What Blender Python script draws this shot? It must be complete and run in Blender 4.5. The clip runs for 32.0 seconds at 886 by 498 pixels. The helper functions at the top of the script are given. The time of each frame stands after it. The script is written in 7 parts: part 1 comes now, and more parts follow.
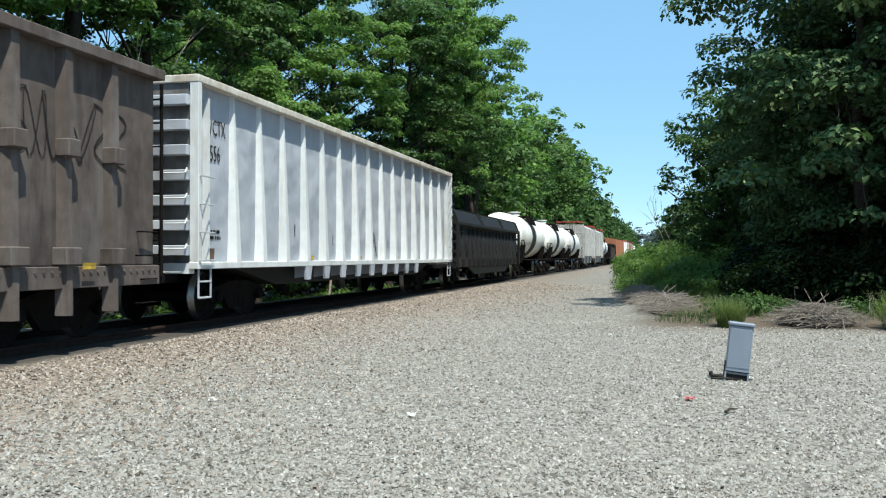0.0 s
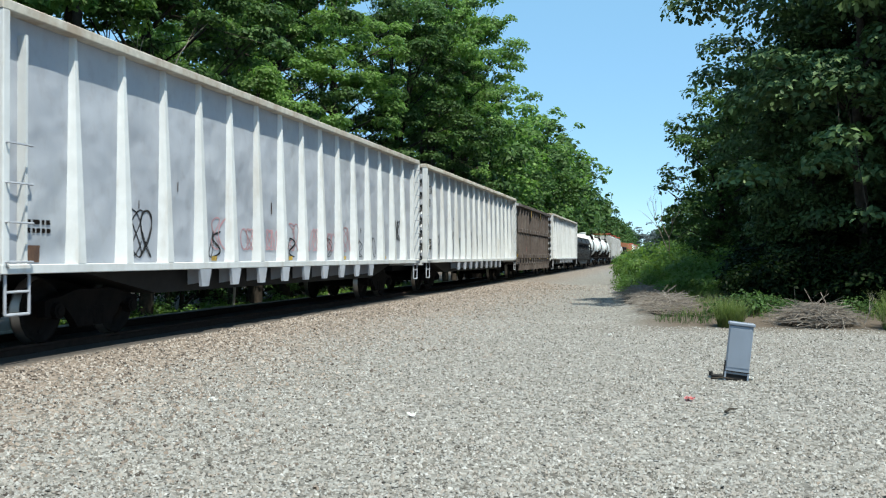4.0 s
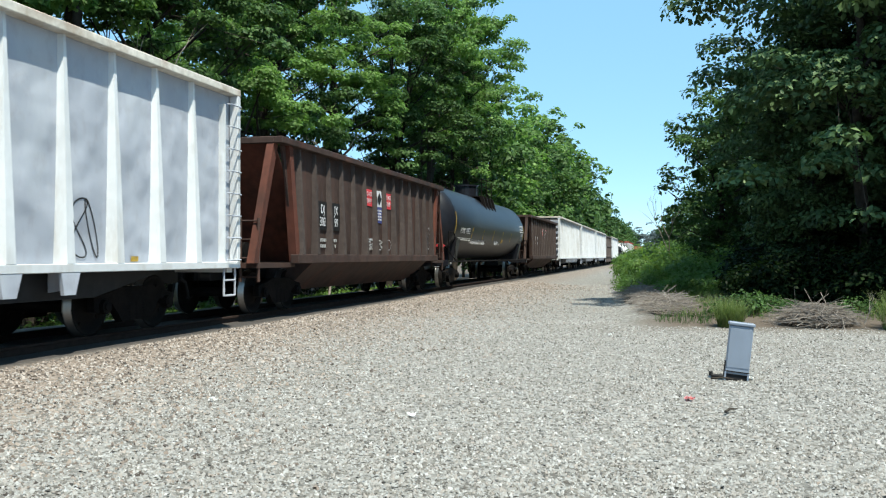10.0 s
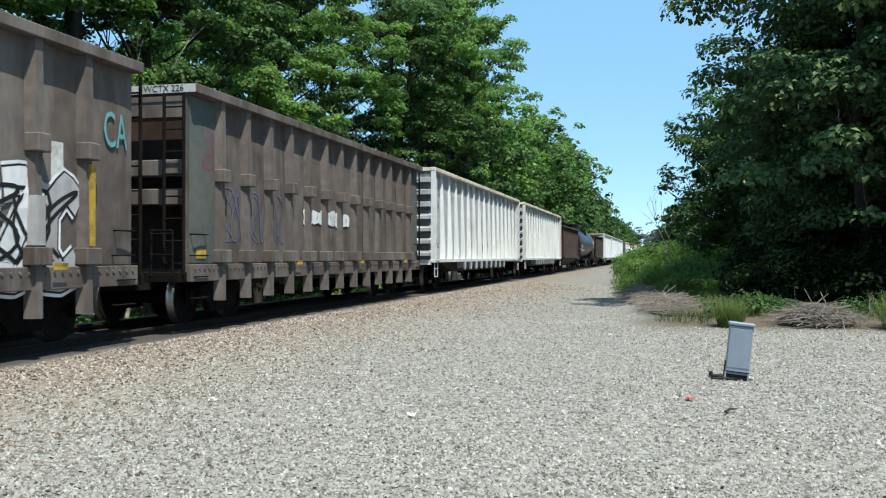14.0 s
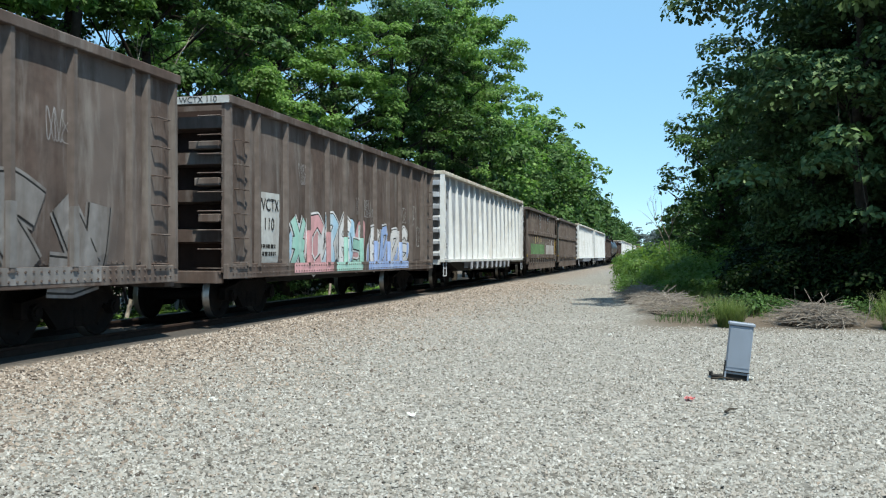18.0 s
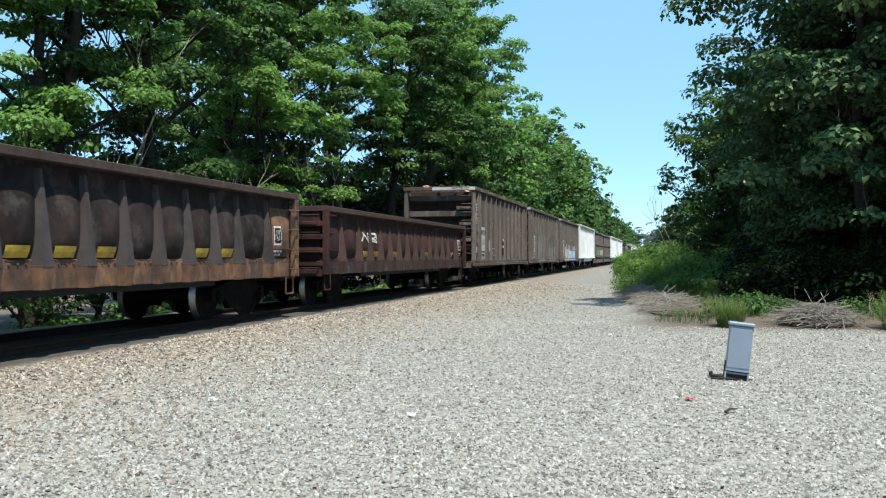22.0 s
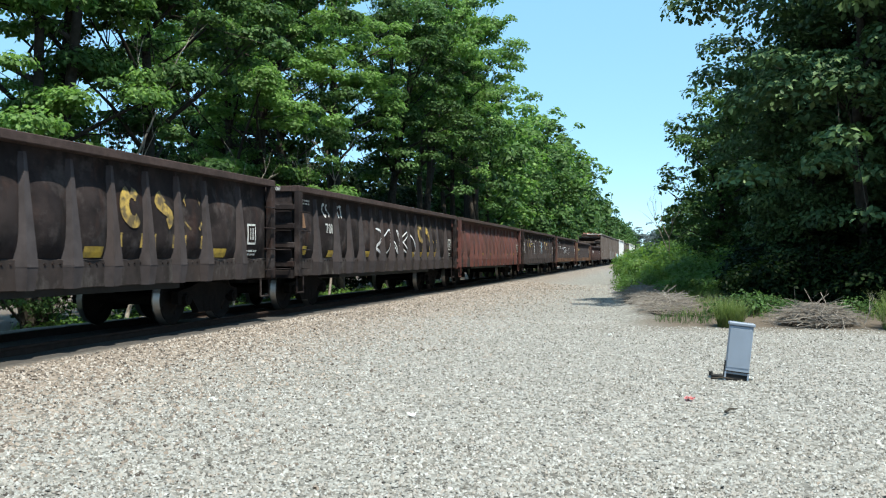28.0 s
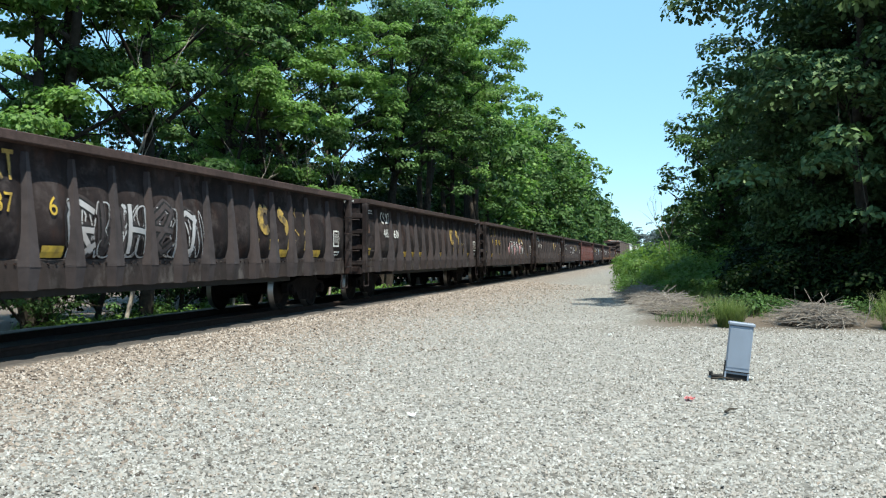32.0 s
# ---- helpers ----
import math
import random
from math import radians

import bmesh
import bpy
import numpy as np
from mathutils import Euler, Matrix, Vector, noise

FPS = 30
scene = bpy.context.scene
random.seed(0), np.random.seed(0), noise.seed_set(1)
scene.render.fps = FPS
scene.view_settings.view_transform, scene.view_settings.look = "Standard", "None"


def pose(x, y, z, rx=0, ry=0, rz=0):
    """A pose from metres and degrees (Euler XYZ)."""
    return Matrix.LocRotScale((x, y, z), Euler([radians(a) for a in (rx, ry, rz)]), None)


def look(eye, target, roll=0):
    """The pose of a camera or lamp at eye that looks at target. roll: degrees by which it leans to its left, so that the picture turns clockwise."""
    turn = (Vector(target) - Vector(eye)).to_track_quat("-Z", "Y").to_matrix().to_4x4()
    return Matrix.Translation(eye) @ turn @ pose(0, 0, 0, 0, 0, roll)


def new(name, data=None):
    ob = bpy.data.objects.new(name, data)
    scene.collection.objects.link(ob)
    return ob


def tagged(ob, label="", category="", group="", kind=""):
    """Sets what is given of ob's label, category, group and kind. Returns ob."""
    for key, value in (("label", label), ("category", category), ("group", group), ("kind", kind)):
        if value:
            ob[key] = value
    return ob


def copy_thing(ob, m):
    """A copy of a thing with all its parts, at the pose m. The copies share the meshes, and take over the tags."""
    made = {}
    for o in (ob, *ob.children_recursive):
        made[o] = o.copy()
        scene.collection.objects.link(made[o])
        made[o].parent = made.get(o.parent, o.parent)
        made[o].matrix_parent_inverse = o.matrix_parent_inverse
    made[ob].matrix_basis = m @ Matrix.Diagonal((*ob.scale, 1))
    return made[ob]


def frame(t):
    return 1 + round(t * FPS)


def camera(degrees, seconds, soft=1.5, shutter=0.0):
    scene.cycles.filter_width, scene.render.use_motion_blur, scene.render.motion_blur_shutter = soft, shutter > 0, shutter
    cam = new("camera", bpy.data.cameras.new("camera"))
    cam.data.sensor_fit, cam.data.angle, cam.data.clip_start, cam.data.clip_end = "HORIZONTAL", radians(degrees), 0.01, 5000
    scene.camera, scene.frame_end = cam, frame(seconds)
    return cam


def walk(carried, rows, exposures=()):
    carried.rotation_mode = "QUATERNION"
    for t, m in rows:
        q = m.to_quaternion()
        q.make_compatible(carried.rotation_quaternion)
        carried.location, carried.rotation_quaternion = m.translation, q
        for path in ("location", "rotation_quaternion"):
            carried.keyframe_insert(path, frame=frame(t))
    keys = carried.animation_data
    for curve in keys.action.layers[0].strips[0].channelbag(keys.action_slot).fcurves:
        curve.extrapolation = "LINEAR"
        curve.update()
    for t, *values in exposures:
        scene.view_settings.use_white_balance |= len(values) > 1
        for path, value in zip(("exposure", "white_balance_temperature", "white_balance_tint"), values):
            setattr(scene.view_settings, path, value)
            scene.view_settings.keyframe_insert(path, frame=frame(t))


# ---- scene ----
cam = camera(52.2, 32.0, soft=1.15, shutter=0.05)
walk(cam, [(0.0, pose(0, 0, 1.22, 90.46, 0, 13.63)), (32.0, pose(0, 0, 1.22, 90.46, 0, 13.63))],
     exposures=[(0.0, 0.68, 6720, 2), (3.0, 0.70, 6720, 2), (6.0, 0.60, 6720, 2), (9.0, 0.90, 6720, 2), (13.0, 0.72, 6720, 2), (19.0, 0.74, 6720, 2), (23.0, 0.92, 6720, 2), (32.0, 0.96, 6720, 2)])

# ---- light ----
SUN_ELEV, SUN_AZ = radians(64), radians(137)
world = bpy.data.worlds.new("sky")
scene.world = world
world.use_nodes = True
wn = world.node_tree.nodes
sky = wn.new("ShaderNodeTexSky")
sky.sky_type, sky.sun_disc = "NISHITA", False
sky.sun_elevation, sky.sun_rotation = SUN_ELEV, SUN_AZ
sky.altitude = 5000
sky.air_density, sky.dust_density, sky.ozone_density = 1.2, 0.0, 2.0
wn["Background"].inputs["Strength"].default_value = 0.125
flat_sky = wn.new("ShaderNodeMix")      # flat pale blue mixed in to even out the sky's gradient
flat_sky.data_type = "RGBA"
flat_sky.inputs["Factor"].default_value = 0.6
flat_sky.inputs["B"].default_value = (1.7, 3.6, 5.7, 1.0)
world.node_tree.links.new(sky.outputs[0], flat_sky.inputs["A"])
world.node_tree.links.new(flat_sky.outputs["Result"], wn["Background"].inputs["Color"])
sun_data = bpy.data.lights.new("sun", "SUN")
sun_data.energy, sun_data.angle, sun_data.color = 5.0, radians(0.6), (1.0, 0.96, 0.9)
sun = new("sun", sun_data)
to_sun = Vector((math.sin(SUN_AZ) * math.cos(SUN_ELEV), math.cos(SUN_AZ) * math.cos(SUN_ELEV), math.sin(SUN_ELEV)))
sun.matrix_world = look(to_sun * 80, (0, 0, 0))


# ---- materials ----
def mat(name, col, rough=0.7, metal=0.0, var=0.2, scale=6.0, stain=None, stain_scale=0.8, stain_amount=0.5,
        streak=1.0, bump=0.15, bump_scale=70.0, shift=0.12, edge=(0.45, 0.62), spec=0.4, grime=None, dent=0.0):
    """A weathered surface: grain, larger stains (drawn out downwards by streak) and fine relief."""
    m = bpy.data.materials.new(name)
    m.use_nodes = True
    n, l = m.node_tree.nodes, m.node_tree.links
    b = n["Principled BSDF"]
    co = n.new("ShaderNodeTexCoord")
    info = n.new("ShaderNodeObjectInfo")
    add = n.new("ShaderNodeVectorMath")
    add.operation = "ADD"
    off = n.new("ShaderNodeVectorMath")
    off.operation = "SCALE"
    off.inputs[0].default_value = (17.0, 31.0, 9.0)
    l.new(info.outputs["Random"], off.inputs["Scale"])
    l.new(co.outputs["Object"], add.inputs[0])
    l.new(off.outputs[0], add.inputs[1])
    g = n.new("ShaderNodeTexNoise")
    g.inputs["Scale"].default_value, g.inputs["Detail"].default_value = scale, 6.0
    l.new(add.outputs[0], g.inputs["Vector"])
    ramp = n.new("ShaderNodeMapRange")
    ramp.inputs["From Min"].default_value, ramp.inputs["From Max"].default_value = 0.3, 0.7
    ramp.inputs["To Min"].default_value, ramp.inputs["To Max"].default_value = 1.0 - var, 1.0 + var
    l.new(g.outputs["Fac"], ramp.inputs["Value"])
    mul = n.new("ShaderNodeVectorMath")
    mul.operation = "SCALE"
    mul.inputs[0].default_value = col
    jit = n.new("ShaderNodeMapRange")
    jit.inputs["To Min"].default_value, jit.inputs["To Max"].default_value = 1.0 - shift, 1.0 + shift
    l.new(info.outputs["Random"], jit.inputs["Value"])
    both = n.new("ShaderNodeMath")
    both.operation = "MULTIPLY"
    l.new(ramp.outputs[0], both.inputs[0])
    l.new(jit.outputs[0], both.inputs[1])
    l.new(both.outputs[0], mul.inputs["Scale"])
    out = mul.outputs[0]
    if stain:
        mp = n.new("ShaderNodeMapping")
        mp.inputs["Scale"].default_value = (1.0, 1.0, 1.0 / streak)
        l.new(add.outputs[0], mp.inputs["Vector"])
        s = n.new("ShaderNodeTexNoise")
        s.inputs["Scale"].default_value, s.inputs["Detail"].default_value = stain_scale, 9.0
        s.inputs["Roughness"].default_value = 0.62
        l.new(mp.outputs[0], s.inputs["Vector"])
        r = n.new("ShaderNodeMapRange")
        r.inputs["From Min"].default_value, r.inputs["From Max"].default_value = edge
        r.inputs["To Max"].default_value = stain_amount
        l.new(s.outputs["Fac"], r.inputs["Value"])
        mix = n.new("ShaderNodeMix")
        mix.data_type = "RGBA"
        l.new(r.outputs[0], mix.inputs["Factor"])
        l.new(out, mix.inputs["A"])
        mix.inputs["B"].default_value = (*stain, 1.0)
        out = mix.outputs["Result"]
    for tone, size, amount, long in grime or ():        # drawn-out dark or pale weathering of a second size
        mp = n.new("ShaderNodeMapping")
        mp.inputs["Scale"].default_value = (1.0, 1.0, 1.0 / long)
        mp.inputs["Location"].default_value = (size, 3.0 * size, 7.0)
        l.new(add.outputs[0], mp.inputs["Vector"])
        s = n.new("ShaderNodeTexNoise")
        s.inputs["Scale"].default_value, s.inputs["Detail"].default_value, s.inputs["Roughness"].default_value = size, 7.0, 0.68
        l.new(mp.outputs[0], s.inputs["Vector"])
        r = n.new("ShaderNodeMapRange")
        r.inputs["From Min"].default_value, r.inputs["From Max"].default_value, r.inputs["To Max"].default_value = 0.52, 0.68, amount
        l.new(s.outputs["Fac"], r.inputs["Value"])
        mix = n.new("ShaderNodeMix")
        mix.data_type = "RGBA"
        l.new(r.outputs[0], mix.inputs["Factor"])
        l.new(out, mix.inputs["A"])
        mix.inputs["B"].default_value = (*tone, 1.0)
        out = mix.outputs["Result"]
    l.new(out, b.inputs["Base Color"])
    b.inputs["Roughness"].default_value, b.inputs["Metallic"].default_value = rough, metal
    b.inputs["Specular IOR Level"].default_value = spec
    if bump:
        f = n.new("ShaderNodeTexNoise")
        f.inputs["Scale"].default_value, f.inputs["Detail"].default_value = bump_scale, 4.0
        l.new(co.outputs["Object"], f.inputs["Vector"])
        bp = n.new("ShaderNodeBump")
        bp.inputs["Strength"].default_value, bp.inputs["Distance"].default_value = bump, 0.02
        l.new(f.outputs["Fac"], bp.inputs["Height"])
        if dent:
            f2, bp2 = n.new("ShaderNodeTexNoise"), n.new("ShaderNodeBump")
            f2.inputs["Scale"].default_value, f2.inputs["Detail"].default_value = 1.2, 1.5
            l.new(add.outputs[0], f2.inputs["Vector"])
            bp2.inputs["Strength"].default_value, bp2.inputs["Distance"].default_value = dent, 0.22
            l.new(f2.outputs["Fac"], bp2.inputs["Height"])
            l.new(bp2.outputs[0], bp.inputs["Normal"])
        l.new(bp.outputs[0], b.inputs["Normal"])
    return m


def leaf_mat(name, dark, light, through_col, spec=0.3, fac=0.42):
    """Leaves that differ one by one and let some light through."""
    m = bpy.data.materials.new(name)
    m.use_nodes = True
    n, l = m.node_tree.nodes, m.node_tree.links
    b = n["Principled BSDF"]
    geo = n.new("ShaderNodeNewGeometry")
    mix = n.new("ShaderNodeMix")
    mix.data_type = "RGBA"
    mix.inputs["A"].default_value, mix.inputs["B"].default_value = (*dark, 1), (*light, 1)
    l.new(geo.outputs["Random Per Island"], mix.inputs["Factor"])
    co, no, rg, vary = n.new("ShaderNodeTexCoord"), n.new("ShaderNodeTexNoise"), n.new("ShaderNodeMapRange"), n.new("ShaderNodeVectorMath")
    no.inputs["Scale"].default_value = 0.55
    rg.inputs["From Min"].default_value, rg.inputs["From Max"].default_value = 0.3, 0.7
    rg.inputs["To Min"].default_value, rg.inputs["To Max"].default_value = 0.55, 1.3
    vary.operation = "SCALE"
    l.new(co.outputs["Object"], no.inputs["Vector"])
    l.new(no.outputs["Fac"], rg.inputs["Value"])
    l.new(mix.outputs["Result"], vary.inputs[0])
    l.new(rg.outputs[0], vary.inputs["Scale"])
    l.new(vary.outputs[0], b.inputs["Base Color"])
    b.inputs["Roughness"].default_value = 0.5
    b.inputs["Specular IOR Level"].default_value = spec
    tr = n.new("ShaderNodeBsdfTranslucent")
    tr.inputs["Color"].default_value = (*through_col, 1)
    sh = n.new("ShaderNodeMixShader")
    sh.inputs["Fac"].default_value = fac
    l.new(b.outputs[0], sh.inputs[1])
    l.new(tr.outputs[0], sh.inputs[2])
    l.new(sh.outputs[0], n["Material Output"].inputs["Surface"])
    return m


M_WHITE = mat("white_paint", (0.57, 0.585, 0.595), 0.55, 0, 0.06, 5, (0.41, 0.42, 0.425), 0.7, 0.45, 2.5, 0.06, 40, 0.03, grime=[((0.30, 0.25, 0.19), 2.6, 0.35, 5.0)])
# Darker and bluer than the white of the stakes, with random stains.
M_PANEL = mat("stained_bluish_panel", (0.335, 0.355, 0.400), 0.6, 0, 0.03, 3, (0.27, 0.285, 0.325), 0.7, 0.5, 1.8, 0.04, 30, 0.03, edge=(0.5, 0.7), grime=[((0.41, 0.43, 0.45), 0.7, 0.45, 2.0), ((0.20, 0.185, 0.18), 4.5, 0.22, 1.5)], dent=0.6)
M_RUSTLIP = mat("rusty_white_edge", (0.50, 0.475, 0.42), 0.8, 0, 0.15, 9, (0.24, 0.16, 0.10), 1.6, 0.6, 1, 0.2, 60, edge=(0.46, 0.66))
M_BROWN = mat("faded_brown_steel", (0.082, 0.065, 0.058), 0.85, 0, 0.2, 4, (0.135, 0.118, 0.11), 0.9, 0.75, 2.5, 0.12, 45, 0.06, spec=0.2, grime=[((0.035, 0.027, 0.025), 1.1, 0.7, 2.2), ((0.17, 0.152, 0.143), 2.3, 0.5, 7.0)], dent=0.3)
M_UMBER = mat("weathered_umber_steel", (0.070, 0.050, 0.043), 0.85, 0, 0.2, 5, (0.12, 0.10, 0.092), 0.9, 0.75, 4, 0.12, 45, 0.06, spec=0.2, grime=[((0.036, 0.027, 0.023), 1.0, 0.6, 2.0), ((0.21, 0.195, 0.185), 2.6, 0.5, 6.0)], dent=0.3)
M_DULLOXIDE = mat("soot_stained_oxide", (0.036, 0.0215, 0.018), 0.8, 0, 0.25, 5, (0.066, 0.044, 0.036), 0.8, 0.7, 3, 0.12, 45, 0.06, spec=0.2, grime=[((0.016, 0.011, 0.010), 1.2, 0.6, 2.5), ((0.10, 0.052, 0.032), 2.2, 0.5, 6.0)], dent=0.2)
M_REDOXIDE = mat("red_oxide_hopper", (0.040, 0.0255, 0.0215), 0.75, 0, 0.2, 5, (0.068, 0.040, 0.032), 0.8, 0.6, 3, 0.12, 45, 0.06, spec=0.2, grime=[((0.020, 0.014, 0.013), 0.9, 0.8, 2.5), ((0.10, 0.036, 0.024), 1.4, 0.4, 3.0)], dent=0.2)
M_GONDOLA = mat("dark_gondola_steel", (0.0115, 0.0084, 0.0087), 0.85, 0, 0.35, 4, (0.028, 0.0205, 0.0198), 1.2, 0.85, 1.0, 0.2, 45, 0.10, spec=0.15, grime=[((0.0065, 0.005, 0.005), 1.5, 0.8, 1.4), ((0.070, 0.058, 0.056), 2.0, 0.65, 1.0), ((0.055, 0.024, 0.016), 2.4, 0.35, 2.0)], dent=0.4)
M_STAKE = mat("worn_stake_steel", (0.040, 0.0335, 0.035), 0.85, 0, 0.25, 6, (0.050, 0.037, 0.035), 1.2, 0.7, 2, 0.15, 45, 0.12, spec=0.2, grime=[((0.015, 0.012, 0.012), 2.0, 0.65, 3.0)])
M_SILL = mat("dusty_sill_steel", (0.025, 0.0195, 0.019), 0.85, 0, 0.25, 6, (0.040, 0.028, 0.024), 1.0, 0.7, 2, 0.15, 45, 0.12, spec=0.2, grime=[((0.115, 0.103, 0.098), 2.6, 0.6, 1.5), ((0.010, 0.008, 0.0075), 1.7, 0.75, 2.0)])
M_LIP = mat("rusted_lip", (0.050, 0.033, 0.030), 0.9, 0, 0.3, 8, (0.025, 0.017, 0.015), 1.5, 0.6, 1, 0.3, 40, spec=0.2)
M_ORANGE = mat("orange_rust", (0.125, 0.062, 0.032), 0.85, 0, 0.35, 6, (0.045, 0.026, 0.021), 1.6, 0.9, 2, 0.25, 40, edge=(0.38, 0.56), grime=[((0.020, 0.014, 0.013), 1.2, 0.85, 1.0), ((0.25, 0.15, 0.085), 4.0, 0.5, 2.0)])
M_REDGON = mat("red_oxide_gondola", (0.0896, 0.028, 0.0224), 0.75, 0, 0.25, 5, (0.042, 0.0196, 0.0168), 0.9, 0.7, 2, 0.2, 45, 0.08)
M_TANK = mat("black_tank_paint", (0.0095, 0.0105, 0.0150), 0.38, 0, 0.15, 5, (0.019, 0.018, 0.019), 0.7, 0.6, 2, 0.03, 30, 0.04, spec=0.2)
M_WHITETANK = mat("white_tank_paint", (0.78, 0.78, 0.75), 0.4, 0, 0.06, 5, (0.5, 0.47, 0.42), 0.8, 0.5, 3, 0.03, 30)
# Truck and wheel tones sit below iron's own, holding the deep underbody shade.
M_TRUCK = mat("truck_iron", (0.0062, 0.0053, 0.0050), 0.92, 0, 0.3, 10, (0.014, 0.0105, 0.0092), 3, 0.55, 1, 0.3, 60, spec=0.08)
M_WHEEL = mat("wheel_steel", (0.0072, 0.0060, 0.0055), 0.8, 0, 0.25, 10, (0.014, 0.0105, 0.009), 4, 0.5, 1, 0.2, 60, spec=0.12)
M_TREAD = mat("polished_tread", (0.252, 0.238, 0.224), 0.4, 1.0, 0.1, 10, None, bump=0)
M_BLACK = mat("black_paint", (0.013, 0.013, 0.0135), 0.65, 0, 0.2, 8, bump=0.05, spec=0.2)
M_YELLOW = mat("yellow_paint", (0.413, 0.27, 0.0338), 0.65, 0, 0.2, 9, (0.09, 0.06, 0.03), 5, 0.55, 1, 0.05)
M_STENCIL = mat("white_stencil", (0.496, 0.496, 0.48), 0.7, 0, 0.15, 9, (0.16, 0.136, 0.12), 6, 0.5, 1, 0)
M_RED = mat("red_sign_paint", (0.5, 0.035, 0.045), 0.6, 0, 0.1, 8, bump=0)
M_NAVY = mat("navy_decal", (0.035, 0.045, 0.16), 0.6, 0, 0.1, 8, bump=0)
M_RAIL = mat("rail_steel", (0.030, 0.019, 0.015), 0.85, 0.1, 0.25, 8, bump=0.2, spec=0.15)
M_TIE = mat("tie_wood", (0.030, 0.024, 0.020), 0.9, 0, 0.3, 8, bump=0.4, spec=0.1)
M_SIGN = mat("dull_white_sign", (0.357, 0.365, 0.365), 0.7, 0, 0.1, 9, (0.212, 0.187, 0.17), 3, 0.5, 2, 0)
# Dirty end sheet, its colour also darkened for the shade between end ribs.
M_ENDSHEET = mat("shaded_end_sheet", (0.12, 0.115, 0.112), 0.85, 0, 0.25, 5, (0.055, 0.045, 0.04), 1.3, 0.7, 2.5, 0.1, 45, 0.05)
M_REDEND = mat("dark_red_end_steel", (0.055, 0.020, 0.017), 0.8, 0, 0.25, 6, (0.10, 0.055, 0.045), 2.0, 0.5, 2, 0.15, 45, 0.1)
# Stakes in paler tones than the sheets they stand on.
M_PALESTAKE = mat("scuffed_pale_brown_stake", (0.108, 0.090, 0.083), 0.85, 0, 0.2, 6, (0.07, 0.054, 0.048), 1.5, 0.7, 4, 0.12, 45, 0.06, spec=0.2, grime=[((0.18, 0.165, 0.155), 3.0, 0.5, 6.0)])
M_HOPSTAKE = mat("pale_hopper_stake", (0.060, 0.046, 0.041), 0.85, 0, 0.2, 6, (0.036, 0.025, 0.022), 1.5, 0.7, 4, 0.12, 45, 0.06, spec=0.2)
M_HOTRED = mat("bare_red_oxide", (0.105, 0.036, 0.024), 0.8, 0, 0.2, 5, (0.06, 0.025, 0.018), 1.0, 0.6, 3, 0.12, 45, 0.06, spec=0.2, grime=[((0.03, 0.017, 0.014), 1.2, 0.6, 2.5)])
# Rusty steel with the shade of the recessed car ends put into its colour.
M_RUSTEND = mat("rusty_recess_shade", (0.030, 0.0195, 0.017), 0.85, 0, 0.25, 5, (0.060, 0.038, 0.031), 1.2, 0.6, 3, 0.12, 45, 0.06, spec=0.15)
M_OXGON = mat("sooty_red_gondola", (0.026, 0.0125, 0.0115), 0.8, 0, 0.3, 4, (0.062, 0.024, 0.019), 0.9, 0.7, 1.4, 0.2, 45, 0.10, spec=0.2, grime=[((0.010, 0.007, 0.007), 1.3, 0.7, 1.6)], dent=0.3)
M_OXSTAKE = mat("rusty_red_stake", (0.040, 0.025, 0.023), 0.85, 0, 0.25, 6, (0.058, 0.030, 0.026), 1.2, 0.7, 2, 0.15, 45, 0.1, spec=0.2)
M_CREAM = mat("cream_yellow_mark", (0.33, 0.22, 0.05), 0.7, 0, 0.2, 9, (0.035, 0.027, 0.022), 5, 0.85, 1, 0, edge=(0.42, 0.56))
M_SPRAY_GREY = mat("grey_spray", (0.34, 0.34, 0.35), 0.7, 0, 0.15, 5, (0.2, 0.17, 0.16), 2, 0.6, 5, 0)
M_SPRAY_BLUE = mat("pale_blue_spray", (0.30, 0.45, 0.58), 0.7, 0, 0.12, 5, (0.5, 0.55, 0.6), 2, 0.6, 3, 0)
M_SPRAY_PINK = mat("pink_spray", (0.48, 0.26, 0.28), 0.7, 0, 0.15, 5, (0.25, 0.15, 0.15), 2, 0.6, 5, 0)
M_SPRAY_GREEN = mat("green_spray", (0.10, 0.19, 0.09), 0.7, 0, 0.15, 5, (0.07, 0.12, 0.07), 2, 0.6, 3, 0)
M_SPRAY_SAND = mat("sand_spray", (0.5, 0.42, 0.2), 0.7, 0, 0.15, 5, bump=0)
M_SPRAY_DULL = mat("dull_green_grey_paint", (0.07, 0.085, 0.08), 0.8, 0, 0.2, 5, (0.10, 0.08, 0.065), 1.2, 0.6, 2, 0.1)
M_SPRAY_TEAL = mat("teal_spray", (0.10, 0.28, 0.30), 0.7, 0, 0.15, 5, bump=0)
M_SPRAY_WHITE = mat("white_spray", (0.6, 0.6, 0.62), 0.7, 0, 0.12, 5, (0.35, 0.33, 0.34), 2, 0.5, 4, 0)
M_BOX = mat("grey_box_enamel", (0.20, 0.235, 0.29), 0.45, 0.1, 0.05, 6, (0.15, 0.17, 0.2), 2.5, 0.3, 2, 0.03)
M_BARK = mat("bark", (0.045, 0.038, 0.031), 0.95, 0, 0.35, 9, (0.022, 0.019, 0.016), 2, 0.6, 5, 0.8, 18, spec=0.1)
M_DEADWOOD = mat("dead_wood", (0.27, 0.235, 0.20), 0.9, 0, 0.3, 9, (0.13, 0.105, 0.088), 4, 0.6, 1, 0.5, 30)
L_LOCUST = leaf_mat("locust_leaf", (0.042, 0.088, 0.026), (0.155, 0.250, 0.078), (0.20, 0.40, 0.07), 0.12, fac=0.34)
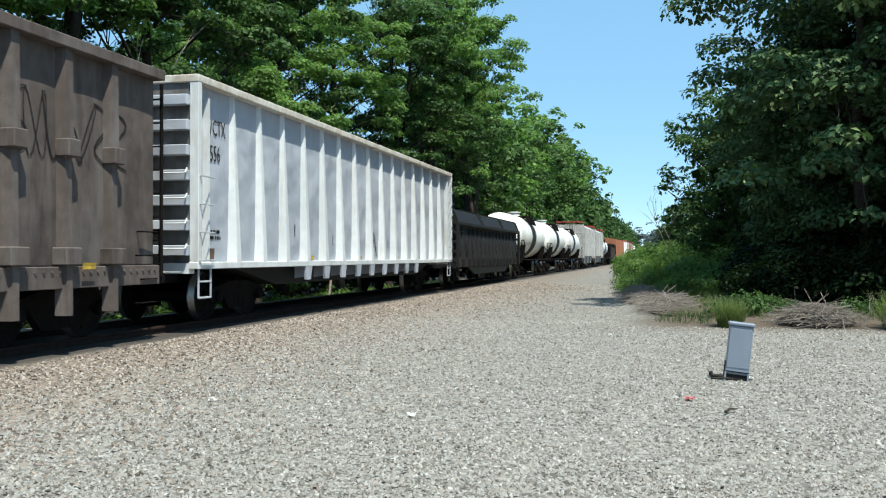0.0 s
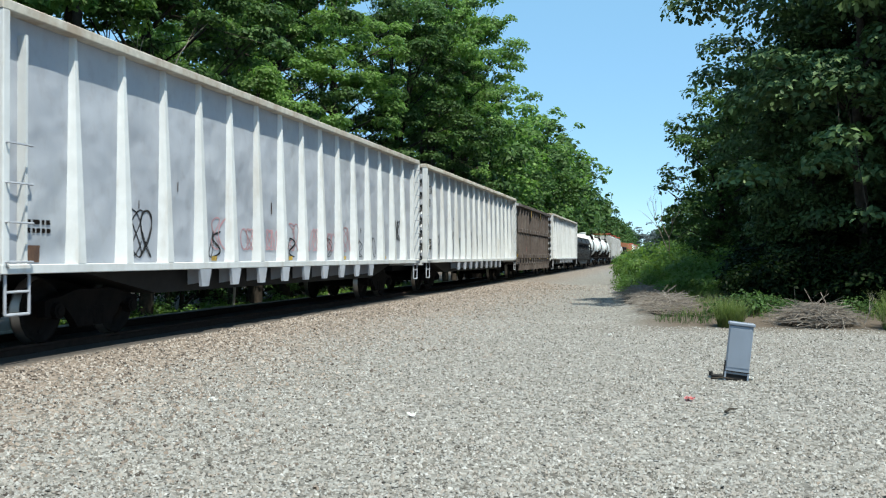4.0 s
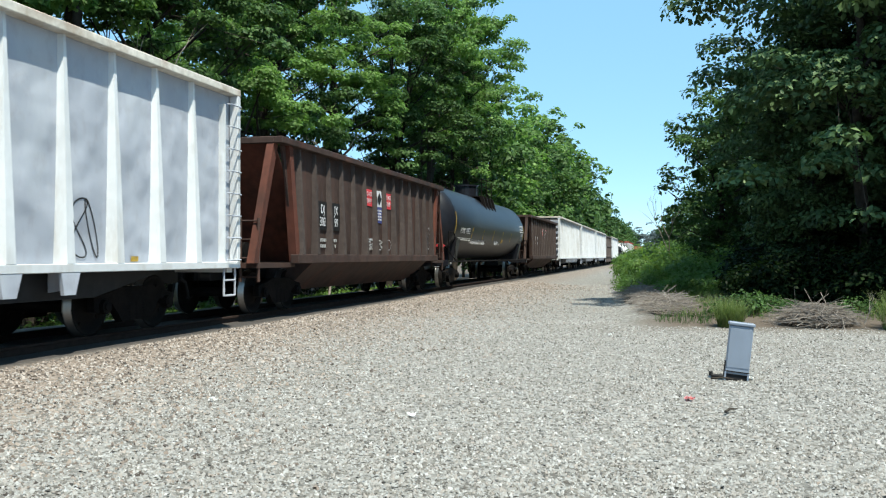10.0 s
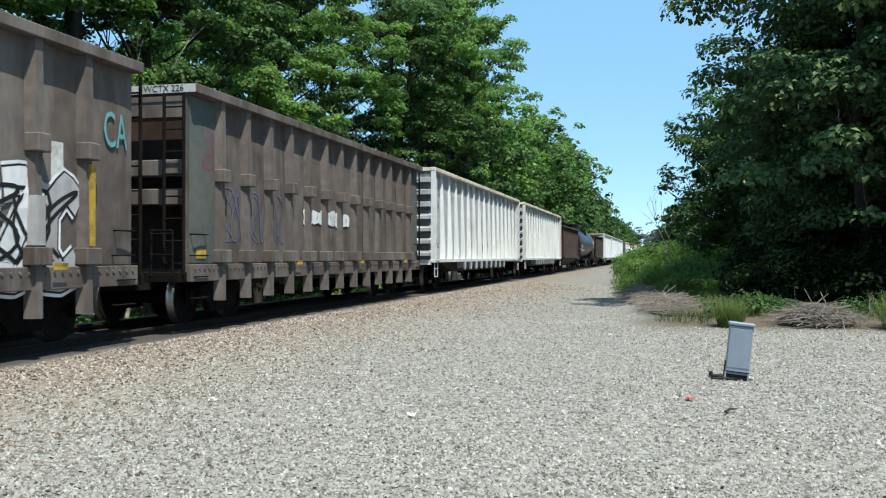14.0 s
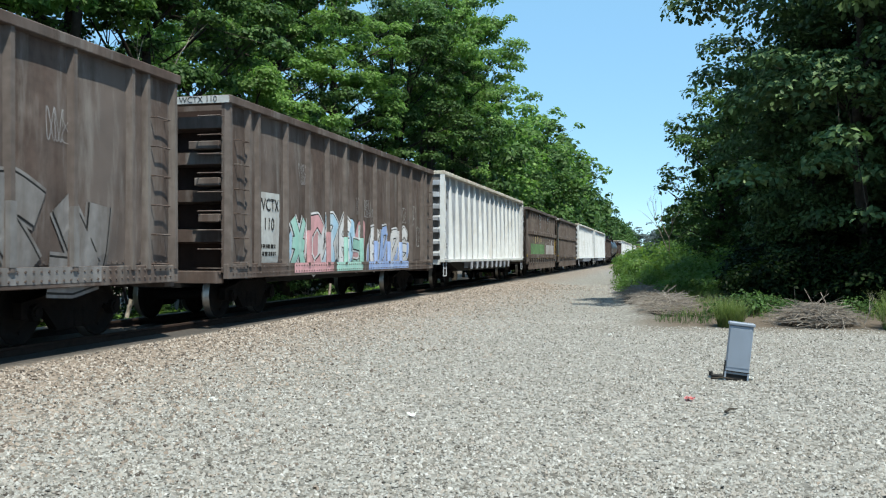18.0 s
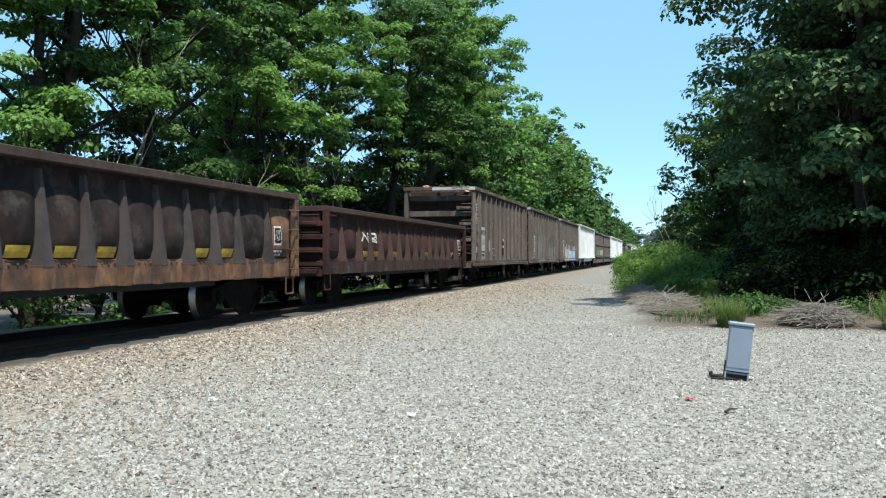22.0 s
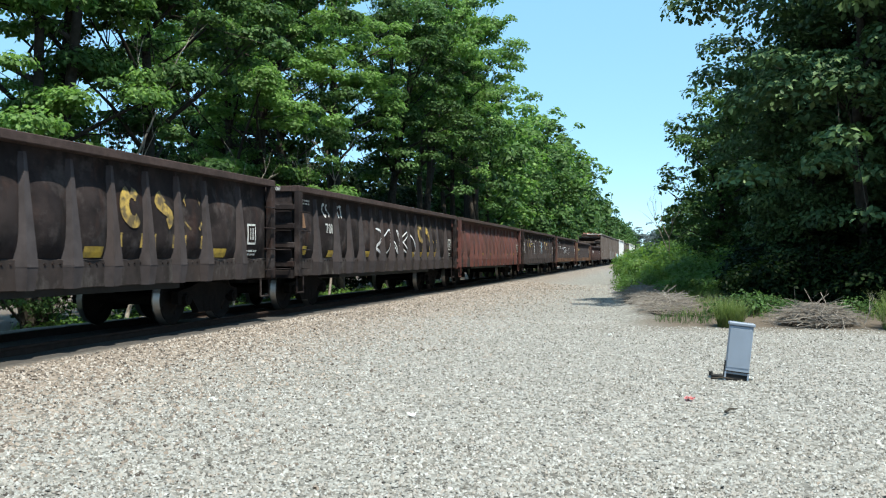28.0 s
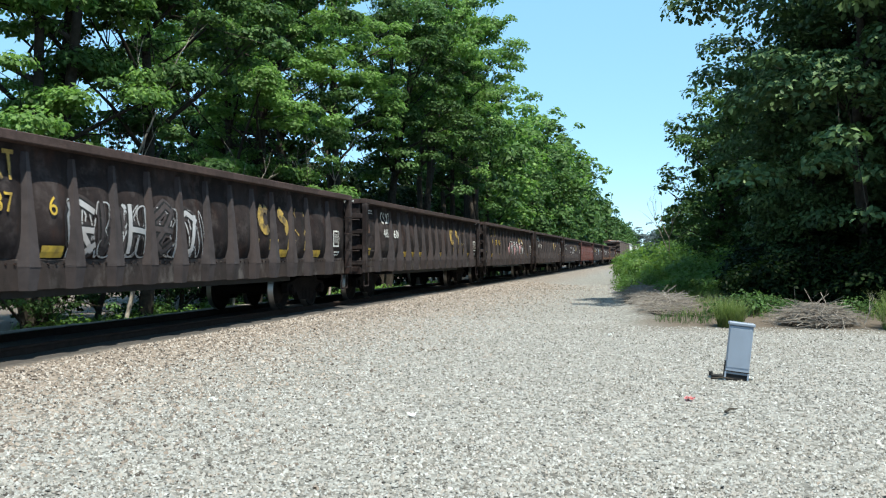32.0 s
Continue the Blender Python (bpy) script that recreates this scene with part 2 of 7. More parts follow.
L_MAPLE = leaf_mat("maple_leaf", (0.036, 0.076, 0.030), (0.155, 0.235, 0.095), (0.08, 0.16, 0.04), 0.2, fac=0.2)
L_MID = leaf_mat("oak_leaf", (0.022, 0.050, 0.016), (0.076, 0.136, 0.044), (0.075, 0.16, 0.035), 0.12, fac=0.28)
# Leaf colour darkened to carry the deep shade inside the woods.
L_SHADE = leaf_mat("darkened_shade_leaf", (0.006, 0.014, 0.004), (0.018, 0.034, 0.010), (0.012, 0.028, 0.006), 0.1)
L_BUSH = leaf_mat("bramble_leaf", (0.045, 0.10, 0.022), (0.125, 0.215, 0.052), (0.18, 0.32, 0.05))
L_GRASS = leaf_mat("grass_blade", (0.0612, 0.1020, 0.0255), (0.1632, 0.1938, 0.0714), (0.1632, 0.2448, 0.0612))
# Distance haze is put into this pale, bluish leaf colour.
L_FAR = leaf_mat("hazy_leaf", (0.10, 0.135, 0.14), (0.15, 0.185, 0.19), (0.1, 0.13, 0.13), 0.1)


# ---- building helpers ----
def box(bm, x0, x1, y0, y1, z0, z1, bevel=0.0):
    vs = [bm.verts.new((x, y, z)) for x in (x0, x1) for y in (y0, y1) for z in (z0, z1)]
    fs = [bm.faces.new([vs[i] for i in q]) for q in ((0, 1, 3, 2), (4, 6, 7, 5), (0, 4, 5, 1), (2, 3, 7, 6), (0, 2, 6, 4), (1, 5, 7, 3))]
    if bevel:
        es = {e for f in fs for e in f.edges}
        bmesh.ops.bevel(bm, geom=list(es), offset=bevel, segments=1, affect="EDGES")


def prism(bm, pts, axis, a, b):
    """A flat outline (list of 2D points) drawn out along an axis from a to b."""
    def put(p, c):
        return {"x": (c, p[0], p[1]), "y": (p[0], c, p[1]), "z": (p[0], p[1], c)}[axis]
    lo = [bm.verts.new(put(p, a)) for p in pts]
    hi = [bm.verts.new(put(p, b)) for p in pts]
    bm.faces.new(lo)
    bm.faces.new(hi[::-1])
    for i in range(len(pts)):
        j = (i + 1) % len(pts)
        bm.faces.new((lo[j], lo[i], hi[i], hi[j]))


def rod(bm, p, q, r, seg=6, r2=None):
    p, q = Vector(p), Vector(q)
    d = (q - p).normalized()
    u = d.orthogonal().normalized()
    v = d.cross(u)
    rings = []
    for c, rr in ((p, r), (q, r if r2 is None else r2)):
        rings.append([bm.verts.new(c + rr * (math.cos(k * math.tau / seg) * u + math.sin(k * math.tau / seg) * v)) for k in range(seg)])
    for k in range(seg):
        bm.faces.new((rings[0][k], rings[0][(k + 1) % seg], rings[1][(k + 1) % seg], rings[1][k]))
    bm.faces.new(rings[0][::-1])
    bm.faces.new(rings[1])


def pipe(bm, pts, r, seg=6):
    for a, b in zip(pts, pts[1:]):
        rod(bm, a, b, r, seg)


def lathe(bm, prof, axis="x", seg=24, smooth=True):
    """Turns a profile of (along, radius) round an axis through the origin."""
    rings = []
    for a, r in prof:
        ring = []
        for k in range(seg):
            c, s = math.cos(k * math.tau / seg) * r, math.sin(k * math.tau / seg) * r
            ring.append(bm.verts.new((a, c, s) if axis == "x" else (s, a, c) if axis == "y" else (c, s, a)))
        rings.append(ring)
    for p, q in zip(rings, rings[1:]):
        for k in range(seg):
            f = bm.faces.new((p[k], p[(k + 1) % seg], q[(k + 1) % seg], q[k]))
            f.smooth = smooth
    bm.faces.new(rings[0][::-1])
    bm.faces.new(rings[-1])


def mesh_of(name, bm, material):
    bmesh.ops.recalc_face_normals(bm, faces=bm.faces[:])
    me = bpy.data.meshes.new(name)
    bm.to_mesh(me)
    bm.free()
    me.materials.append(material)
    return me


def place(name, me, parent, at=(0, 0, 0), rot=(0, 0, 0), label=""):
    ob = new(name, me)
    ob.parent = parent
    ob.location, ob.rotation_euler = at, rot
    if label:
        ob["label"] = label
    return ob


def part(name, bm, material, parent, label=""):
    return place(name, mesh_of(name, bm, material), parent, label=label)


def thing(name, label, category, at=(0, 0, 0), turn=0.0, group="", kind=""):
    ob = new(name)
    ob.location, ob.rotation_euler = at, (0, 0, turn)
    return tagged(ob, label, category, group, kind)


def raw_mesh(name, verts, faces, material, smooth=False):
    me = bpy.data.meshes.new(name)
    me.from_pydata(verts, [], faces)
    me.materials.append(material)
    if smooth:
        me.polygons.foreach_set("use_smooth", [True] * len(me.polygons))
    me.update()
    return me


LETTERS = {}


def text_mesh(words, size, material, wide=1.0):
    """Letters as a thin flat mesh that stands upright and faces +X, reading towards +Y; its middle is at the origin."""
    key = (words, size, material.name, wide)
    if key not in LETTERS:
        cu = bpy.data.curves.new("lettering", "FONT")
        cu.body, cu.size, cu.align_x, cu.align_y = words, size, "CENTER", "CENTER"
        cu.extrude, cu.resolution_u, cu.space_line = 0.001, 3, 1.0
        ob = new("lettering", cu)
        bpy.context.view_layer.update()
        me = bpy.data.meshes.new_from_object(ob.evaluated_get(bpy.context.evaluated_depsgraph_get()))
        bpy.data.objects.remove(ob)
        me.transform(Matrix(((0, 0, 1, 0), (wide, 0, 0, 0), (0, 1, 0, 0), (0, 0, 0, 1))))
        me.materials.clear()
        me.materials.append(material)
        LETTERS[key] = me
    return LETTERS[key]


# ---- ground ----
TRACK_X = -9.29


def ground_z(x, y):
    d = x - TRACK_X
    z = np.interp(d, [-9, -4.4, -2.3, 1.75, 2.3, 3.6, 5.2, 9.0], [-1.3, -1.1, -0.14, -0.12, -0.14, -0.27, -0.33, -0.33])
    rise = np.clip((y - 19.5 - 0.06 * max(0, 6 - x)) / 5, 0, 1) * np.clip((x + 1.5) / 3.0, 0, 1)
    return float(z + 0.25 * rise + 0.012 * noise.noise((x * 0.9, y * 0.9, 0)) + 0.03 * noise.noise((x * 0.25, y * 0.25, 5)))


def ground_mat():
    m = bpy.data.materials.new("gravel_ground")
    m.use_nodes = True
    n, l = m.node_tree.nodes, m.node_tree.links
    b = n["Principled BSDF"]
    co = n.new("ShaderNodeTexCoord")
    sep = n.new("ShaderNodeSeparateXYZ")
    l.new(co.outputs["Object"], sep.inputs[0])

    def tex(kind, scale, detail=5.0):
        t = n.new(kind)
        t.inputs["Scale"].default_value = scale
        if "Detail" in t.inputs:
            t.inputs["Detail"].default_value = detail
        l.new(co.outputs["Object"], t.inputs["Vector"])
        return t

    def mixed(fac, a, c):
        mx = n.new("ShaderNodeMix")
        mx.data_type = "RGBA"
        l.new(fac, mx.inputs["Factor"])
        for sock, v in (("A", a), ("B", c)):
            if isinstance(v, tuple):
                mx.inputs[sock].default_value = (*v, 1)
            else:
                l.new(v, mx.inputs[sock])
        return mx.outputs["Result"]

    def rng(v, a, c, lo=0.0, hi=1.0):
        r = n.new("ShaderNodeMapRange")
        r.inputs["From Min"].default_value, r.inputs["From Max"].default_value = a, c
        r.inputs["To Min"].default_value, r.inputs["To Max"].default_value = lo, hi
        l.new(v, r.inputs["Value"])
        return r.outputs[0]

    cells = tex("ShaderNodeTexVoronoi", 22.0)
    cellr = n.new("ShaderNodeSeparateColor")
    l.new(cells.outputs["Color"], cellr.inputs[0])
    grey = mixed(cellr.outputs[0], (0.065, 0.061, 0.055), (0.22, 0.212, 0.194))
    rust = mixed(cellr.outputs[0], (0.07, 0.055, 0.044), (0.21, 0.168, 0.137))
    wob = tex("ShaderNodeTexNoise", 0.5)
    mix0 = n.new("ShaderNodeMath")
    mix0.operation = "MULTIPLY_ADD"
    l.new(wob.outputs["Fac"], mix0.inputs[0])
    mix0.inputs[1].default_value = 2.4
    l.new(sep.outputs["X"], mix0.inputs[2])
    col = mixed(rng(mix0.outputs[0], -5.4, -3.6), rust, grey)
    grain = tex("ShaderNodeTexNoise", 9.0, 8.0)
    col = mixed(rng(grain.outputs["Fac"], 0.42, 0.62, 0.0, 0.75), col, (0.05, 0.045, 0.038))
    pale = tex("ShaderNodeTexNoise", 13.0, 8.0)
    col = mixed(rng(pale.outputs["Fac"], 0.56, 0.68, 0.0, 0.7), col, (0.36, 0.355, 0.33))
    big = tex("ShaderNodeTexNoise", 0.35, 6.0)
    col = mixed(rng(big.outputs["Fac"], 0.5, 0.72, 0, 0.35), col, (0.12, 0.10, 0.08))
    soil = mixed(cellr.outputs[1], (0.04, 0.03, 0.02), (0.09, 0.068, 0.05))
    wood_right = n.new("ShaderNodeMath")
    wood_right.operation = "MINIMUM"
    l.new(rng(sep.outputs["Y"], 19.0, 20.6), wood_right.inputs[0])
    l.new(rng(mix0.outputs[0], 0.2, 1.4), wood_right.inputs[1])
    wood_left = rng(sep.outputs["X"], -12.6, -11.6, 1.0, 0.0)
    either = n.new("ShaderNodeMath")
    either.operation = "MAXIMUM"
    l.new(wood_right.outputs[0], either.inputs[0])
    l.new(wood_left, either.inputs[1])
    col = mixed(either.outputs[0], col, soil)
    bed = n.new("ShaderNodeMath")       # bed between the tie ends, darkened in colour for the shade under the cars
    bed.operation = "MINIMUM"
    l.new(rng(sep.outputs["X"], TRACK_X - 2.2, TRACK_X - 1.7), bed.inputs[0])
    l.new(rng(sep.outputs["X"], TRACK_X + 1.35, TRACK_X + 1.75, 1.0, 0.0), bed.inputs[1])
    col = mixed(bed.outputs[0], col, mixed(cellr.outputs[0], (0.014, 0.012, 0.011), (0.045, 0.038, 0.033)))
    l.new(col, b.inputs["Base Color"])
    b.inputs["Roughness"].default_value = 0.95
    bp = n.new("ShaderNodeBump")
    bp.inputs["Strength"].default_value, bp.inputs["Distance"].default_value = 0.9, 0.03
    dist = rng(cells.outputs["Distance"], 0.0, 0.6, 1.0, 0.0)
    l.new(dist, bp.inputs["Height"])
    l.new(bp.outputs[0], b.inputs["Normal"])
    return m


def build_ground():
    xs = np.concatenate([[-2500, -600, -150, -60, -35], np.arange(-25, 26, 0.5), [35, 60, 150, 600, 2500]])
    ys = np.concatenate([[-2500, -300, -60, -20], np.arange(-8, 60, 0.7), np.arange(62, 140, 4.0), [160, 200, 260, 340, 500, 900, 4500]])
    verts = [(x, y, ground_z(x, y)) for y in ys for x in xs]
    w = len(xs)
    faces = [(j * w + i, j * w + i + 1, (j + 1) * w + i + 1, (j + 1) * w + i) for j in range(len(ys) - 1) for i in range(w - 1)]
    ob = new("ground", raw_mesh("ground", verts, faces, ground_mat(), True))
    tagged(ob, "pale grey crushed-stone yard with rusty ballast beside the track", "ground", kind="structure")


build_ground()


def build_track():
    tr = thing("railway_track", "rusty steel rails on dark timber ties", "railway track", kind="structure")
    for s in (-1, 1):
        bm = bmesh.new()
        c = TRACK_X + s * 0.755
        prism(bm, [(c - 0.07, -0.17), (c + 0.07, -0.17), (c + 0.07, -0.155), (c + 0.01, -0.13), (c + 0.01, -0.045), (c + 0.037, -0.035),
                   (c + 0.037, -0.003), (c + 0.03, 0), (c - 0.03, 0), (c - 0.037, -0.003), (c - 0.037, -0.035), (c - 0.01, -0.045),
                   (c - 0.01, -0.13), (c - 0.07, -0.155)], "y", -60, 900)
        part("rail", bm, M_RAIL, tr)
    bm = bmesh.new()
    box(bm, -1.3, 1.3, -0.11, 0.11, -0.18, 0.0, 0.01)
    tie = mesh_of("tie", bm, M_TIE)
    for k in range(230):
        place("tie", tie, tr, (TRACK_X + random.uniform(-0.03, 0.03), -15 + k * 0.52, -0.155), (0, 0, random.uniform(-0.01, 0.01)))


build_track()


# ---- railway cars: each stands on the rail tops, its middle at the origin, its length along Y ----
CARS = []       # (thing, place along the track at the start)


def shared_meshes():
    out = {}
    bm = bmesh.new()
    lathe(bm, [(-0.83, 0.10), (-0.83, 0.17), (-0.765, 0.24), (-0.765, 0.36), (-0.82, 0.40), (-0.82, 0.452), (-0.71, 0.457), (-0.71, 0.485),
               (-0.685, 0.485), (-0.685, 0.40), (-0.72, 0.36), (-0.72, 0.22), (-0.66, 0.15), (-0.60, 0.10), (0.60, 0.10), (0.66, 0.15),
               (0.72, 0.22), (0.72, 0.36), (0.685, 0.40), (0.685, 0.485), (0.71, 0.485), (0.71, 0.457), (0.82, 0.452), (0.82, 0.40),
               (0.765, 0.36), (0.765, 0.24), (0.83, 0.17), (0.83, 0.10)], "x", 18)
    for k in range(4):      # cast marks in the plates
        a = k * math.tau / 4
        for s in (-0.772, 0.772):
            rod(bm, (s - 0.01, 0.30 * math.cos(a), 0.30 * math.sin(a)), (s + 0.01, 0.30 * math.cos(a), 0.30 * math.sin(a)), 0.03, 6)
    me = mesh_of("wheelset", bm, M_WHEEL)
    me.materials.append(M_TREAD)
    for p in me.polygons:       # worn tread and rim faces
        r = math.hypot(p.center.y, p.center.z)
        if r > 0.44:
            p.material_index = 1
    out["wheelset"] = me
    bm = bmesh.new()        # cast side frame
    prism(bm, [(-1.12, 0.38), (-1.12, 0.60), (-0.75, 0.66), (-0.45, 0.74), (0.45, 0.74), (0.75, 0.66), (1.12, 0.60), (1.12, 0.38), (0.98, 0.36),
               (0.70, 0.52), (0.48, 0.30), (0.40, 0.20), (-0.40, 0.20), (-0.48, 0.30), (-0.70, 0.52), (-0.98, 0.36)], "x", 0.93, 1.06)
    for y in (-0.89, 0.89):
        rod(bm, (1.0, y, 0.457), (1.13, y, 0.457), 0.115, 10)
        rod(bm, (1.13, y, 0.457), (1.15, y, 0.457), 0.07, 8)
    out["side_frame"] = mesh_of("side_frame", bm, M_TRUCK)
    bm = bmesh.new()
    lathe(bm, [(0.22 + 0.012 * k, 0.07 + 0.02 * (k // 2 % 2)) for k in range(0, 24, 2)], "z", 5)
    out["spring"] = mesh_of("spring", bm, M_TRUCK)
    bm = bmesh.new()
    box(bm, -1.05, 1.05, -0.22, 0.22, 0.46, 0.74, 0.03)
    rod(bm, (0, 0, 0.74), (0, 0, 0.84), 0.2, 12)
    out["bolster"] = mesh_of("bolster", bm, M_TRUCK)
    bm = bmesh.new()        # coupler: shank, head and knuckle, pointing to +Y
    box(bm, -0.08, 0.08, -0.35, 0.2, 0.78, 0.94, 0.015)
    prism(bm, [(-0.18, 0.15), (0.15, 0.15), (0.19, 0.30), (0.16, 0.42), (0.06, 0.44), (0.03, 0.34), (-0.06, 0.32), (-0.19, 0.40), (-0.22, 0.28)], "z", 0.73, 1.0)
    rod(bm, (0.13, 0.33, 0.70), (0.13, 0.33, 1.03), 0.025, 8)
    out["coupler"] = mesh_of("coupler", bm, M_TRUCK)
    bm = bmesh.new()        # hanging air hose
    pipe(bm, [(0.32, 0.05, 0.80), (0.34, 0.2, 0.72), (0.33, 0.3, 0.52), (0.28, 0.42, 0.40), (0.22, 0.5, 0.42)], 0.025)
    out["hose"] = mesh_of("air_hose", bm, M_BLACK)
    return out


SHARED = shared_meshes()


def running_gear(car, length, truck_at):
    """Two trucks, couplers and hoses under a car of that length over its end sills."""
    for s in (-1, 1):
        tk = place("truck", SHARED["bolster"], car, (0, s * truck_at, 0))
        for y in (-0.89, 0.89):
            place("wheelset", SHARED["wheelset"], tk, (0, y, 0.457))
        for r in (0, math.pi):
            place("side_frame", SHARED["side_frame"], tk, rot=(0, 0, r))
            for y in (-0.2, 0.0, 0.2):
                place("spring", SHARED["spring"], tk, (1.0 if r == 0 else -1.0, y, 0))
        place("coupler", SHARED["coupler"], car, (0, s * (length / 2), 0), (0, 0, 0 if s > 0 else math.pi))
        place("air_hose", SHARED["hose"], car, (0, s * (length / 2), 0), (0, 0, 0 if s > 0 else math.pi))


def add_car(car, u):
    CARS.append((car, u))
    car.location = (TRACK_X, u, 0)
    return car


def shell(bm, hw, hl, z0, z1, t=0.06):
    """Open tray: side sheets, end sheets and floor in one piece, thickness t."""
    def ring(x, y, z):
        return [bm.verts.new(p) for p in ((-x, -y, z), (x, -y, z), (x, y, z), (-x, y, z))]
    a, b = ring(hw, hl, z0), ring(hw, hl, z1)
    c, d = ring(hw - t, hl - t, z1), ring(hw - t, hl - t, z0 + t)
    for p, q in ((a, b), (b, c), (c, d)):
        for k in range(4):
            bm.faces.new((p[k], p[(k + 1) % 4], q[(k + 1) % 4], q[k]))
    bm.faces.new(a[::-1])
    bm.faces.new(d)


def rim(bm, hw, hl, z0, z1, w):
    for s in (-1, 1):
        box(bm, min(s * hw, s * (hw - w)), max(s * hw, s * (hw - w)), -hl, hl, z0, z1, 0.012)
        box(bm, -hw + w, hw - w, min(s * hl, s * (hl - w)), max(s * hl, s * (hl - w)), z0, z1, 0.012)


def rib_mesh(name, material, z0, z1, deep0, deep1, w0, w1, lip=0.0):
    """A pressed stake on the +X side, from z0 to z1: depth and half width at the foot and at the top."""
    bm = bmesh.new()
    pts = []
    for z, d, w in ((z0, deep0, w0), (z1, deep1, w1)):
        pts.append([bm.verts.new(p) for p in ((0, -w - 0.02, z), (d, -w * 0.75, z), (d, w * 0.75, z), (0, w + 0.02, z))])
    for i in range(3):
        bm.faces.new((pts[0][i], pts[0][i + 1], pts[1][i + 1], pts[1][i]))
    bm.faces.new(pts[0])
    bm.faces.new(pts[1][::-1])
    bm.faces.new((pts[0][3], pts[0][0], pts[1][0], pts[1][3]))
    return mesh_of(name, bm, material)


def rungs(car, material, x, y0, y1, z0, z1, n, r=0.013, out=0.08, name="grab_iron"):
    """Grab irons that stand out from a side at x, one above the other."""
    bm = bmesh.new()
    pipe(bm, [(x, y0, 0), (x + out, y0, 0), (x + out, y1, 0), (x, y1, 0)], r, 5)
    me = mesh_of(name, bm, material)
    for k in range(n):
        place(name, me, car, (0, 0, z0 + (z1 - z0) * k / max(1, n - 1)))


def end_rungs(car, material, y, x0, x1, z0, z1, n, out=-0.08, r=0.013):
    bm = bmesh.new()
    pipe(bm, [(x0, y, 0), (x0, y + out, 0), (x1, y + out, 0), (x1, y, 0)], r, 5)
    me = mesh_of("grab_iron", bm, material)
    for k in range(n):
        place("grab_iron", me, car, (0, 0, z0 + (z1 - z0) * k / max(1, n - 1)))


# stakes along each kind of side: places, height of the sheet between them and how far it bulges out
GONDOLA_STAKES = [-6.46] + [-5.13 + k * 0.9327 for k in range(12)] + [6.46]
SIDES = {"white": ([-9.55, -9.1] + [-8.05 + k * 1.15 for k in range(15)] + [9.1, 9.55], 1.1, 4.2, 0.03),
         "brown": ([-7.43] + [-6.4 + k * 1.05 for k in range(13)] + [7.43], 1.1, 4.05, 0.045),
         "flat": ([-7.45, -6.7, -6.28] + [-4.9 + k * 1.225 for k in range(9)] + [6.28, 6.7, 7.45], 1.1, 4.05, 0.055),
         "oxide": ([-5.98 + k * 0.9 for k in range(14)], 1.25, 3.62, 0.04),
         "gondola": ([-7.7] + GONDOLA_STAKES + [7.7], 1.18, 2.68, 0.13)}


SHADE = {"white": 0.88, "brown": 0.88, "flat": 0.9, "oxide": 0.9, "gondola": 0.74}     # share of the height that bulges, from the foot


def bulge(kind, y, z, top=None):
    """How far the sheet stands out at a place along a side and a height."""
    stakes, z0, z1, amp = SIDES[kind]
    z1 = z0 + SHADE[kind] * ((top or z1) - z0)
    if not (stakes[0] < y < stakes[-1] and z0 < z < z1):
        return 0.0
    for a, b in zip(stakes, stakes[1:]):
        if a <= y <= b:
            u, v = (y - a) / (b - a), (z - z0) / (z1 - z0)
            return amp * min(1.0, (b - a) / 0.8) * math.sin(math.pi * u) ** 0.8 * math.sin(math.pi * v ** 0.8) ** 0.6
    return 0.0


def side_sheets(car, kind, x, material, top=None):
    """One pillowed sheet for each bay between two stakes, on both sides."""
    stakes, z0, z1, amp = SIDES[kind]
    z1 = top or z1
    made = {}
    for a, b in zip(stakes, stakes[1:]):
        w = round(b - a, 3)
        if w not in made:
            bm = bmesh.new()
            nu, nv = 8, 9
            g = [[bm.verts.new((x + 0.003 + bulge(kind, a + (b - a) * (0.001 + 0.998 * i / nu), z0 + (z1 - z0) * (0.001 + 0.998 * j / nv), top), (b - a) * (i / nu - 0.5), z0 + (z1 - z0) * j / nv))
                  for i in range(nu + 1)] for j in range(nv + 1)]
            for j in range(nv):
                for i in range(nu):
                    bm.faces.new((g[j][i], g[j][i + 1], g[j + 1][i + 1], g[j + 1][i])).smooth = True
            made[w] = mesh_of("side_panel", bm, material)
        for s in (0, math.pi):
            m = (a + b) / 2
            place("side_panel", made[w], car, (0, m if s == 0 else -m, 0), (0, 0, s))


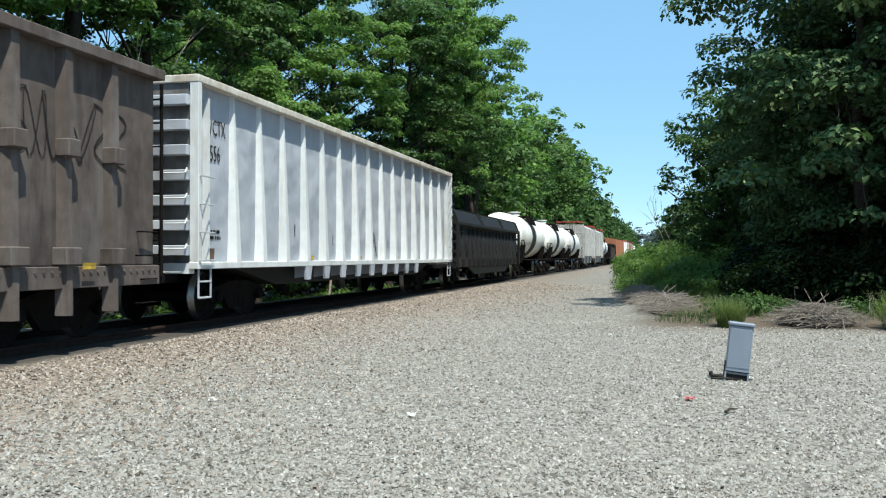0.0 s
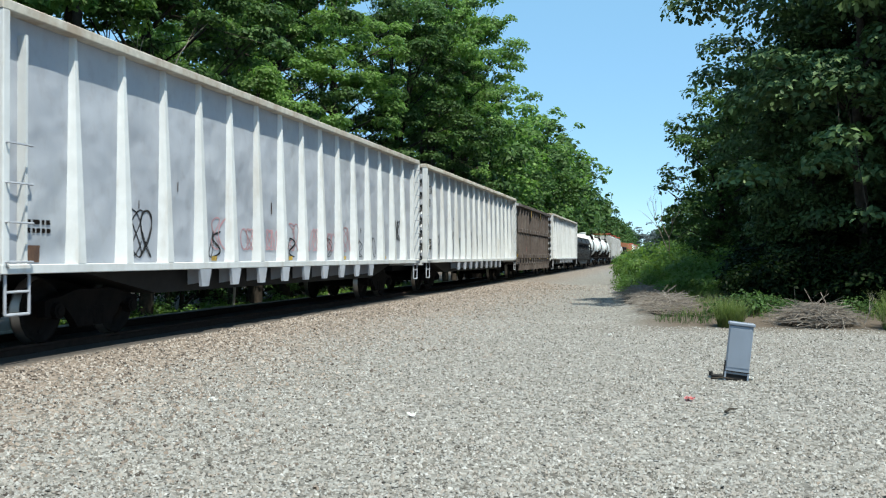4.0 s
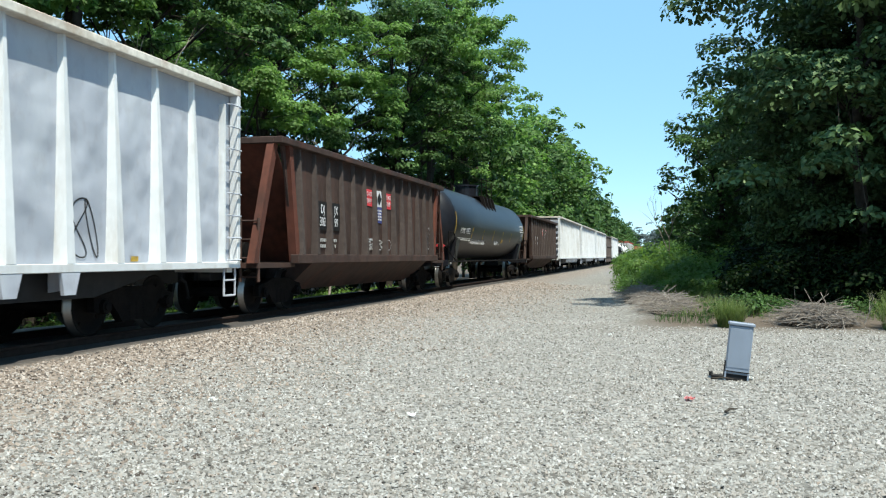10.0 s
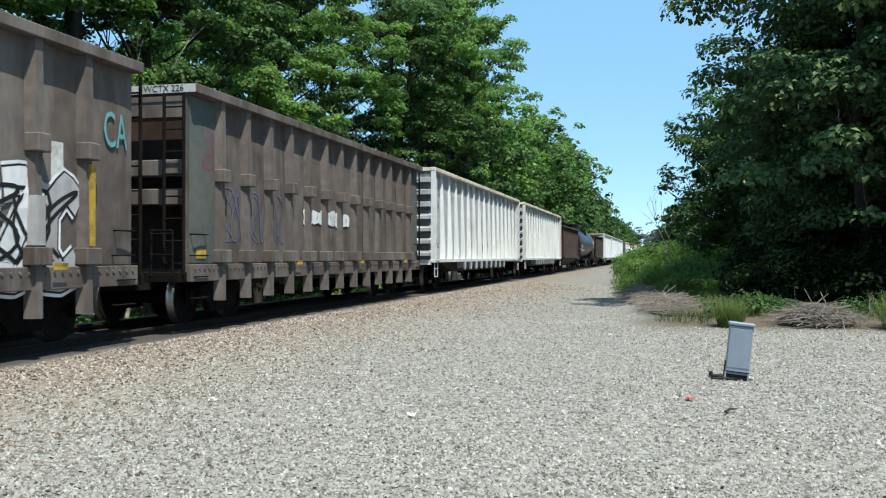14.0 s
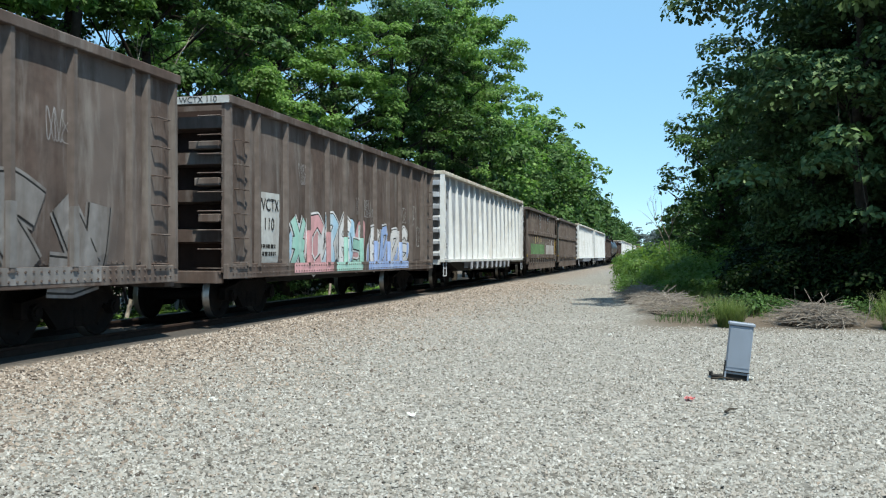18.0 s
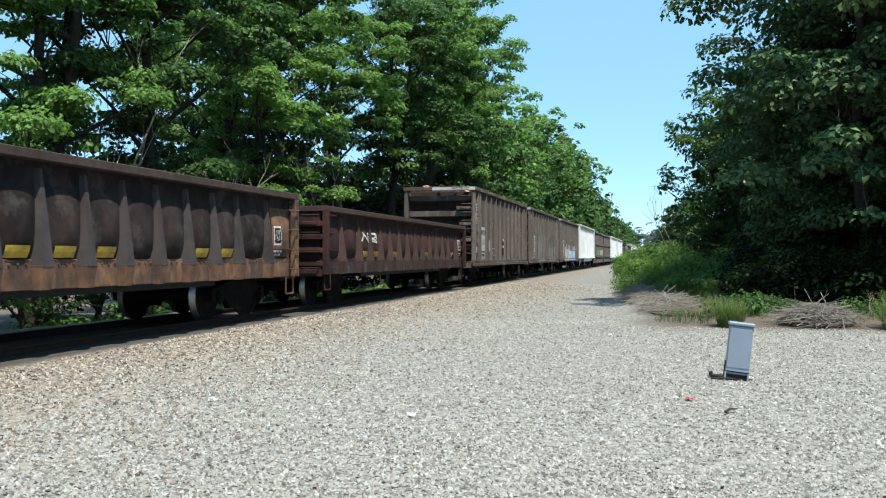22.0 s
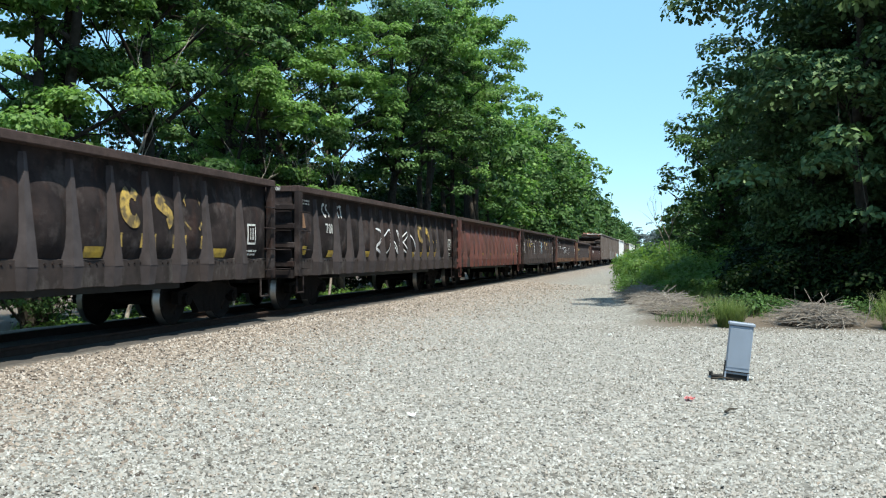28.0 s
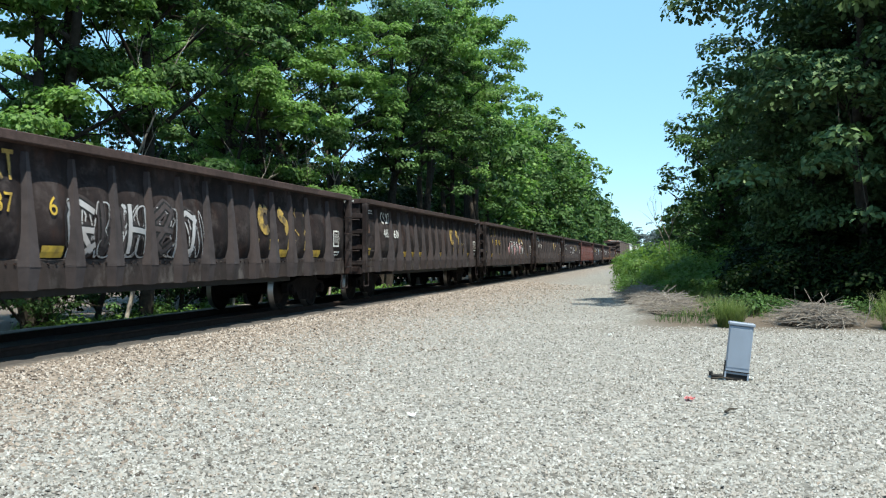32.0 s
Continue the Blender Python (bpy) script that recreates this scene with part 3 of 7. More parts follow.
def white_waste_car():
    """High-sided white open car: smooth sheets, sixteen tapered stakes a side, stepped ends."""
    car = thing("waste_car", "high white steel open waste car with tapered side stakes", "railway car", group="white waste cars")
    hw, hl, z0, z1 = 1.6, 9.6, 1.06, 4.34
    bm = bmesh.new()
    shell(bm, hw - 0.19, hl - 0.06, z0, z1 - 0.08, 0.05)
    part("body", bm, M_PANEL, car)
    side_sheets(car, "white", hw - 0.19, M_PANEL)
    bm = bmesh.new()
    rim(bm, hw, hl, z1 - 0.13, z1, 0.24)
    part("top_chord", bm, M_RUSTLIP, car, "white top edge with rust stains")
    bm = bmesh.new()
    for s in (-1, 1):
        box(bm, s * (hw - 0.09) - 0.09, s * (hw - 0.09) + 0.09, -hl, hl, z0 - 0.06, z0 + 0.06, 0.01)
        box(bm, -hw + 0.18, hw - 0.18, s * (hl - 0.1) - 0.1, s * (hl - 0.1) + 0.1, z0 - 0.14, z0 + 0.04)
    part("side_sill", bm, M_WHITE, car)
    bm = bmesh.new()
    box(bm, -0.35, 0.35, -hl + 0.1, hl - 0.1, 0.72, 1.0)
    prism(bm, [(-7.6, 1.0), (-5.6, 0.62), (5.6, 0.62), (7.6, 1.0)], "x", -1.25, 1.25)
    part("underframe", bm, M_BLACK, car, "dark centre sill and floor")
    rib = rib_mesh("stake", M_WHITE, z0 + 0.06, z1 - 0.13, 0.19, 0.07, 0.115, 0.035)
    gus = bmesh.new()
    prism(gus, [(0.0, z0 - 0.06), (0.0, 0.78), (-0.5, 0.70), (-0.5, z0 - 0.06)], "y", -0.02, 0.02)
    prism(gus, [(-0.2, z0 - 0.06), (0.2, z0 - 0.06), (0.1, 0.70), (-0.14, 0.70)], "x", -0.04, 0.015)
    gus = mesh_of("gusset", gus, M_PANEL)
    for k in range(15):
        y = -8.05 + k * 1.15
        for s in (-1, 1):
            place("stake", rib, car, (s * (hw - 0.19), y, 0), (0, 0, 0 if s > 0 else math.pi))
            if 3 <= k <= 11:
                place("gusset", gus, car, (s * (hw - 0.02), y, 0), (0, 0, 0 if s > 0 else math.pi))
    corner = bmesh.new()
    box(corner, -0.17, 0.0, -0.06, 0.06, z0, z1 - 0.13, 0.01)
    corner = mesh_of("corner_post", corner, M_WHITE)
    step = bmesh.new()      # end ribs, boxed shelves across the end
    box(step, -hw + 0.17, hw - 0.17, -0.16, 0.0, -0.09, 0.09, 0.012)
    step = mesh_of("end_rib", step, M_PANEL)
    for s in (-1, 1):
        for t in (-1, 1):
            place("corner_post", corner, car, (s * hw if s > 0 else s * (hw - 0.17), t * (hl - 0.07), 0))
        for k in range(7):
            place("end_rib", step, car, (0, s * (hl - 0.06), 1.32 + k * 0.43), (0, 0, 0 if s < 0 else math.pi))
        bm = bmesh.new()
        box(bm, -hw + 0.2, hw - 0.2, min(s * (hl - 0.06), s * (hl - 0.045)), max(s * (hl - 0.06), s * (hl - 0.045)), 1.1, 4.2)
        part("end_sheet", bm, M_ENDSHEET, car, "dirty grey end sheet, darkened for shade between ribs")
        for q in (-1, 1):
            bm = bmesh.new()
            box(bm, q * (hw - 0.13) - 0.07, q * (hw - 0.13) + 0.07, s * (hl - 0.5) - 0.02, s * (hl - 0.5) + 0.02, 1.1, 4.0)
            part("ladder_post", bm, M_WHITE, car)
            rungs(car, M_PANEL, q * (hw - 0.02), s * (hl - 0.06), s * (hl - 0.5), 1.15, 2.6 if s * q < 0 else 4.0, 4 if s * q < 0 else 8, 0.014, q * 0.06, "ladder_rung")
        for k in range(4):
            bm = bmesh.new()
            z = 1.35 + k * 0.43
            pipe(bm, [(hw - 0.62, s * (hl + 0.10), z + 0.06), (hw - 0.62, s * (hl + 0.16), z), (hw - 0.16, s * (hl + 0.16), z), (hw - 0.16, s * (hl + 0.10), z + 0.08)], 0.015, 5)
            part("grab_iron", bm, M_WHITE, car)
        bm = bmesh.new()
        rod(bm, (hw - 1.25, s * (hl + 0.15), 1.1), (hw - 1.25, s * (hl + 0.15), 4.2), 0.03, 6)
        rod(bm, (hw - 0.82, s * (hl + 0.15), 1.1), (hw - 0.82, s * (hl + 0.15), 4.2), 0.03, 6)
        for k in range(8):
            rod(bm, (hw - 1.25, s * (hl + 0.15), 1.2 + k * 0.42), (hw - 0.82, s * (hl + 0.15), 1.2 + k * 0.42), 0.016, 5)
        part("end_ladder", bm, M_TRUCK, car, "dark steel end ladder")
        for q in (-1, 1):
            bm = bmesh.new()
            pipe(bm, [(q * (hw - 0.06), s * (hl - 0.12), 1.02), (q * (hw - 0.06), s * (hl - 0.12), 0.5), (q * (hw - 0.06), s * (hl - 0.55), 0.5), (q * (hw - 0.06), s * (hl - 0.55), 1.02)], 0.02)
            rod(bm, (q * (hw - 0.06), s * (hl - 0.12), 0.78), (q * (hw - 0.06), s * (hl - 0.55), 0.78), 0.018)
            part("stirrup", bm, M_PANEL, car)
    running_gear(car, 2 * hl, 7.0)
    return car


def buffed_waste_car():
    """High brown car whose stakes carry collars half way and hang below the sill."""
    car = thing("waste_car", "faded brown high-sided waste car with collared side stakes", "railway car", group="brown waste cars")
    hw, hl, z0, z1 = 1.6, 7.48, 0.80, 4.18
    bm = bmesh.new()
    shell(bm, hw - 0.22, hl - 0.62, z0, z1 - 0.08, 0.05)
    part("body", bm, M_BROWN, car)
    side_sheets(car, "brown", hw - 0.22, M_BROWN)
    bm = bmesh.new()
    rim(bm, hw - 0.02, hl, z1 - 0.16, z1, 0.24)
    part("top_chord", bm, M_BROWN, car)
    bm = bmesh.new()
    for s in (-1, 1):
        box(bm, s * (hw - 0.18) - 0.06, s * (hw - 0.18) + 0.06, -hl, hl, z0 - 0.02, z0 + 0.28, 0.01)
    part("side_sill", bm, M_BROWN, car)
    bm = bmesh.new()
    box(bm, -0.35, 0.35, -hl + 0.1, hl - 0.1, 0.62, 0.82)
    part("underframe", bm, M_BLACK, car)
    up = rib_mesh("stake", M_PALESTAKE, 2.75, z1 - 0.16, 0.16, 0.14, 0.11, 0.10)
    low = rib_mesh("lower_stake", M_PALESTAKE, 0.42, 2.62, 0.17, 0.13, 0.075, 0.09)
    collar = bmesh.new()
    box(collar, 0, 0.24, -0.13, 0.13, 2.56, 2.80, 0.015)
    collar = mesh_of("collar", collar, M_PALESTAKE)
    foot = bmesh.new()
    box(foot, 0, 0.235, -0.17, 0.17, 1.10, 1.34, 0.015)
    foot = mesh_of("foot_block", foot, M_BROWN)
    for k in range(13):
        y = -6.4 + k * 1.05
        for s in (-1, 1):
            r = (0, 0, 0 if s > 0 else math.pi)
            place("stake", up, car, (s * (hw - 0.22), y, 0), r)
            place("lower_stake", low, car, (s * (hw - 0.22), y, 0), r)
            place("collar", collar, car, (s * (hw - 0.22), y, 0), r)
            place("foot_block", foot, car, (s * (hw - 0.22), y, 0), r)
    rivet = bmesh.new()
    for k in range(90):
        rod(rivet, (hw - 0.12, -7.35 + k * 0.165, 1.0), (hw - 0.105, -7.35 + k * 0.165, 1.0), 0.025, 6)
    part("rivets", rivet, M_BROWN, car)["kind"] = "stuff"
    beam = bmesh.new()
    box(beam, -1.36, 1.36, -0.34, 0.0, -0.14, 0.14, 0.015)
    beam = mesh_of("end_beam", beam, M_BROWN)
    for s in (-1, 1):
        for z in (3.75, 2.75, 2.25):
            place("end_beam", beam, car, (0, s * (hl - 0.40), z), (0, 0, 0 if s < 0 else math.pi))
        for q in (-1, 1):
            bm = bmesh.new()
            box(bm, min(q * 1.33, q * 1.379), max(q * 1.33, q * 1.379), min(s * (hl - 0.62), s * (hl - 0.03)), max(s * (hl - 0.62), s * (hl - 0.03)), z0 + 0.1, z1 - 0.1)
            part("end_wing", bm, M_BROWN, car)
        bm = bmesh.new()
        box(bm, -1.32, 1.32, min(s * (hl - 0.615), s * (hl - 0.60)), max(s * (hl - 0.615), s * (hl - 0.60)), 1.0, 4.0)
        part("end_sheet", bm, M_RUSTEND, car, "rusty end sheet, darkened for the recess shade")
        bm = bmesh.new()
        box(bm, -1.4, 1.4, s * (hl + 0.1) - 0.2, s * (hl + 0.1) + 0.2, 0.78, 0.95, 0.01)
        part("end_sill", bm, M_TRUCK, car)
        bm = bmesh.new()
        rungs(car, M_TRUCK, hw - 0.2, s * (hl - 0.1), s * (hl - 0.55), 0.5, 1.6, 4, out=0.1)
        end_rungs(car, M_TRUCK, s * (hl + 0.3), 0.9, 1.3, 0.9, 1.6, 3, out=s * 0.06)
        rod(bm, (0.9, s * (hl + 0.3), 0.9), (0.9, s * (hl + 0.3), 1.65), 0.02)
        rod(bm, (1.3, s * (hl + 0.3), 0.9), (1.3, s * (hl + 0.3), 1.65), 0.02)
        rod(bm, (0.9, s * (hl + 0.3), 1.65), (1.3, s * (hl + 0.3), 1.65), 0.02)
        part("railing", bm, M_TRUCK, car)
        bm = bmesh.new()
        rod(bm, (1.05, s * (hl + 0.15), 0.9), (1.05, s * (hl + 0.15), 4.0), 0.03)
        rod(bm, (1.42, s * (hl + 0.15), 0.9), (1.42, s * (hl + 0.15), 4.0), 0.03)
        for k in range(8):
            rod(bm, (1.05, s * (hl + 0.15), 1.1 + k * 0.38), (1.42, s * (hl + 0.15), 1.1 + k * 0.38), 0.016, 5)
        part("end_ladder", bm, M_TRUCK, car)
    running_gear(car, 2 * hl + 0.3, 5.6)
    return car


def flat_rib_car():
    """Brown high-sided car with slender stakes, riveted along the foot."""
    car = thing("waste_car", "weathered brown waste car with slender stakes and riveted foot", "railway car", group="riveted waste cars")
    hw, hl, z0, z1 = 1.6, 7.6, 0.82, 4.19
    bm = bmesh.new()
    shell(bm, hw - 0.13, hl - 0.55, z0, z1 - 0.08, 0.05)
    part("body", bm, M_UMBER, car)
    side_sheets(car, "flat", hw - 0.13, M_UMBER)
    bm = bmesh.new()
    rim(bm, hw, hl, z1 - 0.15, z1, 0.22)
    part("top_chord", bm, M_UMBER, car)
    bm = bmesh.new()
    for s in (-1, 1):
        box(bm, s * (hw - 0.09) - 0.05, s * (hw - 0.09) + 0.05, -hl, hl, z0 - 0.02, z0 + 0.26, 0.01)
    part("side_sill", bm, M_UMBER, car)
    bm = bmesh.new()
    box(bm, -0.35, 0.35, -hl + 0.1, hl - 0.1, 0.62, 0.84)
    part("underframe", bm, M_BLACK, car)
    rib = rib_mesh("stake", M_PALESTAKE, z0 + 0.2, z1 - 0.15, 0.12, 0.10, 0.055, 0.05)
    for y in [-7.5, -6.7, -6.28, 6.28, 6.7, 7.5] + [-4.9 + k * 1.225 for k in range(9)]:
        for s in (-1, 1):
            place("stake", rib, car, (s * (hw - 0.13), y, 0), (0, 0, 0 if s > 0 else math.pi))
    rivet = bmesh.new()
    for k in range(100):
        for z in (0.9, 1.02, 1.14):
            rod(rivet, (hw - 0.13 if z > 1.1 else hw - 0.04, -7.4 + k * 0.149, z), (hw - 0.115 if z > 1.1 else hw - 0.025, -7.4 + k * 0.149, z), 0.02, 5)
    part("rivets", rivet, M_UMBER, car)["kind"] = "stuff"
    beam = bmesh.new()
    prism(beam, [(0.22, -0.14), (-0.16, -0.11), (-0.16, 0.11), (0.22, 0.14)], "x", -1.35, 1.35)
    beam = mesh_of("end_beam", beam, M_UMBER)
    for s in (-1, 1):
        for z in (3.72, 3.05, 2.35, 1.6):
            place("end_beam", beam, car, (0, s * (hl - 0.32), z), (0, 0, 0 if s < 0 else math.pi))
        for q in (-1, 1):
            bm = bmesh.new()
            box(bm, min(q * 1.41, q * 1.469), max(q * 1.41, q * 1.469), min(s * (hl - 0.55), s * (hl - 0.03)), max(s * (hl - 0.55), s * (hl - 0.03)), z0 + 0.1, z1 - 0.1)
            part("end_wing", bm, M_UMBER, car)
        for z, w in ((3.30, 0.62), (2.62, 0.5), (1.95, 0.42)):      # boxed brackets on the open end
            bm = bmesh.new()
            box(bm, 1.38 - w, 1.38, min(s * (hl - 0.5), s * (hl + 0.02)), max(s * (hl - 0.5), s * (hl + 0.02)), z - 0.10, z + 0.05, 0.012)
            part("end_bracket", bm, M_UMBER, car)
        bm = bmesh.new()
        box(bm, -1.4, 1.4, min(s * (hl - 0.545), s * (hl - 0.53)), max(s * (hl - 0.545), s * (hl - 0.53)), 0.95, 4.0)
        part("end_sheet", bm, M_RUSTEND, car, "rusty end sheet, darkened for the recess shade")
        bm = bmesh.new()
        box(bm, -1.4, 1.4, s * hl - 0.15, s * hl + 0.15, 0.72, 0.95, 0.01)
        part("end_sill", bm, M_UMBER, car)
        rungs(car, M_UMBER, hw - 0.12, s * (hl - 0.35), s * (hl - 0.75), 1.1, 3.4, 6, out=0.13)
        end_rungs(car, M_UMBER, s * hl, 1.0, 1.45, 1.0, 3.8, 9, out=s * 0.1)
    running_gear(car, 2 * hl + 0.2, 5.6)
    return car


def shelf_hopper(paint, ends=None):
    """Dark oxide hopper with slanting ends, side ledge and hopper bottoms."""
    car = thing("hopper_car", "oxide-red hopper car with slanted ends and tapered stakes", "railway car", group="oxide hopper cars")
    hw, hl, z0, z1 = 1.58, 7.95, 1.22, 3.74
    tl, sl = 7.2, 6.1
    ends = ends or paint
    for s in (-1, 1):
        bm = bmesh.new()
        prism(bm, [(-sl, z0), (sl, z0), (sl + 0.75, z1 - 0.05), (-sl - 0.75, z1 - 0.05)], "x", s * (hw - 0.2) - 0.025, s * (hw - 0.2) + 0.025)
        part("side_sheet", bm, paint, car)
    for t in (-1, 1):
        bm = bmesh.new()
        prism(bm, [(t * tl, z1 - 0.05), (t * (tl - 0.06), z1 - 0.05), (t * (tl - 2.5), 1.0), (t * (tl - 2.44), 1.0)], "x", -hw + 0.23, hw - 0.23)
        part("slope_sheet", bm, ends, car)
    side_sheets(car, "oxide", hw - 0.175, paint)
    bm = bmesh.new()
    rim(bm, hw, tl, z1 - 0.14, z1, 0.2)
    part("top_chord", bm, paint, car)
    bm = bmesh.new()
    for s in (-1, 1):
        box(bm, s * (hw - 0.1) - 0.1, s * (hw - 0.1) + 0.1, -tl + 0.9, tl - 0.9, 1.06, 1.26, 0.015)
    box(bm, -hw + 0.2, hw - 0.2, -hl, -hl + 1.9, 0.98, 1.08)
    box(bm, -hw + 0.2, hw - 0.2, hl - 1.9, hl, 0.98, 1.08)
    part("side_sill", bm, paint, car)
    bm = bmesh.new()
    prism(bm, [(-hw + 0.1, 1.1), (hw - 0.1, 1.1), (0.75, 0.42), (-0.75, 0.42)], "y", -5.2, 5.2)
    part("hopper_bottom", bm, paint, car)
    bm = bmesh.new()
    box(bm, -0.3, 0.3, -hl + 0.05, hl - 0.05, 0.72, 0.98)
    part("underframe", bm, M_BLACK, car)
    rib = rib_mesh("stake", M_HOPSTAKE, z0 + 0.04, z1 - 0.14, 0.20, 0.10, 0.10, 0.045)
    for k in range(14):
        y = -5.98 + k * 0.9
        for s in (-1, 1):
            place("stake", rib, car, (s * (hw - 0.2), y, 0), (0, 0, 0 if s > 0 else math.pi))
    for t in (-1, 1):
        for s in (-1, 1):
            bm = bmesh.new()
            prism(bm, [(t * (hl - 0.02), 1.08), (t * (hl + 0.18), 1.08), (t * (tl - 0.02), z1 - 0.14), (t * (tl - 0.24), z1 - 0.14)], "x", s * 1.3 - 0.08, s * 1.3 + 0.08)
            part("end_brace", bm, ends, car)
            bm = bmesh.new()
            prism(bm, [(t * (sl - 0.1), 1.08), (t * (sl + 0.12), 1.08), (t * (sl + 0.55), z1 - 0.14), (t * (sl + 0.36), z1 - 0.14)], "x", s * 1.38 - 0.06, s * 1.38 + 0.12)
            part("end_post", bm, ends, car)
        bm = bmesh.new()
        for x in (0.95, 1.35):
            rod(bm, (x, t * (hl - 0.1), 0.7), (x, t * (hl - 0.1), 2.0), 0.035)
        for k in range(4):
            rod(bm, (0.95, t * (hl - 0.1), 0.8 + k * 0.38), (1.35, t * (hl - 0.1), 0.8 + k * 0.38), 0.018)
        part("end_ladder", bm, paint, car)
        bm = bmesh.new()
        rod(bm, (1.0, t * (tl + 0.06), 1.2), (1.0, t * (tl + 0.06), z1), 0.02)
        rod(bm, (1.4, t * (tl + 0.06), 1.2), (1.4, t * (tl + 0.06), z1), 0.02)
        for k in range(7):
            rod(bm, (1.0, t * (tl + 0.06), 1.3 + k * 0.38), (1.4, t * (tl + 0.06), 1.3 + k * 0.38), 0.014, 5)
        if t > 0:
            part("top_ladder", bm, paint, car)
        else:
            bm.free()
        bm = bmesh.new()
        rod(bm, (0.3, t * (hl - 0.5), 1.3), (0.9, t * (hl - 0.5), 1.3), 0.22, 12)
        part("brake_cylinder", bm, M_TRUCK, car)
    running_gear(car, 2 * hl, 6.1)
    return car


def tank_car(r=1.5, half=9.45, zc=2.62, strikers=10.1, paint=None, dark=True, band=None, trucks=7.6):
    paint = paint or M_TANK
    car = thing("tank_car", "glossy black pressure tank car with top housing and railings" if dark else "short white tank car with a dark centre band",
                "railway car", group="black tank cars" if dark else "white tank cars")
    bm = bmesh.new()
    cap = [(-half + (1 - math.cos(a)) * 0.75, r * math.sin(a)) for a in [0.05 + i * (math.pi / 2 - 0.05) / 9 for i in range(10)]]
    prof = cap + [(-half * 0.45, r), (0, r), (half * 0.45, r)] + [(-p[0], p[1]) for p in cap[::-1]]
    lathe(bm, prof, "y", 48)
    shellob = part("shell", bm, paint, car)
    shellob.location = (0, 0, zc)
    seams = bmesh.new()
    for y in ([-half + 0.75, -half * 0.36, half * 0.36, half - 0.75] if dark else [-half * 0.5, half * 0.5]):
        lathe_hoop(seams, y, r + 0.003, 0.025)
    part("weld_seam", seams, paint, car).location = (0, 0, zc)
    if band:
        bm = bmesh.new()
        lathe_hoop(bm, 0, r + 0.004, 0.9)
        part("band", bm, band, car, "dark painted band").location = (0, 0, zc)
    for s in (-1, 1):
        bm = bmesh.new()
        box(bm, -1.5, 1.5, s * strikers - 0.3 if s > 0 else s * strikers, s * strikers if s > 0 else s * strikers + 0.3, 0.85, 1.08, 0.01)
        box(bm, -0.35, 0.35, min(s * strikers, s * (half - 2.6)), max(s * strikers, s * (half - 2.6)), 0.7, 1.05)
        prism(bm, [(-1.25, 1.0), (1.25, 1.0), (1.42, 1.9), (-1.42, 1.9)], "y", min(s * (half - 1.2), s * (half - 1.75)), max(s * (half - 1.2), s * (half - 1.75)))
        part("saddle", bm, paint if dark else M_TRUCK, car)
    bm = bmesh.new()
    for s in (-1, 1):
        rod(bm, (s * 1.52, -strikers + 0.2, 1.02), (s * 1.52, strikers - 0.2, 1.02), 0.03, 6)
        for t in (-1, 1):
            pipe(bm, [(s * 1.5, t * (strikers - 0.1), 1.05), (s * 1.5, t * (strikers - 0.1), 2.15), (s * 1.5, t * (strikers - 0.9), 2.15), (s * 1.5, t * (strikers - 1.15), 2.0), (s * 1.5, t * (strikers - 1.15), 1.05)], 0.022)
            pipe(bm, [(s * 1.5, t * (strikers - 1.5), 1.0), (s * 0.9, t * (strikers - 0.1), 2.15)], 0.02)
    part("handrail", bm, M_TRUCK, car)
    bm = bmesh.new()
    tall, wide = (0.48, 0.55) if dark else (0.2, 0.4)
    rod(bm, (0, 0, zc + r - 0.1), (0, 0, zc + r + tall), wide, 20)
    rod(bm, (0, 0, zc + r + tall), (0, 0, zc + r + tall + 0.07), wide + 0.05, 20)
    part("top_housing", bm, paint, car)
    bm = bmesh.new()
    box(bm, -1.05, 1.05, -1.3, 1.3, zc + r - 0.1, zc + r - 0.05)
    for s in (-1, 1):
        for y in (-1.25, 0, 1.25):
            rod(bm, (s * 1.02, y, zc + r - 0.1), (s * 1.02, y, zc + r + 0.75), 0.022)
        for z in (0.4, 0.75):
            rod(bm, (s * 1.02, -1.25, zc + r + z), (s * 1.02, 1.25, zc + r + z), 0.02)
        for y in (-1.2, -0.4, 0.4, 1.2):
            prism(bm, [(s * 0.9, zc + r - 0.08), (s * 1.1, zc + r - 0.08), (s * 1.28, zc + 0.75), (s * 1.22, zc + 0.75)], "y", y - 0.12, y + 0.12)
    part("platform", bm, M_TRUCK, car)
    running_gear(car, 2 * strikers, trucks)
    return car


def lathe_hoop(bm, y, r, half_w, seg=48):
    a = [bm.verts.new((r * math.sin(k * math.tau / seg), y - half_w, r * math.cos(k * math.tau / seg))) for k in range(seg)]
    b = [bm.verts.new((r * math.sin(k * math.tau / seg), y + half_w, r * math.cos(k * math.tau / seg))) for k in range(seg)]
    for k in range(seg):
        f = bm.faces.new((a[k], a[(k + 1) % seg], b[(k + 1) % seg], b[k]))
        f.smooth = True


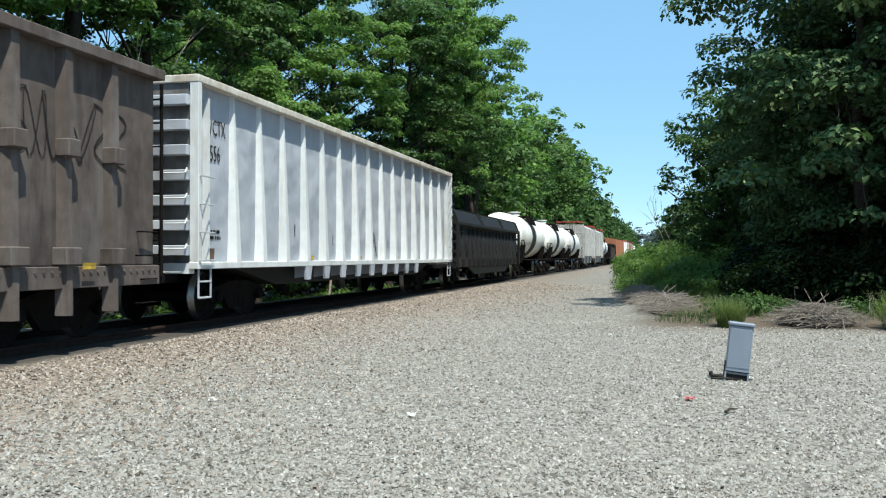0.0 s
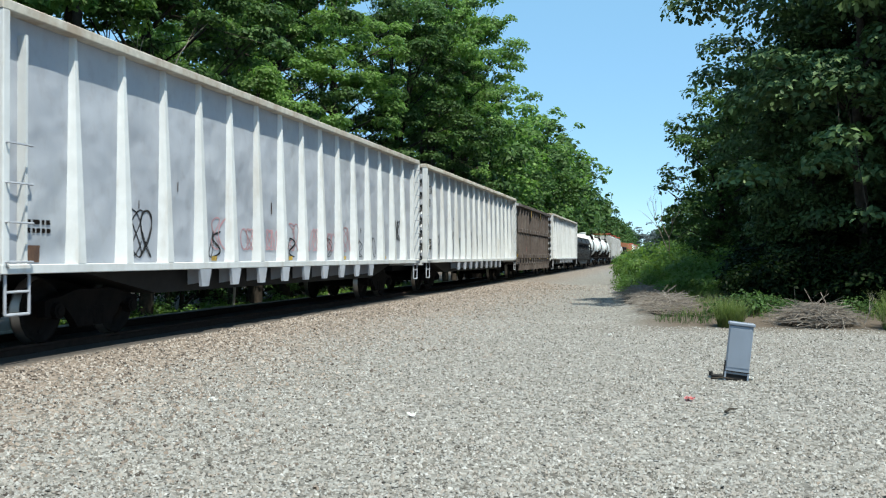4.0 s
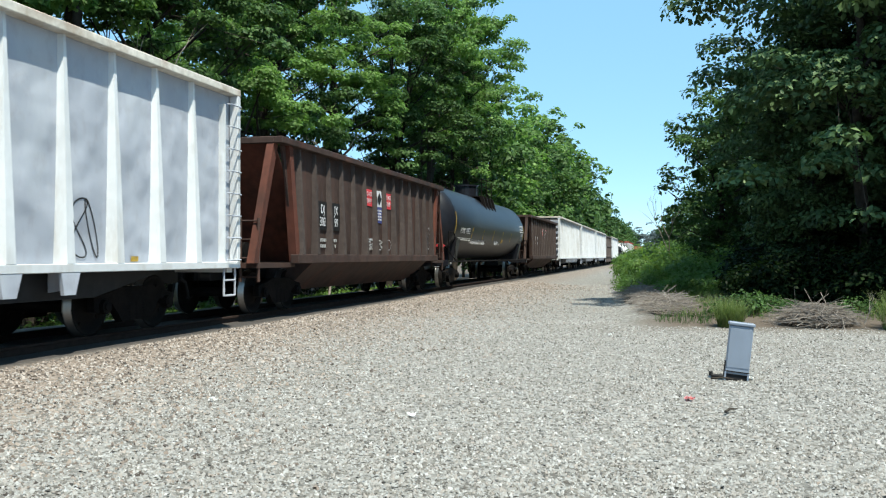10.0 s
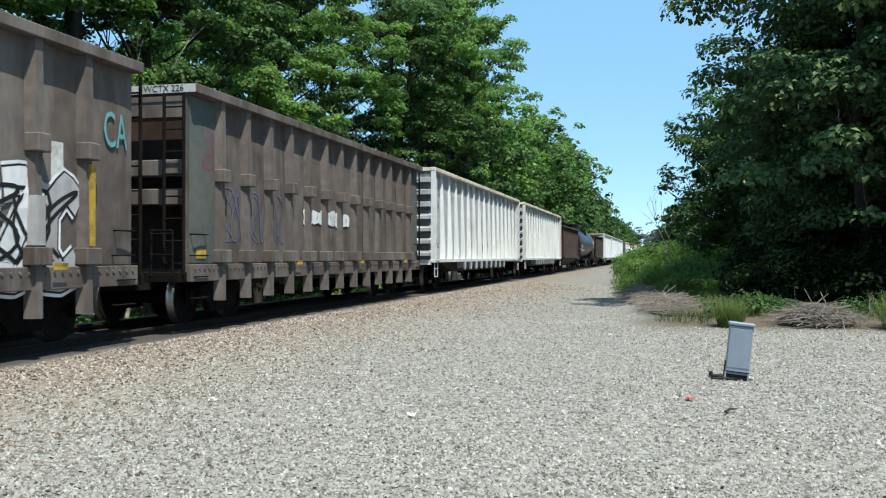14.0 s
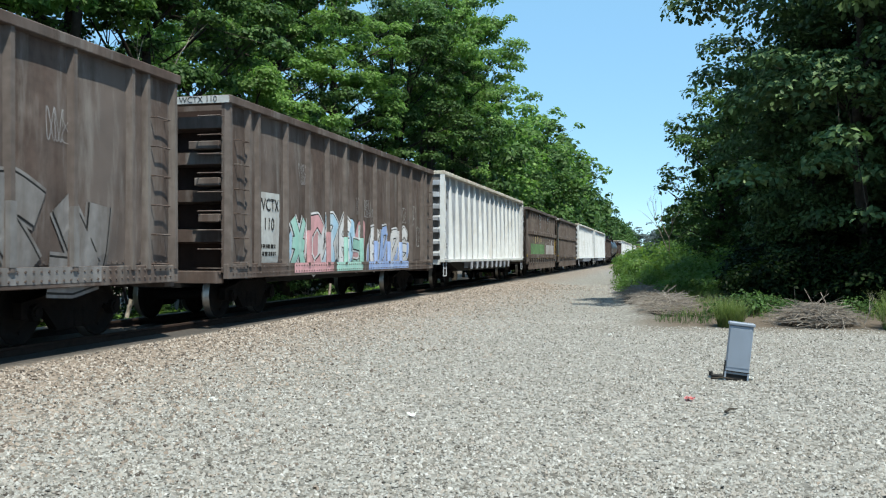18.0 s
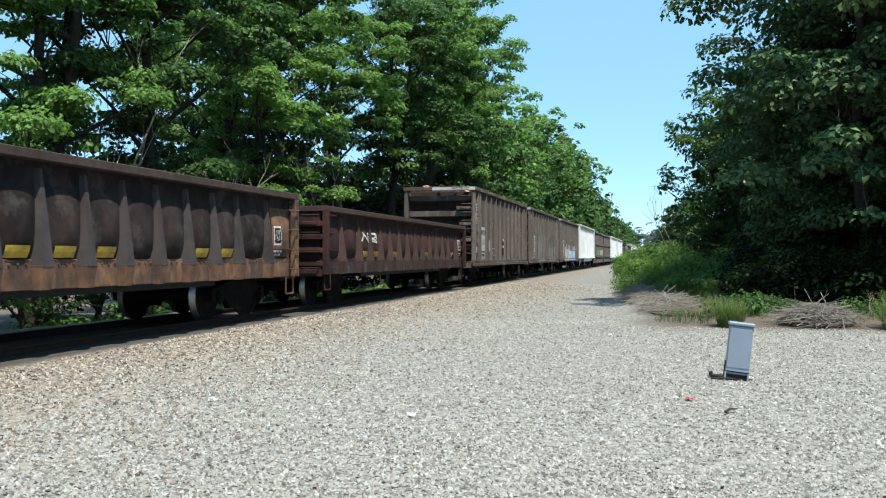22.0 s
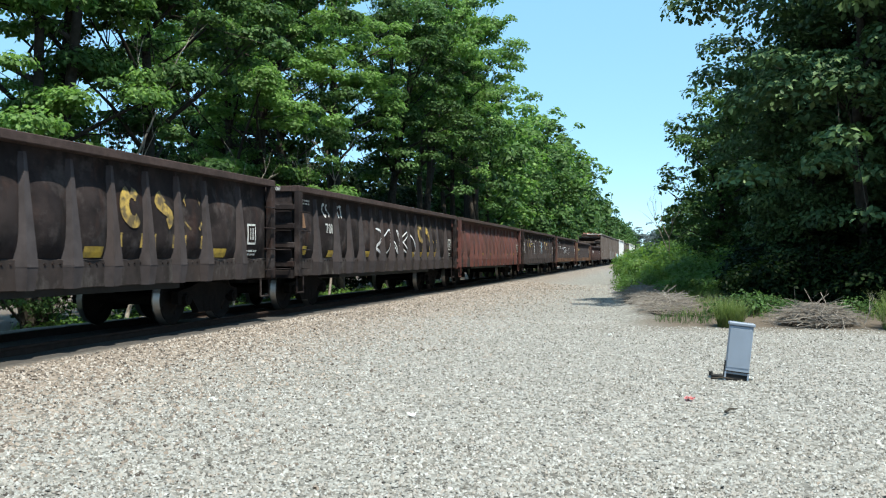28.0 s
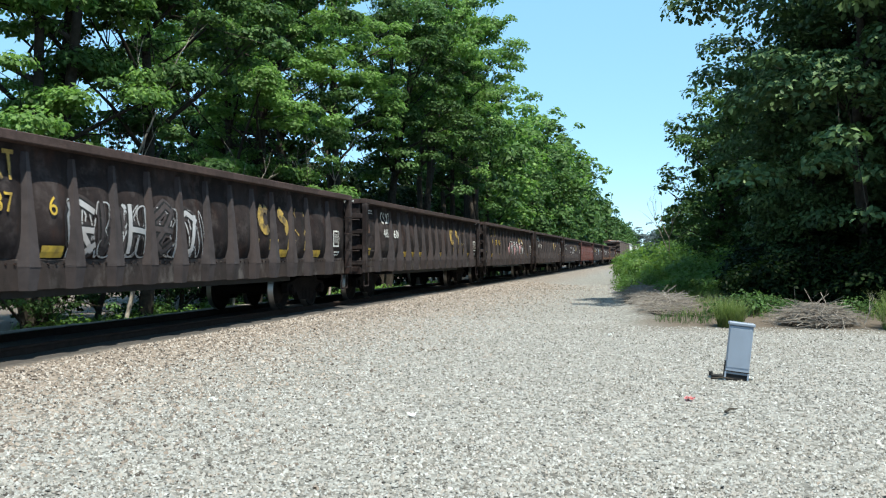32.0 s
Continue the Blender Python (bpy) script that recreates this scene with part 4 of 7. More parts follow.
def gondola(z1=2.77, steel=None, lower=None, lip=None, label="dark rusty steel gondola with tapered side stakes", ends=None, hl=7.8, stake=None):
    car = thing("gondola_car", label, "railway car", group="gondolas")
    steel, lip = steel or M_GONDOLA, lip or M_LIP
    lower, ends, stake = lower or steel, ends or steel, stake or M_STAKE
    hw, z0 = 1.58, 0.78
    bm = bmesh.new()
    shell(bm, hw - 0.2, hl - 0.05, z0 + 0.34, z1 - 0.06, 0.05)
    part("body", bm, steel, car)
    for s in (-1, 1):
        bm = bmesh.new()
        box(bm, s * (hw - 0.19) - 0.03, s * (hw - 0.19) + 0.03, -hl, hl, z0, z0 + 0.40, 0.01)
        part("side_sill", bm, lower if lower is not steel else M_SILL, car)
    side_sheets(car, "gondola", hw - 0.2, steel, z1 - 0.09)
    bm = bmesh.new()
    rim(bm, hw, hl, z1 - 0.13, z1, 0.2)
    part("top_chord", bm, lip, car, "rusted top rail")
    bm = bmesh.new()
    box(bm, -0.35, 0.35, -hl + 0.05, hl - 0.05, 0.62, 0.86)
    box(bm, -1.3, 1.3, -4.5, 4.5, 0.68, 0.84)
    part("underframe", bm, M_BLACK, car)
    rib = rib_mesh("stake", stake, z0 + 0.30, z1 - 0.22, 0.19, 0.06, 0.14, 0.035)
    foot = rib_mesh("stake_foot", stake if lower is steel else lower, z0, z0 + 0.32, 0.15, 0.188, 0.11, 0.14)
    for y in GONDOLA_STAKES:
        for s in (-1, 1):
            r = (0, 0, 0 if s > 0 else math.pi)
            place("stake", rib, car, (s * (hw - 0.2), y, 0), r)
            place("stake_foot", foot, car, (s * (hw - 0.2), y, 0), r)
    rivet = bmesh.new()
    for k in range(2 * 48):
        for z in (1.12,):
            rod(rivet, (hw - 0.165, -hl + 0.2 + k * (2 * hl - 0.4) / 95, z), (hw - 0.145, -hl + 0.2 + k * (2 * hl - 0.4) / 95, z), 0.02, 5)
    part("rivets", rivet, lower, car)["kind"] = "stuff"
    beam = bmesh.new()
    box(beam, -hw + 0.1, hw - 0.1, -0.14, 0, -0.06, 0.06, 0.01)
    beam = mesh_of("end_beam", beam, ends)
    post = bmesh.new()
    box(post, -0.12, 0.0, -0.1, 0.1, z0, z1 - 0.13, 0.01)
    post = mesh_of("corner_post", post, ends)
    for s in (-1, 1):
        for k in range(4):
            place("end_beam", beam, car, (0, s * (hl - 0.05), 1.05 + k * (z1 - 1.35) / 3.4), (0, 0, 0 if s < 0 else math.pi))
        for t in (-1, 1):
            place("corner_post", post, car, (t * hw if t > 0 else t * hw + 0.12, s * (hl - 0.1), 0))
        bm = bmesh.new()
        box(bm, -1.45, 1.45, s * hl - 0.12, s * hl + 0.12, 0.74, 0.92, 0.01)
        part("end_sill", bm, lower, car)
        rungs(car, ends, hw - 0.02, s * (hl - 0.12), s * (hl - 0.5), 0.95, 2.2, 4, out=0.07)
        end_rungs(car, ends, s * (hl + 0.1), 1.0, 1.42, 0.95, 2.2, 4, out=s * 0.08)
        bm = bmesh.new()
        pipe(bm, [(hw - 0.1, s * (hl - 0.1), 0.78), (hw - 0.1, s * (hl - 0.1), 0.42), (hw - 0.1, s * (hl - 0.48), 0.42), (hw - 0.1, s * (hl - 0.48), 0.78)], 0.02)
        part("stirrup", bm, ends, car)
    running_gear(car, 2 * hl + 0.2, 6.0)
    return car




# ---- paint, writing and the train itself ----
def lie_on(ob, car):
    """Lets a painted mark follow the bulging sheets of the car's side."""
    kind = car.get("side", "")
    if kind:
        me = ob.data
        top = car.get("sheet_top", 0.0) or None
        co = np.empty(len(me.vertices) * 3)
        me.vertices.foreach_get("co", co)
        co = co.reshape(-1, 3)
        for p in co:
            p[0] += 0.008 + bulge(kind, p[1] + ob.location.y, p[2] + ob.location.z, top)
        me.vertices.foreach_set("co", co.reshape(-1))
        me.update()
    return ob


def patch(car, name, material, x, y0, y1, z0, z1, label=""):
    bm = bmesh.new()
    nu, nv = max(2, int((y1 - y0) / 0.12)), max(2, int((z1 - z0) / 0.15))
    g = [[bm.verts.new((x + 0.004, y0 + (y1 - y0) * i / nu, z0 + (z1 - z0) * j / nv)) for i in range(nu + 1)] for j in range(nv + 1)]
    for j in range(nv):
        for i in range(nu):
            bm.faces.new((g[j][i], g[j][i + 1], g[j + 1][i + 1], g[j + 1][i]))
    return lie_on(part(name, bm, material, car, label), car)


def words(car, text, size, material, x, y, z, wide=1.0, rot=(0, 0, 0)):
    me = text_mesh(text, size, material, wide)
    if rot[2] == 0 and car.get("side", ""):
        return lie_on(place("lettering", me.copy(), car, (x + 0.008, y, z), rot), car)
    return place("lettering", me, car, (x, y, z), rot)


def bars(car, material, x, y0, y1, z0, z1, rows, seed):
    """Rows of short bars, for small writing that cannot be read."""
    r = random.Random(seed)
    bm = bmesh.new()
    h = (z1 - z0) / rows
    for k in range(rows):
        y = y0
        while y < y1 - 0.03:
            w = min(r.uniform(0.05, 0.16), y1 - y)
            box(bm, x, x + 0.003, y, y + w * 0.85, z0 + k * h + 0.2 * h, z0 + k * h + 0.75 * h)
            y += w + 0.02
    lie_on(part("stencil", bm, material, car), car)["kind"] = "stuff"


def ribbon(bm, pts, w, x):
    """A flat stroke in the plane of a car's side through points (y, z)."""
    left, right = [], []
    for i, p in enumerate(pts):
        a, b = pts[max(0, i - 1)], pts[min(len(pts) - 1, i + 1)]
        d = Vector((b[0] - a[0], b[1] - a[1]))
        d = d.normalized() if d.length > 0 else Vector((1, 0))
        left.append(bm.verts.new((x, p[0] - d.y * w, p[1] + d.x * w)))
        right.append(bm.verts.new((x, p[0] + d.y * w, p[1] - d.x * w)))
    for i in range(len(pts) - 1):
        bm.faces.new((left[i], right[i], right[i + 1], left[i + 1]))


def scrawl(car, material, x, y0, y1, z0, z1, n, seed, w=0.012):
    """Loose sprayed loops, no writing."""
    r = random.Random(seed)
    bm = bmesh.new()
    for k in range(n):
        cy, cz = y0 + (y1 - y0) * (k + 0.5) / n, (z0 + z1) / 2
        ry, rz = (y1 - y0) / n * 0.6, (z1 - z0) / 2
        a, f1, f2 = r.uniform(0, 6.28), r.choice((1, 2, 3)), r.choice((1, 2))
        span = r.uniform(5.0, 9.0)
        ribbon(bm, [(cy + ry * math.sin(f1 * q + a), cz + rz * math.sin(f2 * q + a * 1.7)) for q in [i * span / 34 for i in range(35)]], w, x + 0.001 * (k % 3))
    lie_on(part("graffiti", bm, material, car), car)["kind"] = "stuff"


def bubbles(car, fills, outline, x, y0, y1, z0, z1, n, seed, edge=0.035, wide=0.56):
    """Swollen sprayed shapes side by side, each with a dark edge."""
    r = random.Random(seed)
    step = (y1 - y0) / n
    for k in range(n):
        cy, cz = y0 + (k + 0.5) * step, (z0 + z1) / 2 + r.uniform(-0.04, 0.04)
        ph, m = [r.uniform(0, 6.28) for _ in range(3)], r.uniform(0.10, 0.22)
        lobe = []
        for i in range(28):
            a = i * math.tau / 28
            q = 1 + m * math.sin(2 * a + ph[0]) + 0.10 * math.sin(3 * a + ph[1]) + 0.06 * math.sin(5 * a + ph[2])
            c, s = math.cos(a), math.sin(a)
            lobe.append((cy + step * wide * q * math.copysign(abs(c) ** 0.6, c), cz + (z1 - z0) * 0.46 * q * math.copysign(abs(s) ** 0.6, s)))
        for name, grow, dx, ma in (("graffiti_edge", edge, 0.001, outline), ("graffiti", 0.0, 0.003, fills[k % len(fills)])):
            bm = bmesh.new()
            rings = []
            for q in (1.0, 0.8, 0.6, 0.4, 0.2):
                ring = []
                for p in lobe:
                    d = Vector((p[0] - cy, p[1] - cz))
                    d = (d + d.normalized() * grow) * q
                    ring.append(bm.verts.new((x + 0.004 + dx + 0.0008 * k, cy + d.x, cz + d.y)))
                rings.append(ring)
            for p, q in zip(rings, rings[1:]):
                for i in range(28):
                    bm.faces.new((p[i], p[(i + 1) % 28], q[(i + 1) % 28], q[i]))
            bm.faces.new(rings[-1])
            lie_on(part(name, bm, ma, car), car)
        bm = bmesh.new()
        for j in range(2):
            yy = cy + r.uniform(-0.2, 0.2) * step
            ribbon(bm, [(yy + 0.08 * step * math.sin(i * 0.5 + ph[j]), cz + (z1 - z0) * (0.25 - 0.07 * i) * (0.6 if j else 1)) for i in range(7)], 0.022, x + 0.014)
        lie_on(part("graffiti_line", bm, outline, car), car)


def stake_paint(car, material, y0, y1, z1, z0=1.08, riveted=True):
    """Sprayed paint that runs over the stakes and the sill within a stretch of a side."""
    first, step, n, half, front = (-4.9, 1.225, 9, 0.059, 1.594) if riveted else (-6.4, 1.05, 13, 0.093, 1.556)
    for y in [first + k * step for k in range(n)]:
        if y0 < y < y1:
            bm = bmesh.new()
            box(bm, 1.38, front, y - half, y + half, z0, z1 - 0.1)
            part("painted_stake", bm, material, car)
    if riveted:
        bm = bmesh.new()
        box(bm, 1.5, 1.564, y0 + 0.1, y1 - 0.1, 0.86, 1.077)
        part("painted_sill", bm, material, car)


def sprayed_letters(car, fills, halo, x, y0, y1, z0, z1, n, seed, thick=0.15):
    """Fat interlocking strokes like sprayed lettering, with a pale halo and a thin dark edge; they spell nothing."""
    r = random.Random(seed)
    step, h = (y1 - y0) / n, z1 - z0
    shapes = ([(0.1, 0), (0.12, 1)], [(0.85, 0), (0.8, 0.95)], [(0.1, 0.95), (0.55, 1.0), (0.9, 0.8)], [(0.1, 0.5), (0.85, 0.45)], [(0.1, 0.03), (0.5, 0.0), (0.92, 0.1)],
              [(0.1, 0.0), (0.85, 0.95)], [(0.15, 0.95), (0.8, 0.05)], [(0.9, 0.8), (0.5, 1.0), (0.1, 0.7), (0.15, 0.25), (0.5, 0.0), (0.9, 0.2)])
    for k in range(n):
        pick = r.sample(range(len(shapes)), 3)
        lean, up = r.uniform(-0.12, 0.2), r.uniform(-0.06, 0.06)
        lines = []
        for q in pick:
            pts = [(y0 + step * (k + 0.02 + 0.96 * (a + lean * (b - 0.5))), z0 + h * (b + up)) for a, b in shapes[q]]
            fine = []
            for (a, b), (c, d) in zip(pts, pts[1:]):
                fine += [(a + (c - a) * i / 6, b + (d - b) * i / 6) for i in range(6)]
            lines.append(fine + [pts[-1]])
        for name, grow, dx, ma in (("graffiti_halo", 0.075, 0.002, halo), ("graffiti_edge", 0.03, 0.006, M_BLACK), ("graffiti", 0.0, 0.010, fills[k % len(fills)])):
            bm = bmesh.new()
            for q, pts in enumerate(lines):
                ribbon(bm, pts, thick * h / 1.1 + grow, x + dx + 0.0008 * q + 0.0003 * k)
            lie_on(part(name, bm, ma, car), car)


def reporting_mark(car, x, y, z, h, material, wide=0.24, gap=0.0):
    """Four painted letter-like shapes over a car's number; gap: an extra space after the second."""
    arc = [(0.5 + 0.45 * math.cos(a), 0.5 * math.sin(a)) for a in [0.8 + i * 0.33 for i in range(15)]]
    snake = [(0.5 - 0.38 * math.sin(1.9 * a), 0.5 * a / 1.6) for a in [-1.6 + i * 0.2 for i in range(17)]]
    for k, strokes in enumerate(([arc], [snake], [[(0.05, -0.5), (0.95, 0.5)], [(0.05, 0.5), (0.95, -0.5)]], [[(0.5, -0.5), (0.5, 0.5)], [(0.0, 0.48), (1.0, 0.48)]])):
        bm = bmesh.new()
        for i, pts in enumerate(strokes):
            ribbon(bm, [(y + k * wide * 1.25 + (gap if k > 1 else 0) + wide * a, z + h * b) for a, b in pts], 0.028, x + 0.002 * i)
        lie_on(part("reporting_mark", bm, material, car), car)


def company_mark(car, x, y, z, h, material):
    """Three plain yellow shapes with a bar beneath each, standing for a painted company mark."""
    for k in range(3):
        bm = bmesh.new()
        y0, w = y + k * 0.933, 0.46
        if k == 0:
            ribbon(bm, [(y0 + w * (0.5 + 0.42 * math.cos(a)), z + h * 0.42 * math.sin(a)) for a in [0.7 + i * 0.3 for i in range(17)]], 0.095, x)
        elif k == 1:
            ribbon(bm, [(y0 + w * (0.5 - 0.36 * math.sin(1.9 * a)), z + h * 0.42 * a / 1.6) for a in [-1.6 + i * 0.2 for i in range(17)]], 0.095, x)
        else:
            ribbon(bm, [(y0, z - h * 0.45), (y0 + w, z + h * 0.45)], 0.095, x)
            ribbon(bm, [(y0, z + h * 0.45), (y0 + w, z - h * 0.45)], 0.095, x + 0.002)
        lie_on(part("company_mark", bm, material, car), car)
        bm = bmesh.new()
        box(bm, x, x + 0.004, y0 - 0.06, y0 + w + 0.08, z - h * 0.5 - 0.34, z - h * 0.5 - 0.12)
        lie_on(part("company_mark", bm, material, car), car)


def dress_white(car, number, seed, tags):
    x = 1.412
    if number:
        words(car, "WCTX", 0.41, M_BLACK, x, -8.68, 3.52, 0.6)
        words(car, number, 0.41, M_BLACK, x, -8.72, 3.05, 0.62)
    patch(car, "reflector", M_ORANGE, x, -9.05, -8.72, 1.14, 1.36)
    bars(car, M_TRUCK, x, -9.0, -8.5, 1.5, 1.72, 2, seed)
    r = random.Random(seed)
    for k in (3, 6, 9, 12):
        patch(car, "reflector", M_YELLOW, x, -7.55 + 1.15 * k, -7.35 + 1.15 * k, 1.14, 1.22)
    for k in range(tags):
        y = -7.8 + 1.15 * r.randrange(0, 14)
        scrawl(car, M_BLACK, x, y, y + 0.55, 1.2, r.uniform(1.6, 2.1), 2, seed * 10 + k, 0.011)
    for k in range(5):      # rust runs and scuffs
        y = -7.7 + 1.15 * r.randrange(0, 14) + r.uniform(0, 0.4)
        z = r.uniform(1.3, 2.6)
        patch(car, "rust_mark", M_LIP, x, y, y + r.uniform(0.02, 0.05), z, z + r.uniform(0.08, 0.3))


def dress_gondola(car, seed, number="", mark=M_CREAM, mark_y=2.57, z1=2.77, ink=None):
    x = 1.385
    ink = ink or M_STENCIL
    r = random.Random(seed)
    for k in range(13):
        if r.random() < 0.42:
            patch(car, "reflector", M_YELLOW, x, -6.06 + k * 0.9327 + 0.24, -6.06 + k * 0.9327 + 0.69, 1.2, 1.36)
    top = z1 - 0.55
    if mark:
        company_mark(car, x, mark_y, top - 0.25, 0.55, mark)
    if number:
        if ink is M_YELLOW:
            for k in range(0, len(number), 2):
                words(car, number[k:k + 2], 0.36, ink, x, -5.62 + 0.46 * k, top - 0.35, 1.0)
        else:
            words(car, number[:3], 0.34, ink, x, -5.75, top - 0.35, 1.0)
            words(car, number[3:], 0.34, ink, x, -4.68, top - 0.35, 1.0)
        if ink is M_YELLOW:
            reporting_mark(car, x, -5.85, top + 0.13, 0.36, M_CREAM, 0.2, 0.5)
        else:
            reporting_mark(car, x, -5.98, top + 0.10, 0.30, ink, 0.18, 0.45 if len(number) < 6 or seed == 61 else 0.0)
        words(car, number, 0.12, M_STENCIL, 1.05, -7.806, z1 - 0.065, 1.0, (0, 0, -math.pi / 2))
        bars(car, M_STENCIL, x, -7.25, -6.75, top + 0.16, top + 0.3, 2, seed)
    patch(car, "notice_frame", M_STENCIL, x, 6.72, 7.0, 1.45, 1.85)
    patch(car, "notice", M_GONDOLA, x + 0.003, 6.75, 6.97, 1.49, 1.81)
    bm = bmesh.new()
    for k in range(3):
        ribbon(bm, [(6.81 + 0.05 * k, 1.54), (6.81 + 0.05 * k, 1.77)], 0.008, x + 0.01)
    lie_on(part("stencil", bm, M_STENCIL, car), car)["kind"] = "stuff"
    bars(car, M_STENCIL, x, 6.7, 7.1, 1.22, 1.36, 2, seed + 1)


def build_train():
    w = white_waste_car()
    for u, number, tags in ((23.6, "556", 1), (-12.6, "507", 9), (-32.75, "", 6), (-52.5, "527", 4), (-126.35, "512", 5), (-147.65, "515", 3), (-202.4, "538", 2)):
        car = w if u == 23.6 else copy_thing(w, pose(0, 0, 0))
        add_car(car, u)
        car["number"] = number
    whites = [c for c, u in CARS]
    b = buffed_waste_car()
    add_car(b, 5.5)
    for u in (-166.38, -182.95):
        add_car(copy_thing(b, pose(0, 0, 0)), u)
    browns = [c for c, u in CARS[7:]]
    f = flat_rib_car()
    add_car(f, -221.15)
    for u in (-238.1, -254.75):
        add_car(copy_thing(f, pose(0, 0, 0)), u)
    flats = [c for c, u in CARS[10:]]
    add_car(shelf_hopper(M_DULLOXIDE), -70.7)
    add_car(shelf_hopper(M_REDOXIDE, M_HOTRED), -107.6)
    hoppers = [c for c, u in CARS[13:]]
    tank = add_car(tank_car(), -89.3)
    g = gondola()
    gons = [None, add_car(g, -323.2)]
    for u in (-356.1, -372.95, -389.6, -406.45, -423.2):
        gons.append(add_car(copy_thing(g, pose(0, 0, 0)), u))
    gons[0] = add_car(gondola(2.74, lower=M_ORANGE, ends=M_REDEND, label="dark gondola with orange rust at its corners and foot"), -306.2)
    low = add_car(gondola(2.42, steel=M_OXGON, stake=M_OXSTAKE, lip=M_OXSTAKE, label="low dark red-brown gondola with rusty tapered stakes"), -272.0)
    orange = add_car(gondola(2.58, lower=M_ORANGE, ends=M_ORANGE, label="dark gondola with bright orange rust along the foot"), -289.3)
    red = add_car(gondola(2.77, steel=M_REDGON, stake=M_REDGON, label="faded red-oxide steel gondola with tapered stakes"), -339.8)

    for group, kind in ((whites, "white"), (browns, "brown"), (flats, "flat"), (hoppers, "oxide"), (gons + [low, orange, red], "gondola")):
        for c in group:
            c["side"] = kind
    for c, top in [(c, 2.68) for c in gons[1:] + [red]] + [(gons[0], 2.65), (low, 2.33), (orange, 2.49)]:
        c["sheet_top"] = top
    for k, (c, number, tags) in enumerate(zip(whites, ("556", "507", "", "527", "512", "515", "538"), (1, 9, 6, 4, 5, 3, 2))):
        del c["number"]
        dress_white(c, number, 40 + k, tags)
    x = 1.412
    patch(whites[1], "stencil_box", M_BLACK, x + 0.004, -9.0, -8.45, 1.46, 1.82)
    words(whites[1], "LD LMT", 0.11, M_STENCIL, x + 0.009, -8.72, 1.72)
    words(whites[1], "LT WT", 0.11, M_STENCIL, x + 0.009, -8.76, 1.57)
    patch(whites[1], "stencil_box", M_BLACK, x + 0.004, -8.0, -7.55, 1.42, 1.78)
    bars(whites[1], M_STENCIL, x + 0.009, -7.97, -7.6, 1.47, 1.75, 2, 3)

    r = random.Random(12)
    for k in range(11):     # green and black tags in most bays of one white car
        y = -5.7 + 1.15 * k + 0.15
        scrawl(whites[1], M_TAGGREEN if k % 3 else M_BLACK, x, y, y + r.uniform(0.45, 0.75), 1.3, r.uniform(1.9, 2.3), 3, 320 + k, 0.014)
    scrawl(whites[2], M_BLACK, x, 7.1, 7.8, 1.7, 2.3, 3, 340, 0.022)
    for k in range(7):      # reddish tags along the foot of one white car
        y = -4.4 + 1.15 * k + 0.3
        scrawl(whites[2], M_SPRAY_PINK, x, y, y + 0.5, 1.35, r.uniform(1.75, 1.95), 2, 300 + k, 0.012)
    for text, y in (("O", -0.6), ("M", 0.575), ("e", 1.725)):
        words(whites[5], text, 0.82, M_TRUCK, x + 0.012, y, 1.5, 0.85)

    # brown cars with collared stakes
    x = 1.385
    for c, number in zip(browns, ("409", "226", "")):
        patch(c, "reflector", M_YELLOW, x, -7.2, -6.85, 1.18, 1.34)
        for y in (-3.05, 1.2, 5.4):
            patch(c, "reflector", M_YELLOW, 1.545, y, y + 0.3, 1.04, 1.13)
        if number:
            bm = bmesh.new()
            box(bm, 0.1, 1.56, -7.486, -7.481, 4.03, 4.17)
            part("name_board", bm, M_SIGN, c, "white painted number strip")
            words(c, "WCTX " + number, 0.16, M_BLACK, 0.95, -7.491, 4.10, 1.0, (0, 0, -math.pi / 2))
    scrawl(browns[0], M_RED, x, -3.75, -3.2, 1.35, 1.75, 2, 7, 0.02)
    scrawl(browns[0], M_BLACK, x, -7.5, -6.8, 2.5, 3.6, 4, 8, 0.018)
    for y in (-2.3, 2.0):
        patch(browns[0], "chalk_mark", M_SPRAY_WHITE, x, y, y + 0.14, 1.3, 1.62)
    for y in (-2.4, 1.9):
        patch(browns[0], "yellow_slash", M_YELLOW, 1.545, y - 0.07, y + 0.07, 3.55, 4.0)
    scrawl(browns[0], M_BLACK, x, 1.5, 6.6, 2.5, 3.4, 14, 9, 0.009)
    scrawl(browns[1], M_PURPLE, x, -7.3, -6.6, 2.75, 3.05, 2, 17, 0.02)
    scrawl(browns[1], M_PURPLE, x, -7.1, -6.5, 3.1, 3.5, 2, 27, 0.02)
    bubbles(browns[1], [M_SPRAY_WHITE], M_SPRAY_GREY, x, -2.4, 0.6, 1.95, 2.3, 6, 18, 0.01)
    scrawl(browns[1], M_TAGBLUE, x, -6.2, -3.5, 1.5, 2.5, 9, 19, 0.012)
    for y in (-7.42, 6.3):
        patch(browns[1], "green_panel", M_SPRAY_DULL, x - 0.003, y, y + 1.11, 1.1, 3.98)
    bubbles(browns[2], [M_SPRAY_SAND], M_BLACK, x, -4.6, -0.2, 1.7, 2.45, 5, 26, 0.03)
    bubbles(browns[2], [M_SPRAY_GREEN, M_SPRAY_GREEN, M_SPRAY_GREY], M_BLACK, x + 0.008, -5.8, 0.9, 0.85, 2.15, 8, 21, 0.05)
    sprayed_letters(browns[2], [M_SPRAY_GREY, M_SPRAY_WHITE], M_SPRAY_WHITE, x + 0.006, 1.8, 6.2, 0.95, 2.2, 5, 22, 0.16)
    scrawl(browns[2], M_BLACK, x, 0.7, 1.5, 1.4, 2.5, 3, 23, 0.03)
